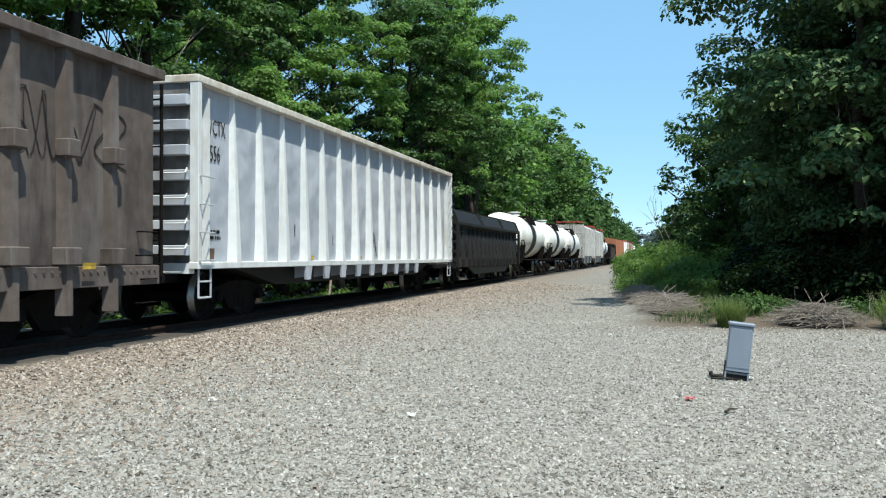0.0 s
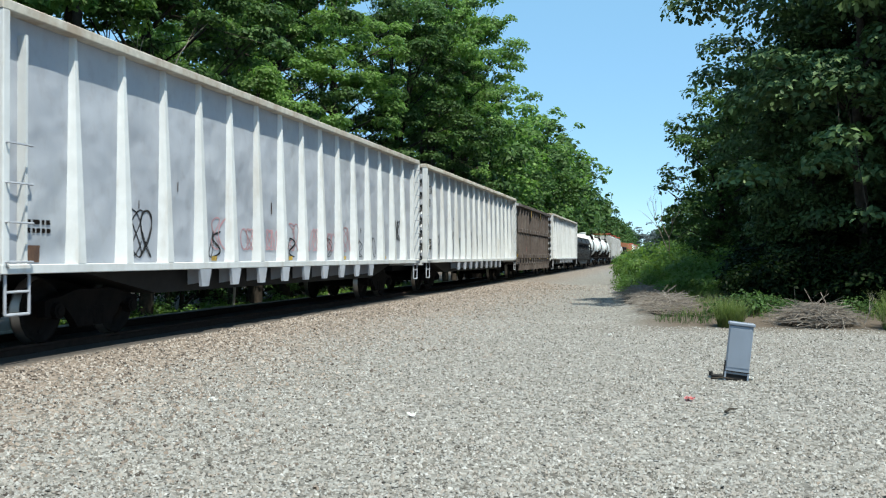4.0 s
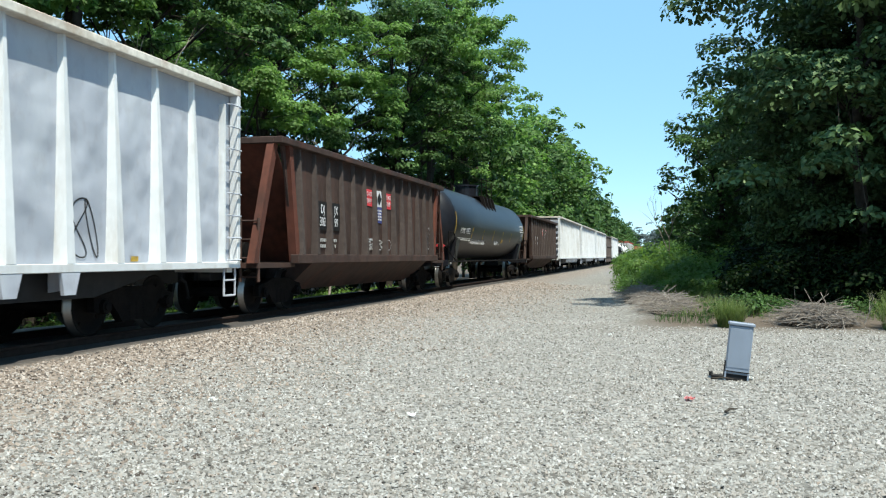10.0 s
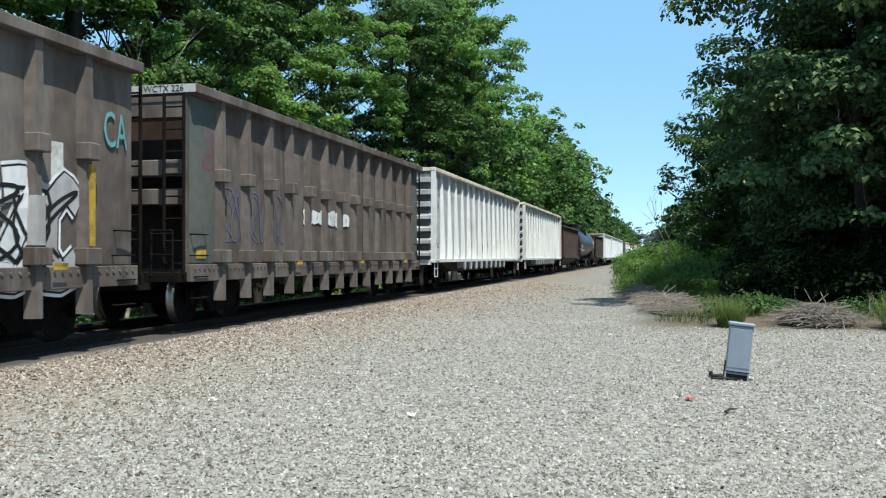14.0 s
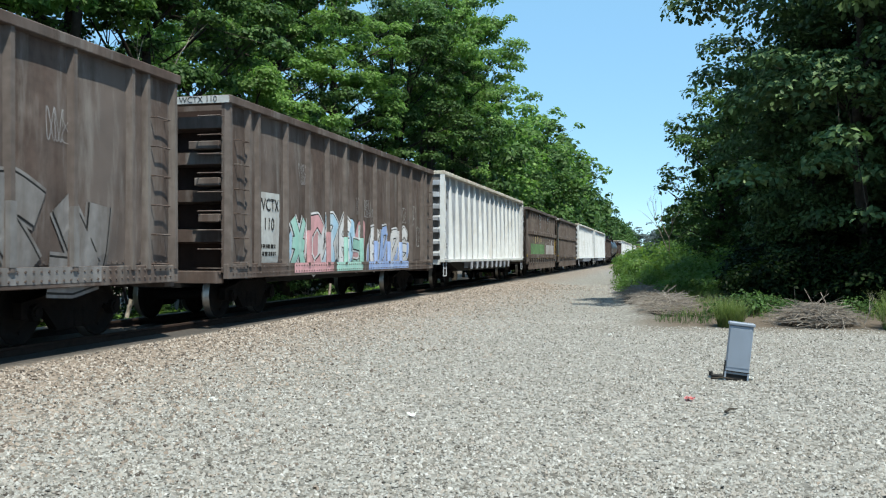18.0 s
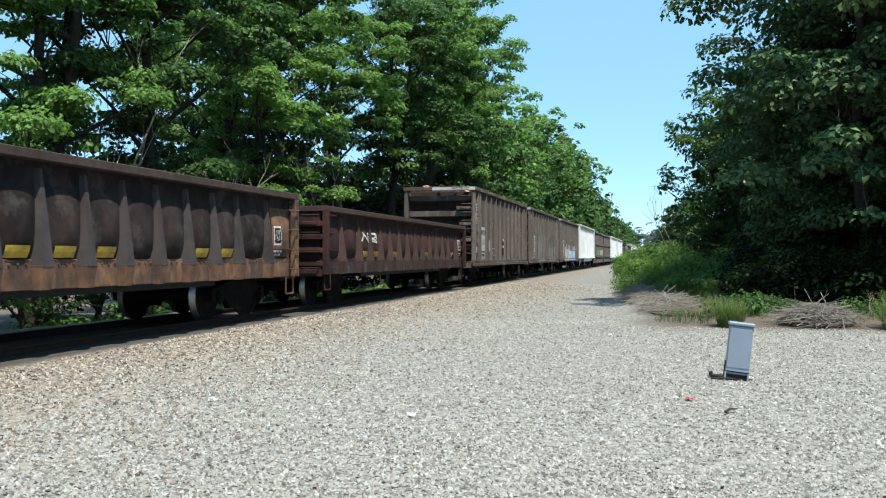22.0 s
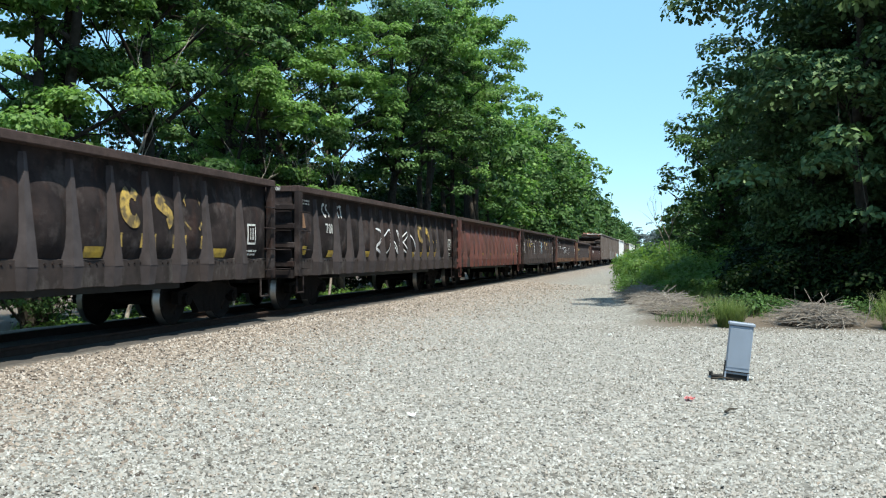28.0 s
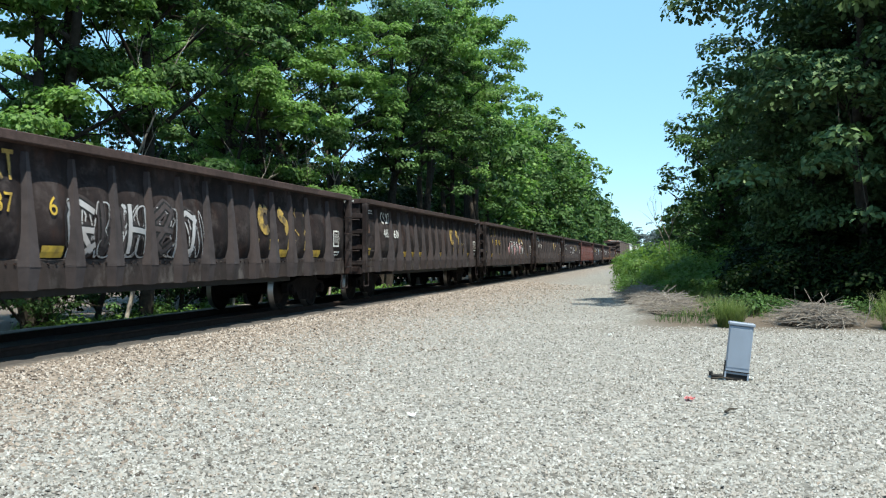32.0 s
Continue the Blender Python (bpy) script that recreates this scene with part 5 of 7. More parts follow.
    scrawl(browns[2], M_SPRAY_TEAL, x, 1.6, 2.5, 1.5, 2.5, 3, 24, 0.04)
    words(browns[2], "CA", 0.75, M_SPRAY_TEAL, x + 0.01, 6.95, 3.05, 0.6)
    bm = bmesh.new()
    box(bm, 1.4, 1.558, 6.2, 6.296, 1.36, 2.5)
    part("yellow_slash", bm, M_YELLOW, browns[2])
    patch(browns[2], "notice", M_STENCIL, x, 5.5, 5.75, 2.1, 2.75)
    scrawl(browns[2], M_BLACK, x + 0.02, 1.9, 6.0, 0.95, 2.1, 7, 28, 0.03)
    stake_paint(browns[2], M_SPRAY_GREEN, -5.5, 0.9, 2.1, 1.36, False)
    stake_paint(browns[2], M_SPRAY_GREY, 1.9, 5.9, 2.1, 1.36, False)
    for y in (-2.25, 1.95):
        patch(browns[2], "blue_stripe", M_SPRAY_BLUE, 1.545, y - 0.06, y + 0.06, 2.9, 3.9)

    # riveted brown cars
    x = 1.475
    for c, number in zip(flats, ("110", "102", "121")):
        y = -6.05 if number == "121" else -6.3
        patch(c, "sign_panel", M_SIGN, x, y, y + 1.05, 1.09, 2.51, "dull white number panel")
        words(c, "WCTX", 0.36, M_BLACK, x + 0.005, y + 0.52, 2.25, 0.85)
        words(c, number, 0.36, M_BLACK, x + 0.005, y + 0.52, 1.86, 0.9)
        bars(c, M_BLACK, x + 0.005, y + 0.1, y + 0.9, 1.2, 1.5, 2, int(number))
        bm = bmesh.new()
        box(bm, -0.3, 1.58, -7.607, -7.602, 4.045, 4.18)
        part("name_board", bm, M_SIGN, c, "white painted number strip")
        words(c, "WCTX " + number, 0.16, M_BLACK, 0.95, -7.612, 4.11, 1.0, (0, 0, -math.pi / 2))
        r = random.Random(int(number))
        for k in range(7):
            yy, zz = r.uniform(-4.6, 5.6), r.uniform(2.0, 3.0)
            scrawl(c, M_SPRAY_GREY, x, yy, yy + 0.5, zz, zz + 0.45, 3, int(number) + k, 0.005)
    bubbles(flats[0], [M_SPRAY_BLUE, M_SPRAY_PINK, M_SPRAY_WHITE, M_SPRAY_GREY], M_BLACK, x, -4.7, 0.3, 0.95, 2.05, 6, 31, 0.03, 0.6)
    sprayed_letters(flats[0], [M_SPRAY_MINT, M_SPRAY_PINK, M_SPRAY_BLUE, M_SPRAY_WHITE], M_SPRAY_WHITE, x + 0.012, -4.7, 0.2, 0.98, 2.1, 5, 38, 0.12)
    bubbles(flats[0], [M_SPRAY_PERI], M_SPRAY_WHITE, x, 0.7, 4.5, 0.95, 1.75, 4, 32, 0.06, 0.6)
    sprayed_letters(flats[0], [M_SPRAY_WHITE, M_SPRAY_PERI, M_SPRAY_WHITE], M_SPRAY_WHITE, x + 0.012, 0.7, 4.5, 1.0, 1.95, 4, 39, 0.14)
    stake_paint(flats[0], M_SPRAY_PINK, -4.6, -2.0, 1.9)
    stake_paint(flats[0], M_SPRAY_MINT, -2.0, 0.2, 1.8)
    stake_paint(flats[0], M_SPRAY_PERI, 0.5, 4.6, 1.75)
    sprayed_letters(flats[1], [M_DULLSILVER], M_DULLSILVER, x, -3.95, -0.3, 1.0, 2.3, 3, 33, 0.24)
    sprayed_letters(flats[1], [M_DULLSILVER], M_DULLSILVER, x, 1.7, 5.7, 1.0, 2.05, 3, 34, 0.24)
    stake_paint(flats[1], M_DULLSILVER, -3.9, -0.3, 2.15)
    stake_paint(flats[1], M_DULLSILVER, 1.7, 5.6, 2.0)
    words(flats[1], "BTM", 0.38, M_BLACK, x + 0.02, -3.4, 1.4, 0.8)
    bm = bmesh.new()
    ribbon(bm, [(5.9, 1.55), (5.6, 1.55), (5.6, 2.15), (5.9, 2.15), (5.9, 1.55)], 0.014, x)
    lie_on(part("notice_frame", bm, M_SPRAY_WHITE, flats[0]), flats[0])
    patch(flats[2], "white_patch", M_SPRAY_GREY, x, -4.3, -3.85, 1.45, 1.95)
    patch(flats[2], "dark_patch", M_TRUCK, x, -0.6, 0.05, 1.3, 2.08)
    patch(flats[2], "white_mark", M_SPRAY_WHITE, x + 0.005, -0.6, 0.05, 1.98, 2.09)
    patch(flats[2], "white_mark", M_SPRAY_WHITE, x + 0.005, -0.6, 0.05, 1.64, 1.75)
    bm = bmesh.new()
    ribbon(bm, [(4.35, 1.3), (4.05, 1.3), (4.05, 1.9), (4.35, 1.9), (4.35, 1.3)], 0.018, x)
    lie_on(part("notice_frame", bm, M_SPRAY_WHITE, flats[2]), flats[2])
    scrawl(flats[2], M_SPRAY_WHITE, x, -7.3, -6.85, 2.6, 3.5, 4, 36, 0.013)
    scrawl(flats[2], M_SPRAY_GREY, x, -3.8, -2.2, 1.25, 1.6, 5, 37, 0.018)
    scrawl(flats[2], M_SPRAY_WHITE, x, -7.3, -6.5, 1.4, 1.62, 4, 41, 0.012)

    # oxide hoppers
    x = 1.41
    for c, number in zip(hoppers, ("30268", "30299")):
        for y0, y1 in ((-1.38, -0.78), (0.42, 1.02)):
            patch(c, "red_notice", M_RED, x, y0, y1, 2.6, 3.06, "red warning sign with white letters")
            words(c, "DO NOT\nTAMP", 0.19, M_SPRAY_WHITE, x + 0.005, (y0 + y1) / 2, 2.83, 0.78)
        patch(c, "emblem_board", M_SPRAY_WHITE, x, -0.46, 0.1, 2.62, 3.08)
        bm = bmesh.new()
        vs = [bm.verts.new(p) for p in ((x + 0.06, -0.18, 2.66), (x + 0.06, 0.01, 2.85), (x + 0.06, -0.18, 3.04), (x + 0.06, -0.37, 2.85))]
        bm.faces.new(vs)
        part("emblem", bm, M_BLACK, c)
        patch(c, "emblem_board", M_NAVY, x, -0.46, 0.1, 2.16, 2.615)
        bars(c, M_SPRAY_WHITE, x + 0.005, -0.42, 0.06, 2.22, 2.56, 4, 5)
        for k in range(2):
            patch(c, "number_board", M_BLACK, x + 0.012, -4.98 + k * 0.9, -4.28 + k * 0.9, 1.84, 2.52)
        words(c, "DJ\n" + number[:3], 0.3, M_SPRAY_WHITE, x + 0.022, -4.63, 2.18, 0.85)
        words(c, "JX\n" + number[3:], 0.3, M_SPRAY_WHITE, x + 0.022, -3.73, 2.18, 0.85)
        bars(c, M_STENCIL, x, -5.0, -3.6, 1.4, 1.68, 2, 6)
        scrawl(c, M_STENCIL, x, -1.4, 1.0, 1.4, 1.7, 5, int(number), 0.01)
        for y in (-0.55, 2.95):
            patch(c, "reflector", M_YELLOW, x, y, y + 0.12, 1.3, 1.75)
        patch(c, "notice_frame", M_SPRAY_GREY, x, 5.35, 5.62, 1.45, 2.2)
        patch(c, "notice", M_DULLOXIDE, x + 0.003, 5.38, 5.59, 1.5, 2.15)

    # black tank car: writing follows the shell
    def on_shell(z):
        dz = z - 2.62
        return math.sqrt(1.5 ** 2 - dz ** 2) + 0.006, (0, math.asin(-dz / 1.5), 0)
    for text, size, y, z, wide in (("HOMX  199033", 0.34, -6.8, 2.25, 0.85), ("NON ODORIZED", 0.17, 7.95, 2.86, 0.95)):
        px, rot = on_shell(z)
        words(tank, text, size, M_SPRAY_WHITE, px, y, z, wide, rot)
    px, rot = on_shell(2.64)
    bm = bmesh.new()
    box(bm, 0, 0.003, -0.62, 0.62, -0.09, 0.09)
    plate = part("notice", bm, M_SPRAY_WHITE, tank)
    plate.location, plate.rotation_euler = (px, 8.05, 2.64), rot
    words(tank, "LIQUEFIED PETROLEUM GAS", 0.125, M_BLACK, px + 0.005, 8.05, 2.64, 0.72, rot)
    px, rot = on_shell(2.28)
    bm = bmesh.new()
    box(bm, 0, 0.003, -0.42, 0.42, -0.2, 0.2)
    plate = part("notice", bm, M_SPRAY_GREY, tank)
    plate.location, plate.rotation_euler = (px - 0.004, 8.2, 2.28), rot
    bars(tank, M_BLACK, px + 0.008, 7.82, 8.58, 2.1, 2.46, 5, 8)
    for y in (-5.35, -2.9, -0.4, 2.1, 4.6):       # short yellow reflectors along the shell
        px, rot = on_shell(2.2)
        bm = bmesh.new()
        box(bm, 0, 0.004, -0.05, 0.05, -0.26, 0.26)
        plate = part("reflector", bm, M_YELLOW, tank)
        plate.location, plate.rotation_euler = (px - 0.012, y, 2.2), rot
    for y0, y1, k in ((-5.6, -4.2, 91), (-4.0, -1.9, 92), (0.2, 1.5, 93)):
        scrawl(tank, M_SPRAY_WHITE, on_shell(1.9)[0] + 0.012, y0, y1, 1.78, 2.12, 6, k, 0.016)
    px, rot = on_shell(1.95)
    bars(tank, M_STENCIL, px + 0.012, -7.9, -5.4, 1.86, 2.0, 2, 9)
    scrawl(tank, M_STENCIL, on_shell(1.85)[0] + 0.012, -5.2, -2.2, 1.75, 2.05, 7, 10, 0.012)
    for y in (-8.7, 8.7):
        bm = bmesh.new()
        for k in range(9):
            a = -0.35 + k * 0.065
            vs = [bm.verts.new((1.506 * math.cos(b), y + q, 2.62 + 1.506 * math.sin(b))) for b, q in ((a, -0.05), (a + 0.065, -0.05), (a + 0.065, 0.05), (a, 0.05))]
            bm.faces.new(vs)
        part("reflector", bm, M_YELLOW, tank)
    px, rot = on_shell(1.95)
    bm = bmesh.new()
    box(bm, 0, 0.003, -0.2, 0.2, -0.09, 0.09)
    plate = part("reflector", bm, M_YELLOW, tank)
    plate.location, plate.rotation_euler = (px, 2.3, 1.95), rot
    bm = bmesh.new()
    prism(bm, [(1.2, 1.42), (1.38, 1.62), (1.2, 1.82), (1.02, 1.62)], "y", -10.13, -10.11)
    part("placard", bm, M_RED, tank, "red diamond placard")

    # gondolas
    dress_gondola(gons[0], 61, "707978", mark=None)
    scrawl(gons[0], M_SPRAY_WHITE, 1.39, -3.2, 2.0, 1.35, 1.95, 11, 62, 0.016)
    dress_gondola(gons[1], 63, "484257", ink=M_YELLOW)
    scrawl(gons[1], M_SPRAY_WHITE, 1.39, -7.5, -6.6, 1.45, 2.15, 6, 64, 0.018)
    for k in range(4):
        y = -4.0 + k * 1.25
        bm = bmesh.new()
        ribbon(bm, [(y + 0.55 + 0.6 * math.cos(a) * (1 if k < 3 else 0.6), 1.55 + 0.75 * math.sin(a)) for a in [-1.2 + i * 0.3 for i in range(18)]], 0.022, 1.39)
        lie_on(part("graffiti", bm, M_SPRAY_WHITE, gons[1]), gons[1])
    scrawl(gons[1], M_SPRAY_BLUE, 1.39, 0.7, 1.3, 1.3, 2.1, 2, 66, 0.025)
    dress_gondola(gons[2], 67, "708")
    scrawl(gons[2], M_SPRAY_WHITE, 1.39, -2.0, 2.0, 1.3, 2.0, 6, 68, 0.02)
    dress_gondola(gons[3], 69, "489736")
    dress_gondola(gons[4], 71, "483904", ink=M_YELLOW)
    bubbles(gons[4], [M_SPRAY_PINK, M_SPRAY_GREY], M_GONDOLA, 1.388, -1.2, 3.6, 0.95, 1.75, 6, 72, 0.03)
    sprayed_letters(gons[4], [M_SPRAY_PINK, M_SPRAY_GREY], M_SPRAY_PINK, 1.396, -1.2, 3.6, 1.2, 1.8, 6, 82, 0.12)
    scrawl(gons[4], M_SPRAY_WHITE, 1.392, -0.4, 3.6, 1.55, 2.0, 6, 73, 0.012)
    dress_gondola(gons[5], 74, "485684")
    dress_gondola(gons[6], 75, "48376", ink=M_YELLOW)
    scrawl(gons[6], M_SPRAY_GREY, 1.39, -3.4, 0.4, 1.2, 2.0, 12, 76, 0.012)
    sprayed_letters(gons[6], [M_SPRAY_GREY, M_STAKE], M_STAKE, 1.388, -3.5, 0.0, 1.25, 2.0, 5, 83, 0.06)
    for c in gons[1:]:
        patch(c, "yellow_patch", M_ORANGE, 1.388, -7.55, -7.25, 1.85, 2.2)
        patch(c, "yellow_patch", M_YELLOW, 1.388, -7.62, -7.2, 1.25, 1.45)
    dress_gondola(low, 77, "", None, z1=2.42)
    scrawl(low, M_STENCIL, 1.39, -5.2, -3.8, 1.6, 1.85, 4, 78, 0.02)
    dress_gondola(orange, 79, "", None, z1=2.58)
    words(orange, "4819", 0.3, M_YELLOW, 1.39, -5.8, 1.85, 1.0)
    words(orange, "15", 0.3, M_YELLOW, 1.39, -4.68, 1.85, 1.0)
    scrawl(orange, M_SPRAY_GREEN, 1.39, -7.4, -6.7, 1.45, 1.9, 3, 80, 0.02)
    dress_gondola(red, 81, "", None)
    rust_panels(orange, 2.58)
    rust_panels(gons[0], 2.74)
    heap(flats[2])
    for c, u in CARS:
        for key in ("side", "sheet_top"):
            if key in c:
                del c[key]


def rust_panels(car, z1):
    """Sheets of bare orange rust at the ends of the side."""
    for y0, y1 in ((-7.7, -6.65), (6.65, 7.7)):
        patch(car, "rust_sheet", M_ORANGE, 1.383, max(-7.66, y0), min(7.66, y1), 1.2, z1 - 0.35)


def heap(car):
    """Load of mixed scrap that shows above the rim."""
    bm = bmesh.new()
    r = random.Random(4)
    for k in range(240):
        x, y = r.uniform(-1.25, 1.25), r.uniform(-7.3, 7.3)
        z = 4.02 + 0.22 * (1 - (x / 1.3) ** 2) + r.uniform(-0.06, 0.06)
        s = r.uniform(0.08, 0.3)
        p = Vector((x, y, z))
        vs = [bm.verts.new(p + Vector((r.uniform(-s, s), r.uniform(-s, s), r.uniform(-s, s) * 0.5))) for _ in range(4)]
        for q in ((0, 1, 2), (0, 2, 3), (0, 3, 1), (1, 3, 2)):
            bm.faces.new([vs[i] for i in q])
    part("scrap_load", bm, M_SCRAP, car, "heap of mixed reddish scrap")["kind"] = "stuff"


M_DULLSILVER = mat("dull_silver_spray", (0.155, 0.148, 0.148), 0.7, 0, 0.2, 5, (0.09, 0.075, 0.068), 2, 0.8, 5, 0)
M_SPRAY_MINT = mat("mint_spray", (0.25, 0.46, 0.40), 0.7, 0, 0.12, 5, (0.45, 0.55, 0.55), 2, 0.5, 3, 0)
M_SPRAY_PERI = mat("periwinkle_spray", (0.24, 0.34, 0.60), 0.7, 0, 0.12, 5, (0.42, 0.5, 0.68), 2, 0.6, 3, 0)
M_TAGGREEN = mat("dark_green_tag", (0.02, 0.055, 0.03), 0.7, 0, 0.15, 5, bump=0)
M_TAGBLUE = mat("faded_blue_tag", (0.085, 0.09, 0.14), 0.7, 0, 0.15, 5, bump=0)
M_PURPLE = mat("dull_purple_spray", (0.12, 0.035, 0.05), 0.7, 0, 0.15, 5, bump=0)
M_SCRAP = mat("mixed_scrap", (0.32, 0.2, 0.16), 0.8, 0, 0.5, 3, (0.5, 0.1, 0.08), 2, 0.7, 1, 0.2)
M_BOXCAR = mat("faded_boxcar_paint", (0.30, 0.12, 0.06), 0.75, 0, 0.15, 5, (0.2, 0.09, 0.06), 0.8, 0.6, 3, 0.1)
build_train()


# ---- the far head of the train ----
def covered_gondola():
    car = gondola(2.6, steel=M_BLACK, lip=M_BLACK, stake=M_BLACK, label="black gondola with peaked tarpaulin covers and fishbelly sides")
    for k in range(3):
        bm = bmesh.new()
        y0, y1 = -7.7 + k * 5.2, -2.75 + k * 5.2
        prism(bm, [(-1.52, 2.6), (-1.3, 3.05), (-0.5, 3.25), (0.5, 3.25), (1.3, 3.05), (1.52, 2.6)], "y", y0, y1)
        cover = part("cover", bm, M_BLACK, car, "black load cover")
        for y in (y0 + 0.05, y1 - 0.05):
            bm = bmesh.new()
            prism(bm, [(-1.56, 2.58), (-1.34, 3.1), (-0.5, 3.31), (0.5, 3.31), (1.34, 3.1), (1.56, 2.58)], "y", y - 0.07, y + 0.07)
            part("cover_rib", bm, M_BLACK, cover)
    for s in (-1, 1):
        bm = bmesh.new()
        prism(bm, [(-5.2, 0.8), (-3.8, 0.45), (3.8, 0.45), (5.2, 0.8)], "x", s * 1.36 - 0.04, s * 1.36 + 0.04)
        part("fishbelly", bm, M_BLACK, car)
    return car


def covered_hopper():
    car = thing("hopper_car", "grey-white covered hopper car with flat ribbed sides", "railway car", group="covered hoppers")
    hw, hl = 1.6, 7.2
    bm = bmesh.new()
    prism(bm, [(-hw + 0.1, 1.25), (hw - 0.1, 1.25), (hw - 0.1, 4.2), (hw - 0.5, 4.5), (-hw + 0.5, 4.5), (-hw + 0.1, 4.2)], "y", -hl + 0.9, hl - 0.9)
    part("body", bm, M_SIGN, car)
    rib = rib_mesh("stake", M_SIGN, 1.25, 4.18, 0.1, 0.1, 0.06, 0.06)
    for k in range(11):
        for s in (-1, 1):
            place("stake", rib, car, (s * (hw - 0.1), -6.2 + k * 1.24, 0), (0, 0, 0 if s > 0 else math.pi))
    bm = bmesh.new()
    box(bm, -0.35, 0.35, -hl, hl, 0.75, 1.2)
    part("underframe", bm, M_BLACK, car)
    for k in (-1, 0, 1):
        bm = bmesh.new()
        prism(bm, [(k * 4 - 1.7, 1.25), (k * 4 + 1.7, 1.25), (k * 4 + 0.4, 0.45), (k * 4 - 0.4, 0.45)], "x", -1.3, 1.3)
        part("hopper_chute", bm, M_SIGN, car)
    for s in (-1, 1):
        bm = bmesh.new()
        box(bm, -hw + 0.1, hw - 0.1, s * hl - 0.1, s * hl + 0.1, 1.0, 1.25)
        for x in (-1.4, -0.5, 0.5, 1.4):
            rod(bm, (x, s * (hl - 0.05), 1.2), (x, s * (hl - 0.05), 4.5), 0.05)
        for z in (2.0, 2.8, 3.6, 4.45):
            rod(bm, (-1.45, s * (hl - 0.05), z), (1.45, s * (hl - 0.05), z), 0.04)
        part("end_frame", bm, M_SIGN, car)
        bm = bmesh.new()
        for x in (-1.4, 0, 1.4):
            rod(bm, (x, s * (hl - 0.3), 4.5), (x, s * (hl - 0.3), 4.75), 0.03)
        rod(bm, (-1.4, s * (hl - 0.3), 4.75), (1.4, s * (hl - 0.3), 4.75), 0.05)
        part("roof_rail", bm, M_RED, car, "red end railing")
    running_gear(car, 2 * hl, 5.4)
    return car


def boxcar(paint, label):
    car = thing("boxcar", label, "railway car", group="boxcars")
    bm = bmesh.new()
    prism(bm, [(-1.5, 1.1), (1.5, 1.1), (1.5, 4.2), (0.0, 4.45), (-1.5, 4.2)], "y", -7.6, 7.6)
    part("body", bm, paint, car)
    rib = rib_mesh("stake", paint, 1.15, 4.15, 0.08, 0.08, 0.06, 0.06)
    for k in range(12):
        if k not in (5, 6):
            place("stake", rib, car, (1.5, -7.2 + k * 1.31, 0))
            place("stake", rib, car, (-1.5, -7.2 + k * 1.31, 0), (0, 0, math.pi))
    for s in (-1, 1):
        bm = bmesh.new()
        box(bm, s * 1.53 - 0.03, s * 1.53 + 0.03, -1.5, 1.5, 1.15, 4.1, 0.01)
        part("door", bm, paint, car)
    bm = bmesh.new()
    box(bm, -0.35, 0.35, -7.7, 7.7, 0.75, 1.1)
    part("underframe", bm, M_BLACK, car)
    running_gear(car, 15.4, 5.8)
    return car


def build_head():
    add_car(covered_gondola(), 42.2)
    wt = tank_car(1.35, 6.0, 2.45, 6.5, M_WHITETANK, False, M_BLACK, 4.6)
    for k, u in enumerate((57.6, 71.2, 84.8, 132.5)):
        add_car(wt if k == 0 else copy_thing(wt, pose(0, 0, 0)), u)
    ch = covered_hopper()
    for k, u in enumerate((101.0, 117.0, 214.0, 246.5)):
        add_car(ch if k == 0 else copy_thing(ch, pose(0, 0, 0)), u)
    add_car(gondola(3.2, steel=M_GONDOLA, label="tall dark gondola far up the train"), 150.0)
    bc = boxcar(M_BOXCAR, "faded orange-brown boxcar with ribbed sides")
    for k, u in enumerate((167.5, 183.5, 230.0)):
        add_car(bc if k == 0 else copy_thing(bc, pose(0, 0, 0)), u)
    wb = boxcar(M_WHITETANK, "clean white boxcar with ribbed sides")
    for k, u in enumerate((199.0, 263.0)):
        add_car(wb if k == 0 else copy_thing(wb, pose(0, 0, 0)), u)


build_head()


# ---- trees ----
def tube(verts, faces, pts, radii, seg=7):
    base = len(verts)
    for i, (p, r) in enumerate(zip(pts, radii)):
        d = (pts[min(i + 1, len(pts) - 1)] - pts[max(i - 1, 0)]).normalized()
        u = d.orthogonal().normalized()
        v = d.cross(u)
        for k in range(seg):
            a = k * math.tau / seg
            verts.append(p + r * (math.cos(a) * u + math.sin(a) * v))
    for i in range(len(pts) - 1):
        for k in range(seg):
            a, b = base + i * seg + k, base + i * seg + (k + 1) % seg
            faces.append((a, b, b + seg, a + seg))


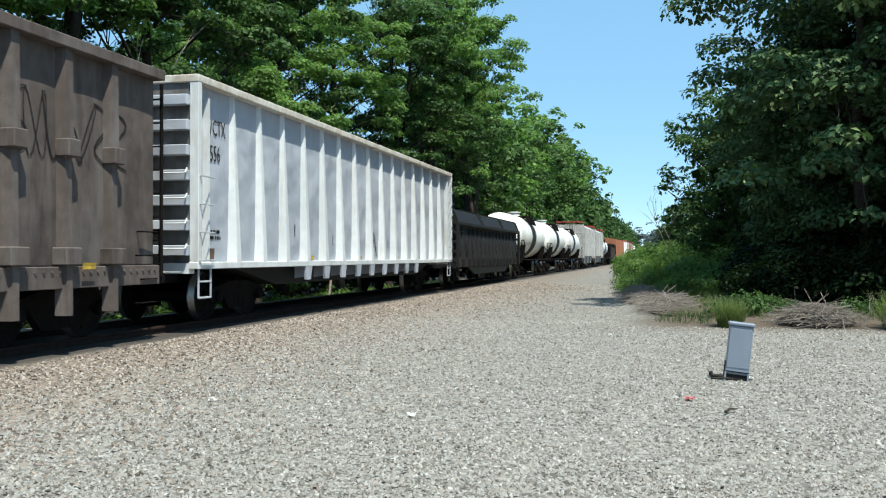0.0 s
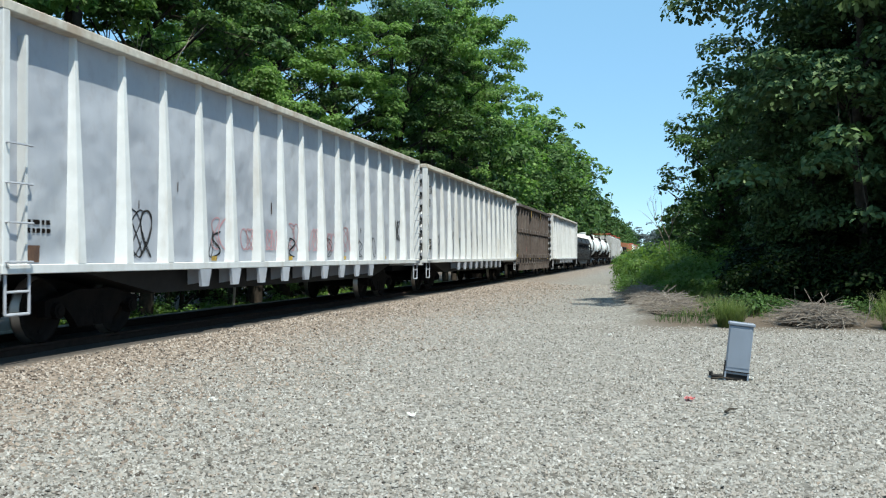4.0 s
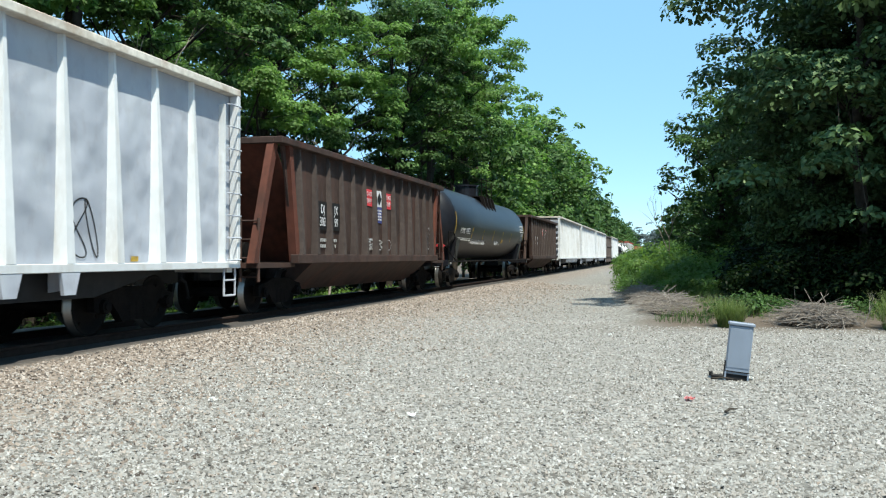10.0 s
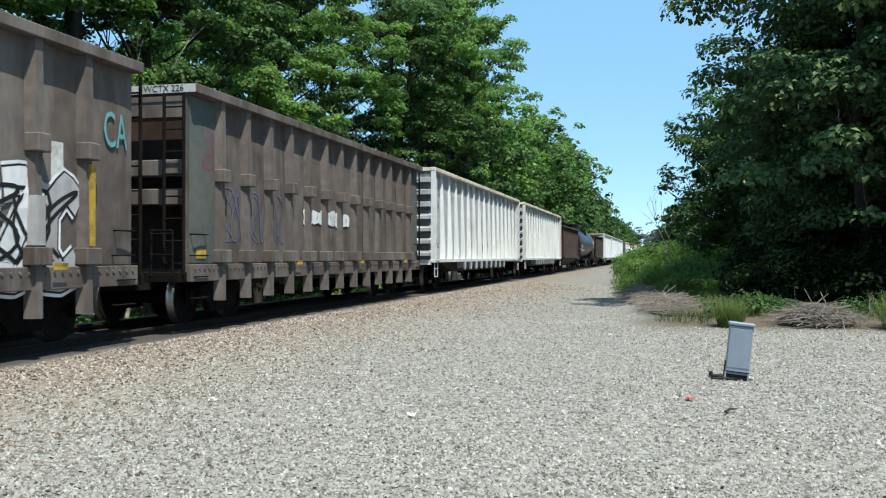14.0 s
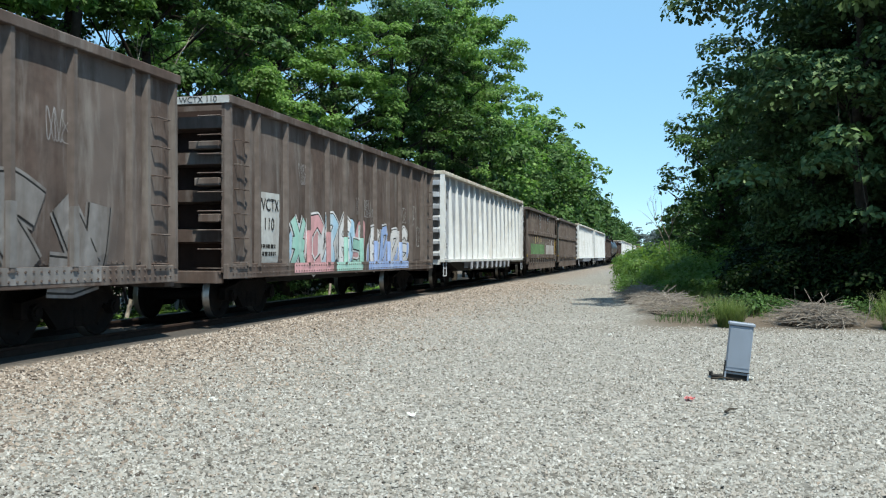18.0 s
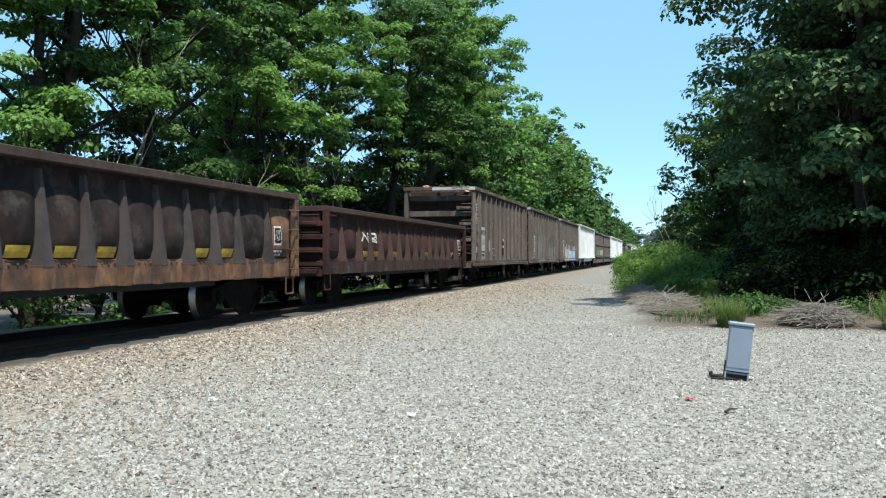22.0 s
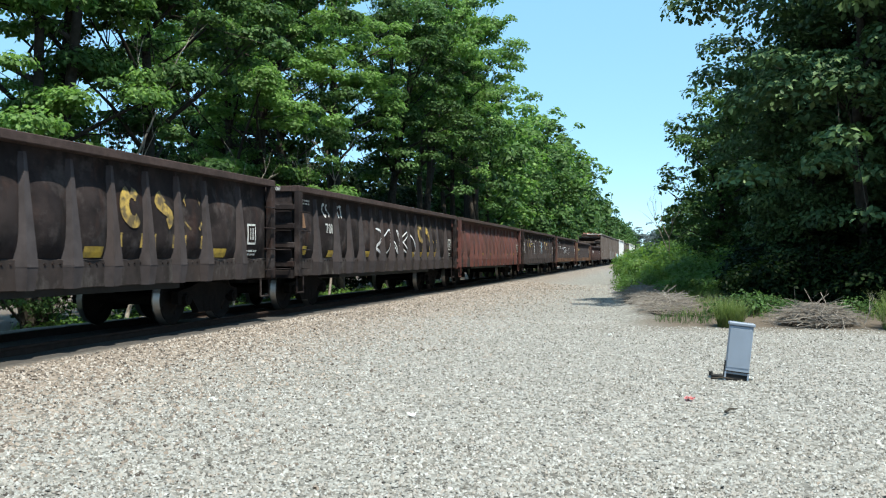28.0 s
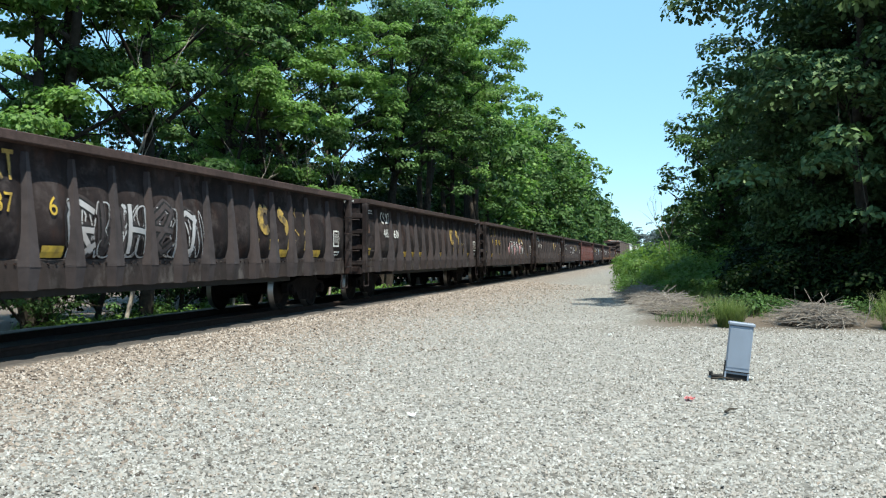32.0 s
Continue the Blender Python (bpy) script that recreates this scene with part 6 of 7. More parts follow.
def leaves_mesh(name, clumps, count, size, material, rng, droop=0.3, inner=0.45):
    """Many small folded leaves on and in the given clumps (x, y, z, radius, flatness)."""
    c = np.array(clumps)
    weight = c[:, 3] ** 2
    pick = rng.choice(len(c), count, p=weight / weight.sum())
    d = rng.normal(size=(count, 3))
    d /= np.linalg.norm(d, axis=1)[:, None]
    d[:, 2] = np.where(d[:, 2] < -0.35, -d[:, 2] * 0.6, d[:, 2])
    r = c[pick, 3] * (inner + (1.05 - inner) * rng.random(count) ** 0.6)
    pos = c[pick, :3] + d * r[:, None] * np.stack([np.ones(count), np.ones(count), c[pick, 4]], 1)
    nrm = d * 0.85 + np.array([0, 0, 0.6]) + rng.normal(scale=0.38, size=(count, 3))
    nrm /= np.linalg.norm(nrm, axis=1)[:, None]
    t = np.cross(nrm, rng.normal(size=(count, 3)))
    t /= np.linalg.norm(t, axis=1)[:, None]
    t[:, 2] -= droop * rng.random(count)
    b = np.cross(nrm, t)
    b /= np.linalg.norm(b, axis=1)[:, None]
    s = (size * (0.6 + 0.8 * rng.random(count)))[:, None]
    v = np.empty((count, 4, 3))
    v[:, 0] = pos - t * s * 0.5
    v[:, 1] = pos + b * s * 0.36 + nrm * s * 0.10
    v[:, 2] = pos + t * s * 0.55
    v[:, 3] = pos - b * s * 0.36 + nrm * s * 0.10
    i = np.arange(count)[:, None] * 4
    f = np.concatenate([i + np.array([0, 1, 2]), i + np.array([0, 2, 3])], 1).reshape(-1, 3)
    me = bpy.data.meshes.new(name)
    me.vertices.add(count * 4)
    me.vertices.foreach_set("co", v.reshape(-1))
    me.loops.add(count * 6)
    me.loops.foreach_set("vertex_index", f.reshape(-1).astype(np.int32))
    me.polygons.add(count * 2)
    me.polygons.foreach_set("loop_start", np.arange(0, count * 6, 3, dtype=np.int32))
    me.update(calc_edges=True)
    me.materials.append(material)
    return me


def tree(seed, height, spread, first, limbs, clump_r, leaves, size, leaf, label, stems=1, flat=0.75, group="", rise=(0.35, 1.0), full=0, inner=0.45, skirt=0.22, far_reach=1.1, sprays=5, depth=0.75, lowest=0.03):
    """Tapered stems with rising limbs and twigs that end in clumps of leaves; full adds clumps all over the crown's outside."""
    rng = np.random.default_rng(seed)
    tr = thing("tree", label, "tree", group=group)
    verts, faces, clumps = [], [], []
    for s in range(stems):
        a0 = rng.uniform(0, math.tau)
        foot = Vector((0.6 * math.cos(a0), 0.6 * math.sin(a0), 0)) * (stems > 1)
        tilt = Vector((math.cos(a0), math.sin(a0), 0)) * (rng.uniform(0.05, 0.13) if stems > 1 else 0.04)
        pts, rad = [], []
        h = height * rng.uniform(0.82, 0.98)
        wob = Vector((0, 0, 0))
        for k in range(8):
            q = k / 7
            wob += Vector((rng.normal() * 0.16, rng.normal() * 0.16, 0)) * (k > 0)
            pts.append(foot + tilt * h * q + wob + Vector((0, 0, h * q * 0.92 - (0.4 if k == 0 else 0))))
            rad.append((0.010 * height + 0.03) * (1 - q) ** 0.8 + 0.025)
        tube(verts, faces, pts, rad, 8)
        n = limbs // stems
        for k in range(n):
            q = first + (1 - first) * min(0.99, max(0.0, (k + rng.uniform(0, 1)) / n))
            i = min(6, int(q * 7))
            p = pts[i].lerp(pts[i + 1], q * 7 - i)
            a = rng.uniform(0, math.tau)
            top = (q - first) / (1 - first)
            reach = spread * (math.sin(math.pi * min(1.0, 0.2 + top * 0.75)) ** 0.6) * rng.uniform(0.3, far_reach)
            out = Vector((math.cos(a), math.sin(a), 0))
            e = p + out * reach + Vector((0, 0, reach * rng.uniform(*rise)))
            m = p.lerp(e, 0.5) + Vector((rng.normal() * 0.25, rng.normal() * 0.25, rng.normal() * 0.25))
            r = 0.4 * rad[i] + 0.02
            tube(verts, faces, [p, m, e], [r, r * 0.6, 0.015], 5)
            clumps.append((*e, clump_r * rng.uniform(0.6, 1.25), flat))
            for j in range(sprays):
                c = p.lerp(e, rng.uniform(0.35, 1.1)) + Vector(rng.normal(size=3)) * clump_r * 1.1
                clumps.append((*c, clump_r * rng.uniform(0.35, 0.85), flat))
                tube(verts, faces, [p.lerp(e, rng.uniform(0.3, 0.8)), c], [0.022, 0.008], 3)
    for k in range(full):
        d = rng.normal(size=3)
        d /= np.linalg.norm(d)
        q = rng.uniform(depth, 1.04)
        z = height * (0.5 + 0.47 * d[2] * q)
        wide = spread * q * rng.uniform(0.85, 1.1) * (1.0 if z > height * skirt else 0.72)
        clumps.append((d[0] * wide, d[1] * wide, max(lowest * height, z), clump_r * rng.uniform(0.55, 1.15), flat))
    me = raw_mesh("trunk", verts, faces, M_BARK, True)
    place("trunk", me, tr)
    place("crown", leaves_mesh("crown", clumps, leaves, size, leaf, rng, inner=inner), tr)
    return tr


def bush(seed, r, h, leaves, size, leaf, label, category="bush"):
    rng = np.random.default_rng(seed)
    bu = thing("bush", label, category)
    verts, faces, clumps = [], [], []
    for k in range(16):
        a, q = rng.uniform(0, math.tau), r * rng.random() ** 0.6
        e = Vector((q * math.cos(a), q * math.sin(a), h * rng.uniform(0.35, 1.0) * (1 - 0.5 * (q / r) ** 2)))
        tube(verts, faces, [Vector((q * 0.4 * math.cos(a), q * 0.4 * math.sin(a), -0.2)), e * 0.6, e], [0.03, 0.02, 0.008], 4)
        clumps.append((e.x, e.y, e.z * 0.8, r * rng.uniform(0.28, 0.5), 0.7))
        clumps.append((e.x * 0.9, e.y * 0.9, e.z * 0.35, r * 0.4, 0.6))
    place("stem", raw_mesh("stem", verts, faces, M_BARK), bu)
    place("crown", leaves_mesh("crown", clumps, leaves, size, leaf, rng), bu)
    return bu


def spread_copies(first, spots, rng):
    """Puts a thing at the first spot (x, y, scale) and copies at the others, each turned its own way."""
    for k, (x, y, s) in enumerate(spots):
        ob = first if k == 0 else copy_thing(first, pose(0, 0, 0))
        ob.location = (x, y, ground_z(x, y) - 0.05)
        ob.rotation_euler = (0, 0, rng.uniform(0, math.tau))
        ob.scale = (s, s, s * rng.uniform(0.93, 1.07))


def build_trees():
    rng = np.random.default_rng(5)
    left = "tall lineside locust tree with airy light-green crown"
    fine = [tree(11, 20, 4.6, 0.20, 33, 1.0, 52000, 0.15, L_LOCUST, left, 3, 0.55, "lineside trees", inner=0.35, sprays=4),
            tree(15, 20, 4.8, 0.30, 26, 1.05, 44000, 0.16, L_MID, "broad lineside tree with dark green crown and bare trunk", 1, 0.55, "lineside trees", inner=0.35, sprays=4)]
    near = [tree(43, 22, 5.0, 0.46, 28, 1.1, 31000, 0.185, L_LOCUST, left, 3, 0.6, "lineside trees", sprays=4, far_reach=0.85),
            tree(17, 19, 4.8, 0.42, 26, 1.1, 30000, 0.185, L_MID, "broad lineside tree with dark green crown", 2, 0.6, "lineside trees", sprays=4, far_reach=0.9)]
    far = [tree(13, 18, 4.6, 0.10, 16, 1.3, 4800, 0.48, L_MID, "broad leafy lineside tree with dark green crown", group="far lineside trees", full=60, sprays=4, far_reach=0.85),
           tree(14, 21, 4.8, 0.14, 18, 1.3, 4800, 0.48, L_LOCUST, "tall lineside tree with light green crown", group="far lineside trees", full=40, sprays=4, far_reach=0.85),
           tree(19, 18, 4.6, 0.1, 12, 1.6, 2000, 0.8, L_MID, "distant leafy lineside tree", group="far lineside trees", full=46)]
    spread_copies(fine[0], [(-17.6, 22.2, 0.95), (-19.5, 16.5, 0.85), (-16.4, 33.4, 0.9)], rng)
    spread_copies(fine[1], [(-16.2, 26.0, 1.0), (-17.0, 39.0, 1.0)], rng)
    spread_copies(near[0], [(-16.4, 45.0, 0.95), (-15.8, 56.0, 0.95), (-13.2, 69.0, 1.15)], rng)
    spread_copies(near[1], [(-16.2, 50.5, 1.0), (-22.0, 43.0, 1.0), (-14.4, 62.0, 1.0)], rng)
    spots = [[], [], []]
    y, k = 75.0, 0
    while y < 440:
        s = 1.0 if y < 84 else 0.85 if y < 106 else rng.uniform(1.08, 1.2) if y < 155 else rng.uniform(0.78, 0.9)
        spots[k % 2 if y < 130 else 2].append((-16.4 + rng.uniform(-1.0, 1.4), y + rng.uniform(-1.5, 1.5), s))
        if k % 2 and y < 150:
            spots[(k // 2) % 2].append((-23 + rng.uniform(-2, 2), y + rng.uniform(-2, 2), rng.uniform(0.75, 0.9)))
        k += 1
        y += 6.0 if y < 130 else 9.0
    for t, s in zip(far, spots):
        spread_copies(t, s, rng)
    u = tree(16, 8.5, 2.8, 0.05, 22, 0.75, 9000, 0.15, L_MID, "young understorey tree in leaf behind the track", 2, group="understorey trees")
    spread_copies(u, [(-16.2 - rng.uniform(0, 2.2), 12 + k * 4.6, rng.uniform(0.55, 0.85)) for k in range(7)], rng)
    deep = tree(26, 8.5, 4.2, 0.03, 24, 1.1, 5000, 0.34, L_SHADE, "dense thicket behind the lineside trees, darkened as shade", group="back wood", full=70)
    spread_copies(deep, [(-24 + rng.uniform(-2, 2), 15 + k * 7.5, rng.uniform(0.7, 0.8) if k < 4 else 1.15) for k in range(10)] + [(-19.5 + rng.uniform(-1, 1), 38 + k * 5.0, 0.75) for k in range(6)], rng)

    m = "dense dark-green maple with drooping leaf clusters"
    big = [tree(k, h, 4.7, 0.32, 18, 1.05, 48000, 0.17, L_MAPLE, m, group="maples", flat=0.55, rise=(0.0, 0.4), full=100, inner=0.6, skirt=0.42, far_reach=0.7, depth=0.62, lowest=0.14) for k, h in ((21, 15), (22, 16))]
    spread_copies(big[0], [(6.0, 29.2, 1.08), (4.7, 32.2, 0.66)], rng)
    spread_copies(big[1], [(9.2, 25.4, 1.0), (7.2, 34.5, 1.05)], rng)
    # back maples wear the leaf colour that has wood shade put into it
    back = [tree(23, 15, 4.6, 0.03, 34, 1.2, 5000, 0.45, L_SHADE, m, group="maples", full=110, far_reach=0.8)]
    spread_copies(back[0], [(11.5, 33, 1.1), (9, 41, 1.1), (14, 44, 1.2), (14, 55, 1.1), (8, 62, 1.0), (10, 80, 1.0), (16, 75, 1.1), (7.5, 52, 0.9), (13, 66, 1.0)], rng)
    mid = tree(24, 12, 3.0, 0.10, 34, 0.75, 12000, 0.22, L_MID, "rounded lineside tree with mid-green crown", group="maples", full=90)
    spread_copies(mid, [(2.7, 46.5, 0.86), (4.6, 58.0, 0.9), (5.0, 75, 0.8)], rng)
    hid = tree(27, 12, 3.0, 0.10, 24, 0.9, 2500, 0.5, L_MID, "small rounded tree far along the line", group="maples", full=50)
    spread_copies(hid, [(2.6, 112, 0.7), (4.0, 128, 0.75), (1.5, 165, 0.7), (3.5, 200, 0.8)], rng)
    shade = bush(33, 2.3, 2.6, 3000, 0.2, L_SHADE, "leafy undergrowth beneath the maples, darkened as shade", "undergrowth")
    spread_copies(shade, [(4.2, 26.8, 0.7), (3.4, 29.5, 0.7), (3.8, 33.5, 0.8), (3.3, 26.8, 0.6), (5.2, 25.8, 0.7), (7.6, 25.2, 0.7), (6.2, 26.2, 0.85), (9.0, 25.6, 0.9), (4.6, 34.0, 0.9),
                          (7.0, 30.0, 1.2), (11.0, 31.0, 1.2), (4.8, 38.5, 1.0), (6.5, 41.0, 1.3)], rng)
    b = bush(31, 2.2, 2.0, 6500, 0.13, L_BUSH, "bright green bramble bush at the edge of the yard")
    spread_copies(b, [(-1.2, 38.5, 0.46), (-0.35, 35.0, 0.5), (0.7, 31.8, 0.5), (1.6, 36.5, 0.75), (0.5, 41.0, 0.7), (2.6, 40.5, 0.9), (0.5, 44, 0.95), (-0.4, 49.5, 1.05), (-0.8, 57, 1.1), (-1.4, 65, 1.1), (-1.6, 74, 1.1), (0.6, 60, 1.2), (0.4, 68, 1.3), (-0.8, 84, 1.0), (2.6, 50, 1.1)], rng)
    b = bush(32, 1.6, 1.1, 2200, 0.15, L_BUSH, "leafy green undergrowth behind the track")
    spread_copies(b, [(-15.6 - rng.uniform(0, 1.6), 6 + k * 2.8, rng.uniform(0.6, 1.0)) for k in range(22)], rng)
    b = bush(34, 0.9, 0.5, 900, 0.09, L_MID, "low leafy weeds at the edge of the wood", "weeds")
    spread_copies(b, [(1.6 + 0.75 * k + rng.uniform(-0.3, 0.3), 23.0 + rng.uniform(-0.5, 1.6), rng.uniform(0.6, 1.1)) for k in range(5)], rng)
    # far hazy woods that close the line
    h = tree(25, 16, 6.0, 0.05, 24, 2.2, 2600, 1.0, L_FAR, "distant blue-green wood beyond the line", group="distant trees")
    spread_copies(h, [(-62 + k * 6.5 + rng.uniform(-3, 3), 480 + rng.uniform(-40, 90), rng.uniform(0.8, 1.35)) for k in range(18)], rng)


build_trees()


def dead_tree(name, label, base, height, seed, turn=0.0):
    """A bare pale stem with forked twigs."""
    r = random.Random(seed)
    verts, faces = [], []

    def grow(p, d, length, rad, depth):
        pts = [p]
        for k in range(3):
            d = (d + Vector((r.gauss(0, 0.12), r.gauss(0, 0.12), 0.05))).normalized()
            pts.append(pts[-1] + d * length / 3)
        tube(verts, faces, pts, [rad, rad * 0.85, rad * 0.7, rad * 0.5], 5)
        if depth:
            for k in range(2 + (depth > 1)):
                e = (d + Vector((r.uniform(-0.8, 0.8), r.uniform(-0.8, 0.8), r.uniform(0, 0.5)))).normalized()
                grow(pts[r.choice((2, 3))], e, length * r.uniform(0.45, 0.7), rad * 0.5, depth - 1)
    grow(Vector((0, 0, -0.2)), Vector((0.05, 0, 1)), height * 0.55, height * 0.0075 + 0.010, 3)
    ob = thing(name, label, "dead tree", base, turn)
    place("branch", raw_mesh("branch", verts, faces, M_DEADWOOD, True), ob)


dead_tree("dead_tree", "bare pale dead sapling among leaves", (-13.6, 35.6, -0.9), 7.6, 3)
dead_tree("dead_tree", "thin grey dead sapling before the locusts", (-14.8, 29.4, -0.9), 6.0, 15)
dead_tree("dead_tree", "slender leaning dead stem with forked branches", (-15.4, 23.6, -0.9), 9.0, 14)
dead_tree("dead_tree", "thin leaning dead stem beneath the trees", (0.4, 44.0, -0.1), 4.7, 5)
dead_tree("dead_branch", "crooked pale dead branch leaning in the brush", (4.1, 20.4, 0.0), 0.75, 23)


# ---- brush piles, grass and litter ----
def brush_pile(label, x, y, rx, ry, h, n, seed):
    r = random.Random(seed)
    pile = thing("brush_pile", label, "brush pile", (x, y, ground_z(x, y)))
    verts, faces = [], []
    w = 20
    for j in range(6):
        for i in range(w):
            a, q = i * math.tau / w, 1 - j / 5.5
            verts.append(Vector((rx * q * math.cos(a), ry * q * math.sin(a), h * 0.68 * (1 - q * q) - 0.08 + r.uniform(-0.07, 0.07))))
    for j in range(5):
        for i in range(w):
            faces.append((j * w + i, j * w + (i + 1) % w, (j + 1) * w + (i + 1) % w, (j + 1) * w + i))
    place("mound", raw_mesh("mound", verts, faces, M_LITTER, True), pile)
    verts, faces = [], []
    for k in range(n):
        a, q = r.uniform(0, math.tau), r.random() ** 0.5
        p = Vector((rx * q * math.cos(a), ry * q * math.sin(a), h * 0.7 * (1 - q * q) + r.uniform(0.0, 0.08)))
        d = Vector((r.gauss(0, 1), r.gauss(0, 0.5), r.gauss(0, 0.12))).normalized() * r.choice((0.12, 0.2, 0.3, 0.42, 0.6))
        b = Vector((r.gauss(0, 0.07), r.gauss(0, 0.07), r.uniform(0, 0.09)))
        s = r.uniform(0.004, 0.012)
        tube(verts, faces, [p - d, p + b, p + d], [s, s * 0.8, s * 0.4], 4)
    place("brushwood", raw_mesh("brushwood", verts, faces, M_DEADWOOD), pile)["kind"] = "stuff"


M_LITTER = mat("leaf_litter", (0.050, 0.039, 0.031), 0.95, 0, 0.5, 14, (0.03, 0.022, 0.017), 4, 0.6, 1, 0.8, 30)
brush_pile("heap of dry grey-brown twigs below the maples", 3.25, 20.9, 0.68, 0.6, 0.5, 800, 1)
brush_pile("low windrow of dry sticks at the edge of the gravel", 0.15, 25.4, 0.6, 2.8, 0.34, 900, 2)
brush_pile("scattered dead branches beside the brambles", -0.6, 32.0, 0.7, 4.2, 0.5, 600, 3)
brush_pile("low bank of dry litter under the trees", 7.4, 22.6, 1.8, 0.7, 0.22, 300, 4)


def grass(label, x, y, rx, ry, h, n, seed, blade=None):
    rng = np.random.default_rng(seed)
    verts, faces = [], []
    for k in range(n):
        a, q = rng.uniform(0, math.tau), rng.random() ** 0.5
        px, py = x + rx * q * math.cos(a), y + ry * q * math.sin(a)
        z = ground_z(px, py) - 0.02
        l, t, w = h * rng.uniform(0.4, 1.1), rng.uniform(0, math.tau), rng.uniform(0.003, 0.008)
        lean = rng.uniform(0.2, 0.9) * l
        dx, dy = math.cos(t), math.sin(t)
        i = len(verts)
        verts += [(px - dy * w, py + dx * w, z), (px + dy * w, py - dx * w, z), (px + dx * lean * 0.4 - dy * w * 0.8, py + dy * lean * 0.4 + dx * w * 0.8, z + l * 0.6),
                  (px + dx * lean * 0.4 + dy * w * 0.8, py + dy * lean * 0.4 - dx * w * 0.8, z + l * 0.6), (px + dx * lean, py + dy * lean, z + l)]
        faces += [(i, i + 1, i + 3, i + 2), (i + 2, i + 3, i + 4)]
    tagged(new("grass", raw_mesh("grass", verts, faces, blade or L_GRASS)), label, "grass", kind="stuff")


grass("tall bright grass tuft behind the equipment box", 1.42, 20.4, 0.26, 0.22, 0.66, 900, 1)
grass("thin weedy grass along the gravel edge", 0.6, 21.8, 0.8, 1.1, 0.2, 380, 2, L_MID)
grass("rank green grass beside the brush heap", 5.2, 20.4, 0.75, 0.5, 0.85, 2200, 3)
grass("sparse weeds at the foot of the trees", 3.0, 22.6, 3.0, 0.8, 0.28, 900, 4)
grass("low ragged weeds before the brambles", 1.4, 30.0, 1.3, 6.0, 0.32, 1600, 6)


def stones(name, label, tests, count, sizes, colours, seed):
    """Broken stones lying on the ground where tests(x, y) gives a density from 0 to 1; each is an uneven block."""
    rng = np.random.default_rng(seed)
    m = bpy.data.materials.new(name)
    m.use_nodes = True
    n, l = m.node_tree.nodes, m.node_tree.links
    geo, mix = n.new("ShaderNodeNewGeometry"), n.new("ShaderNodeValToRGB")
    for k, (p, c) in enumerate(colours):
        e = mix.color_ramp.elements[k] if k < 2 else mix.color_ramp.elements.new(p)
        e.position, e.color = p, (*c, 1)
    l.new(geo.outputs["Random Per Island"], mix.inputs[0])
    co, no, sc = n.new("ShaderNodeTexCoord"), n.new("ShaderNodeTexNoise"), n.new("ShaderNodeMix")
    no.inputs["Scale"].default_value = 60
    l.new(co.outputs["Object"], no.inputs["Vector"])
    sc.data_type, sc.blend_type = "RGBA", "MULTIPLY"
    sc.inputs["Factor"].default_value = 0.5
    l.new(mix.outputs[0], sc.inputs["A"])
    l.new(no.outputs["Fac"], sc.inputs["B"])
    l.new(sc.outputs["Result"], n["Principled BSDF"].inputs["Base Color"])
    n["Principled BSDF"].inputs["Roughness"].default_value = 0.9
    xs, ys = tests(rng, count)
    count = len(xs)
    zs = np.array([ground_z(x, y) for x, y in zip(xs, ys)])
    corner = np.array([(1, 0, -0.25), (0, 1, -0.35), (-1, 0, -0.25), (0, -1, -0.35), (0, 0, 0.9)], float)
    v = corner[None] * (1 + rng.uniform(-0.45, 0.35, (count, 5, 3))) + rng.uniform(-0.35, 0.35, (count, 5, 3)) * np.array([1, 1, 0.8])
    s = rng.uniform(sizes[0], sizes[1], count) * (1 + 0.006 * np.hypot(xs, ys) + 0.010 * np.clip(np.hypot(xs, ys) - 18, 0, 40))
    v *= (s[:, None] * np.stack([np.ones(count), rng.uniform(0.55, 0.95, count), rng.uniform(0.5, 1.05, count)], 1))[:, None, :] * 0.6
    ang = rng.uniform(-1, 1, (count, 3)) * np.array([0.48, 0.48, math.pi])
    for ax, (i, j) in enumerate(((1, 2), (0, 2), (0, 1))):
        c, d = np.cos(ang[:, ax])[:, None], np.sin(ang[:, ax])[:, None]
        a, b = v[:, :, i].copy(), v[:, :, j].copy()
        v[:, :, i], v[:, :, j] = a * c - b * d, a * d + b * c
    v += np.stack([xs, ys, zs + s * rng.uniform(0.02, 0.22, count)], 1)[:, None, :]
    tri = np.array([(0, 1, 4), (1, 2, 4), (2, 3, 4), (3, 0, 4)])
    f = (np.arange(count)[:, None, None] * 5 + tri[None]).reshape(-1)
    me = bpy.data.meshes.new(name)
    me.vertices.add(count * 5)
    me.vertices.foreach_set("co", v.reshape(-1))
    me.loops.add(count * 12)
    me.loops.foreach_set("vertex_index", f.astype(np.int32))
    me.polygons.add(count * 4)
    me.polygons.foreach_set("loop_start", np.arange(0, count * 12, 3, dtype=np.int32))
    me.update(calc_edges=True)
    me.materials.append(m)
    tagged(new(name, me), label, "gravel", kind="stuff")


def yard_spots(rng, count):
    d = np.where(rng.random(count) < 0.86, 4.6 + 17 * rng.random(count) ** 1.25, 20 + 30 * rng.random(count) ** 1.3)
    a = np.where(d < 21, rng.uniform(-0.29, 0.76, count), rng.uniform(-0.02, 0.30, count))
    x, y = -d * np.sin(a), d * np.cos(a)
    keep = (x > -6.4 + rng.normal(0, 0.35, count)) & ((y < 20.2 + rng.normal(0, 0.2, count)) | (x < -0.9 - 0.03 * (y - 20)))
    return x[keep], y[keep]


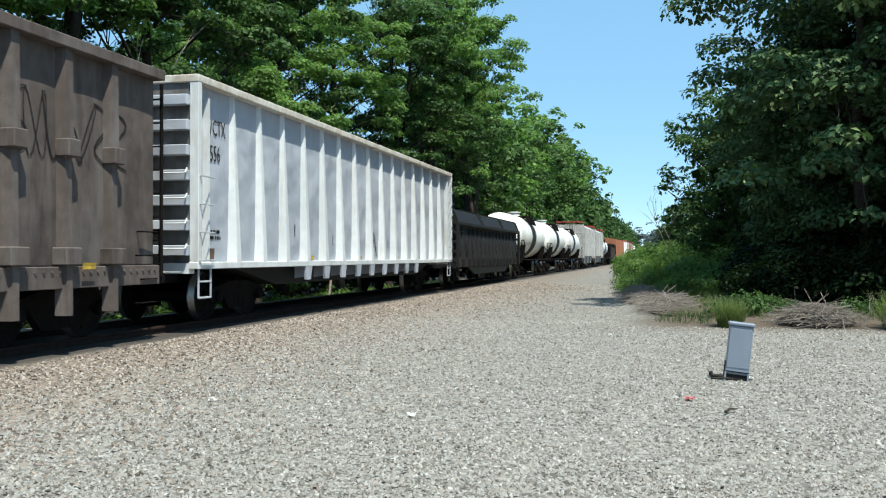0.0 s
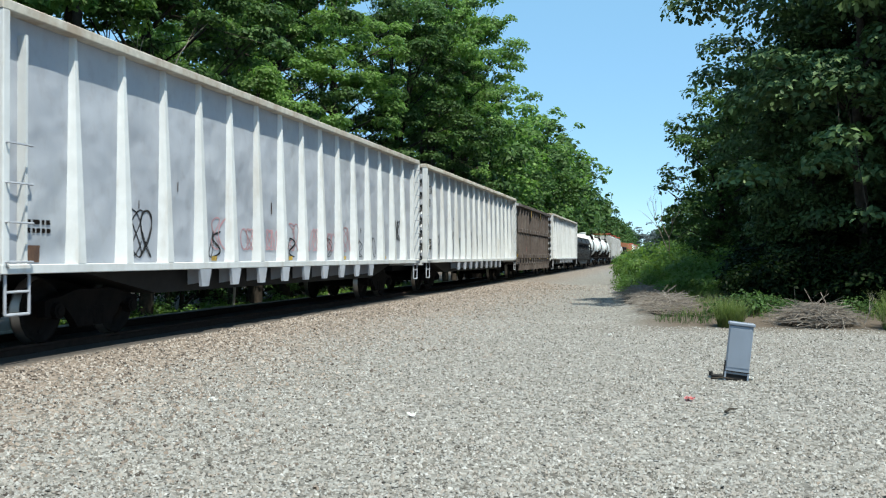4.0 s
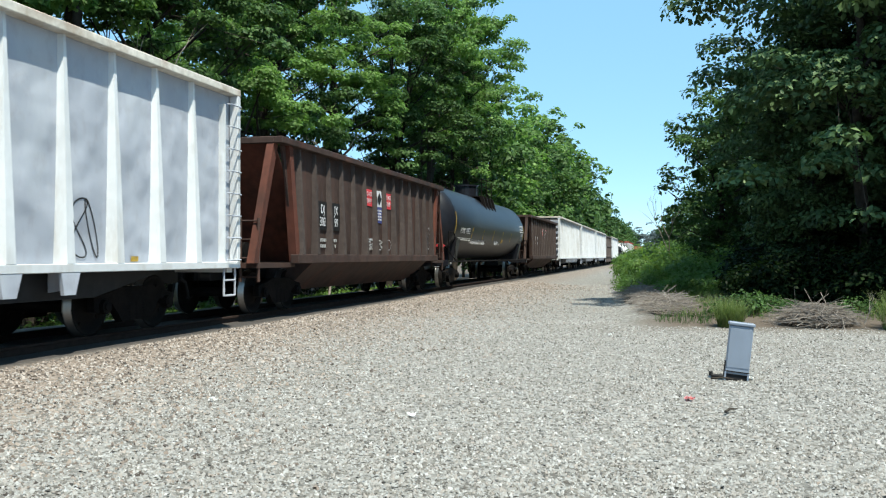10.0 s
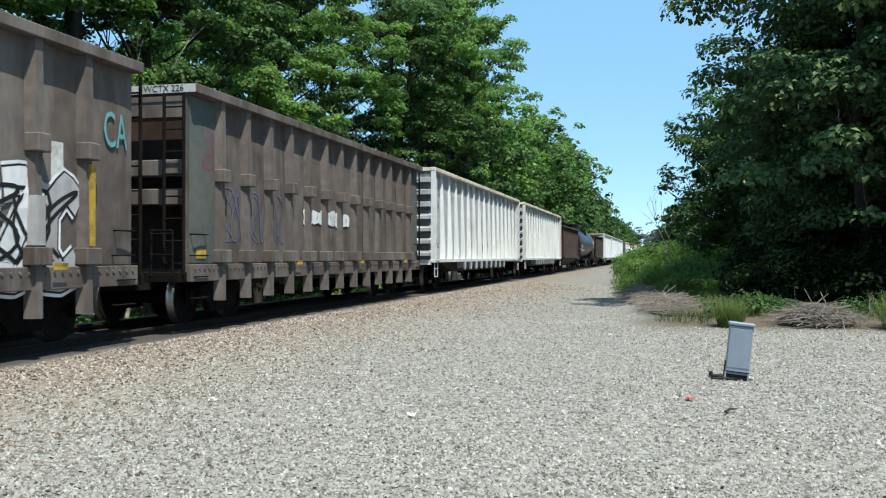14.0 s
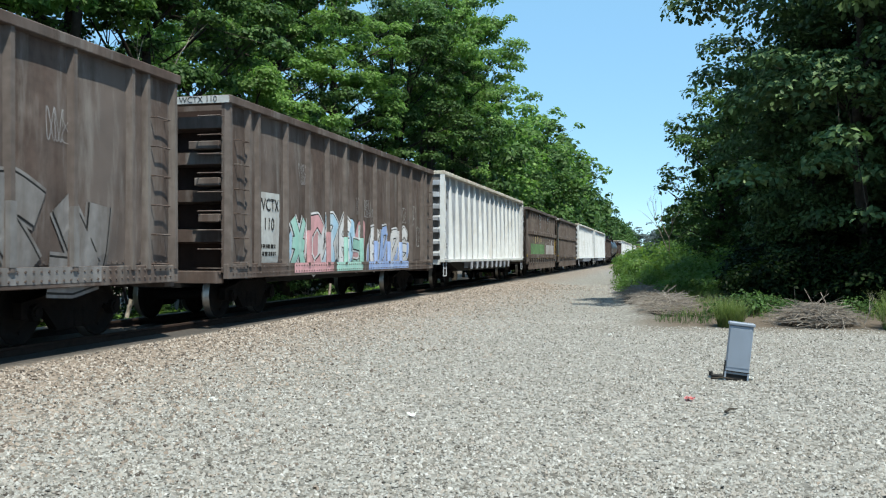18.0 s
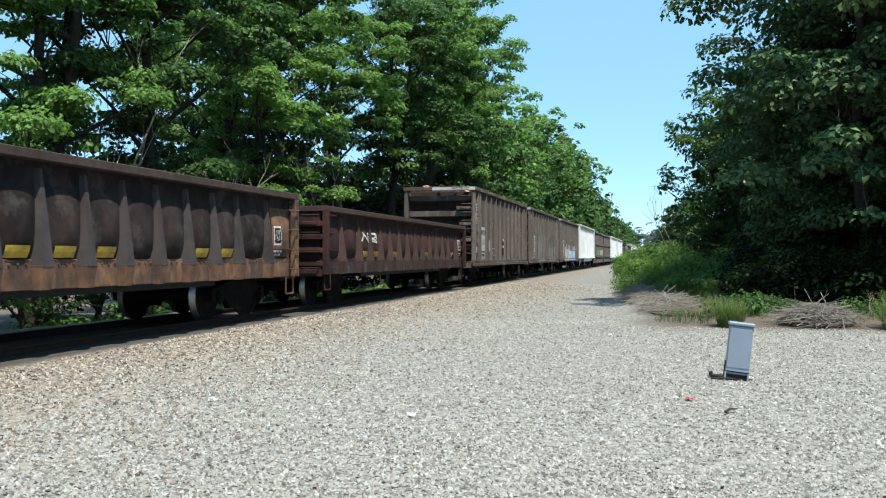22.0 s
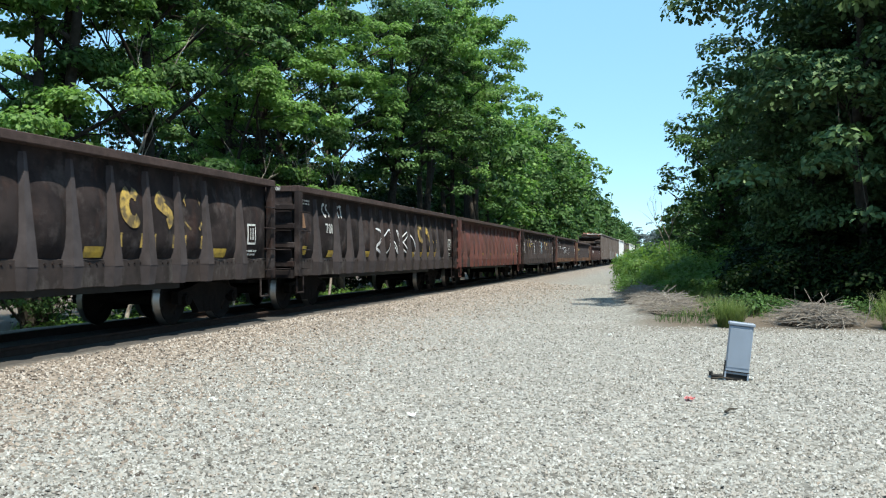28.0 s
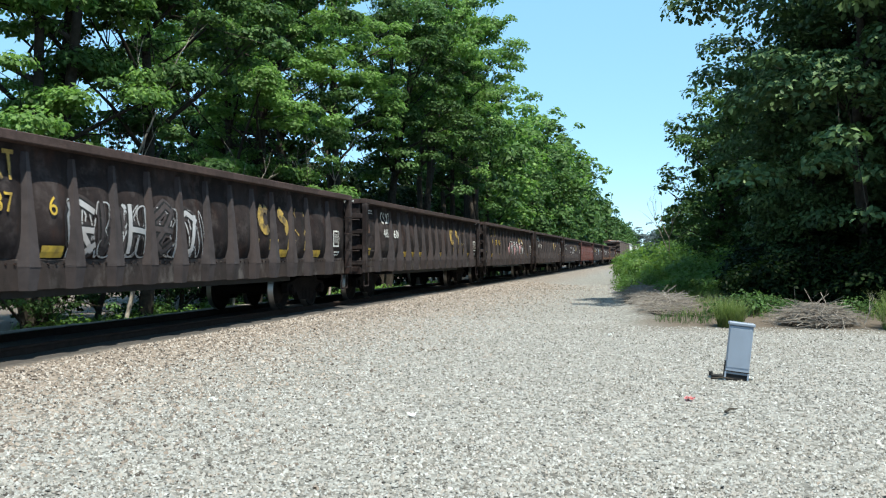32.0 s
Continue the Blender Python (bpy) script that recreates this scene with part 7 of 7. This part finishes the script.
def ballast_spots(rng, count):
    y = 4.0 + 44 * rng.random(count) ** 1.6
    x = TRACK_X + 1.62 + np.abs(rng.normal(0, 1.9, count))
    return x, y


GREYS = [(0.0, (0.075, 0.068, 0.06)), (1.0, (0.48, 0.475, 0.46)), (0.2, (0.19, 0.178, 0.158)), (0.45, (0.285, 0.282, 0.268)), (0.62, (0.315, 0.282, 0.252)), (0.75, (0.31, 0.31, 0.296)), (0.92, (0.37, 0.366, 0.35))]
RUSTS = [(0.0, (0.045, 0.036, 0.031)), (1.0, (0.42, 0.38, 0.345)), (0.3, (0.19, 0.15, 0.122)), (0.75, (0.30, 0.25, 0.21))]
stones("gravel", "loose pale grey crushed stone covering the yard", yard_spots, 165000, (0.013, 0.037), GREYS, 1)
stones("ballast", "rust-stained brown ballast stones beside the rail", ballast_spots, 38000, (0.02, 0.05), RUSTS, 2)


def build_box():
    bx = thing("equipment_box", "leaning grey steel trackside equipment box on a dark base", "utility box", (0.885, 11.82, -0.335))
    bx.rotation_euler = (radians(-2), radians(6), radians(-3))
    bm = bmesh.new()
    box(bm, -0.142, 0.142, -0.12, 0.12, 0.09, 0.69, 0.008)
    part("cabinet", bm, M_BOX, bx)
    bm = bmesh.new()
    box(bm, -0.13, 0.13, -0.126, -0.121, 0.17, 0.66, 0.004)
    part("door", bm, M_BOX, bx)
    bm = bmesh.new()
    box(bm, -0.16, 0.16, -0.14, 0.14, 0.69, 0.735, 0.012)
    part("lid", bm, M_BOX, bx)
    bm = bmesh.new()
    box(bm, -0.147, 0.147, -0.128, 0.125, 0.115, 0.13)
    part("band", bm, M_BLACK, bx, "dark seam band")
    bm = bmesh.new()
    box(bm, -0.12, 0.125, -0.105, 0.105, -0.1, 0.09)
    part("base", bm, M_BLACK, bx, "dark open base")
    bm = bmesh.new()
    for x in (-0.145, 0.125):
        box(bm, x, x + 0.02, -0.13, -0.1, -0.05, 0.12)
    part("foot_strap", bm, M_BOX, bx)
    bm = bmesh.new()
    box(bm, -0.16, -0.143, -0.12, -0.08, 0.02, 0.25)
    part("hinge_bar", bm, M_BLACK, bx)
    bm = bmesh.new()
    pipe(bm, [(-0.15, -0.1, 0.05), (-0.3, -0.12, 0.04), (-0.31, -0.12, 0.09)], 0.025, 6)
    part("conduit_stub", bm, M_BLACK, bx)


build_box()


def litter():
    r = random.Random(9)
    ma = {"red": mat("pink_plastic", (0.7, 0.27, 0.27), 0.6, 0, 0.15, 9, bump=0), "white": mat("white_scrap", (0.8, 0.8, 0.78), 0.7, 0, 0.1, 9, bump=0),
          "dark": M_BARK}
    for name, label, category, k, x, y, s in (
            ("plastic_scrap", "torn pinkish-red plastic scrap on gravel", "litter", "red", 0.28, 10.0, 0.05),
            ("paper_scrap", "white paper scrap lying on the gravel", "litter", "white", -2.35, 8.4, 0.045),
            ("paper_scrap", "white paper scrap lying on the gravel", "litter", "white", -4.6, 8.7, 0.045),
            ("paper_scrap", "white paper scrap lying on the gravel", "litter", "white", 1.05, 11.8, 0.05),
            ("paper_scrap", "small white scrap at the gravel edge", "litter", "white", -1.0, 17.9, 0.06),
            ("paper_scrap", "small white scrap at the gravel edge", "litter", "white", -1.4, 36.0, 0.16),
            ("stick", "short dark stick lying on the gravel", "stick", "dark", 0.72, 11.6, 0.0),
            ("stick", "short dark stick lying on the gravel", "stick", "dark", 0.66, 9.3, 0.0)):
        z = ground_z(x, y)
        ob = thing(name, label, category, (x, y, z), r.uniform(0, 6))
        bm = bmesh.new()
        if s:
            w = 5
            g = [[bm.verts.new((s * (i / 2 - 1), s * 0.7 * (j / 2 - 1), 0.03 + r.uniform(-0.015, 0.03))) for i in range(w)] for j in range(w)]
            for j in range(w - 1):
                for i in range(w - 1):
                    bm.faces.new((g[j][i], g[j][i + 1], g[j + 1][i + 1], g[j + 1][i]))
            bmesh.ops.solidify(bm, geom=bm.faces[:], thickness=0.002)
        else:
            rod(bm, (-0.14, 0, 0.04), (0.0, 0.02, 0.05), 0.013, 6, 0.012)
            rod(bm, (0.0, 0.02, 0.05), (0.13, 0.0, 0.035), 0.012, 6, 0.006)
        part("piece", bm, ma[k], ob)


litter()


def parked_car():
    ca = thing("parked_car", "small white car standing at the far crossing", "car", (-1.2, 339, 0.25), radians(80))
    bm = bmesh.new()
    prism(bm, [(-2.1, 0.3), (2.1, 0.3), (2.15, 0.75), (1.2, 0.9), (0.6, 1.4), (-1.0, 1.45), (-1.7, 0.95), (-2.15, 0.85)], "y", -0.85, 0.85)
    part("body", bm, M_WHITETANK, ca)
    bm = bmesh.new()
    prism(bm, [(1.0, 0.92), (0.52, 1.34), (-0.95, 1.38), (-1.5, 0.95)], "y", -0.86, 0.86)
    part("window", bm, M_BLACK, ca)
    for x in (-1.35, 1.35):
        for y in (-0.8, 0.8):
            bm = bmesh.new()
            rod(bm, (x, y - 0.1, 0.32), (x, y + 0.1, 0.32), 0.32, 14)
            part("wheel", bm, M_BLACK, ca)
    bm = bmesh.new()
    box(bm, -14, 12, 334, 344, -0.4, 0.25)
    tagged(new("crossing_road", mesh_of("crossing_road", bm, M_SILL)), "grey road crossing the line", "road", kind="structure")


parked_car()


# ---- movement ----
SPEEDS = [12.63, 12.93, 13.15, 13.33, 13.57, 13.76, 13.89, 13.95, 14.04, 14.05, 14.03, 13.92, 13.75, 13.66, 13.67, 13.73, 13.83]


def run(t):
    """How far the train has run after t seconds, from its speed every two seconds."""
    k = min(int(t // 2), 15)
    q = t - 2 * k
    v0, v1 = SPEEDS[k], SPEEDS[k + 1]
    return sum(SPEEDS[i] + SPEEDS[i + 1] for i in range(k)) + v0 * q + (v1 - v0) * q * q / 4


def motions():
    for car, u in CARS:
        walk(car, [(t, pose(TRACK_X, u + run(t), 0)) for t in range(0, 33, 2)])
    first = {}
    for ob in list(scene.objects):
        if ob.name.startswith("wheelset"):
            side = ob.location.y > 0
            if side not in first:
                y = ob.location.y
                walk(ob, [(k / FPS, pose(0, y, 0.457, -math.degrees(run(k / FPS) / 0.457))) for k in range(32 * FPS + 1)])
                first[side] = ob.animation_data
            else:
                ob.rotation_mode = "QUATERNION"
                data = ob.animation_data_create()
                data.action, data.action_slot = first[side].action, first[side].action_slot


motions()
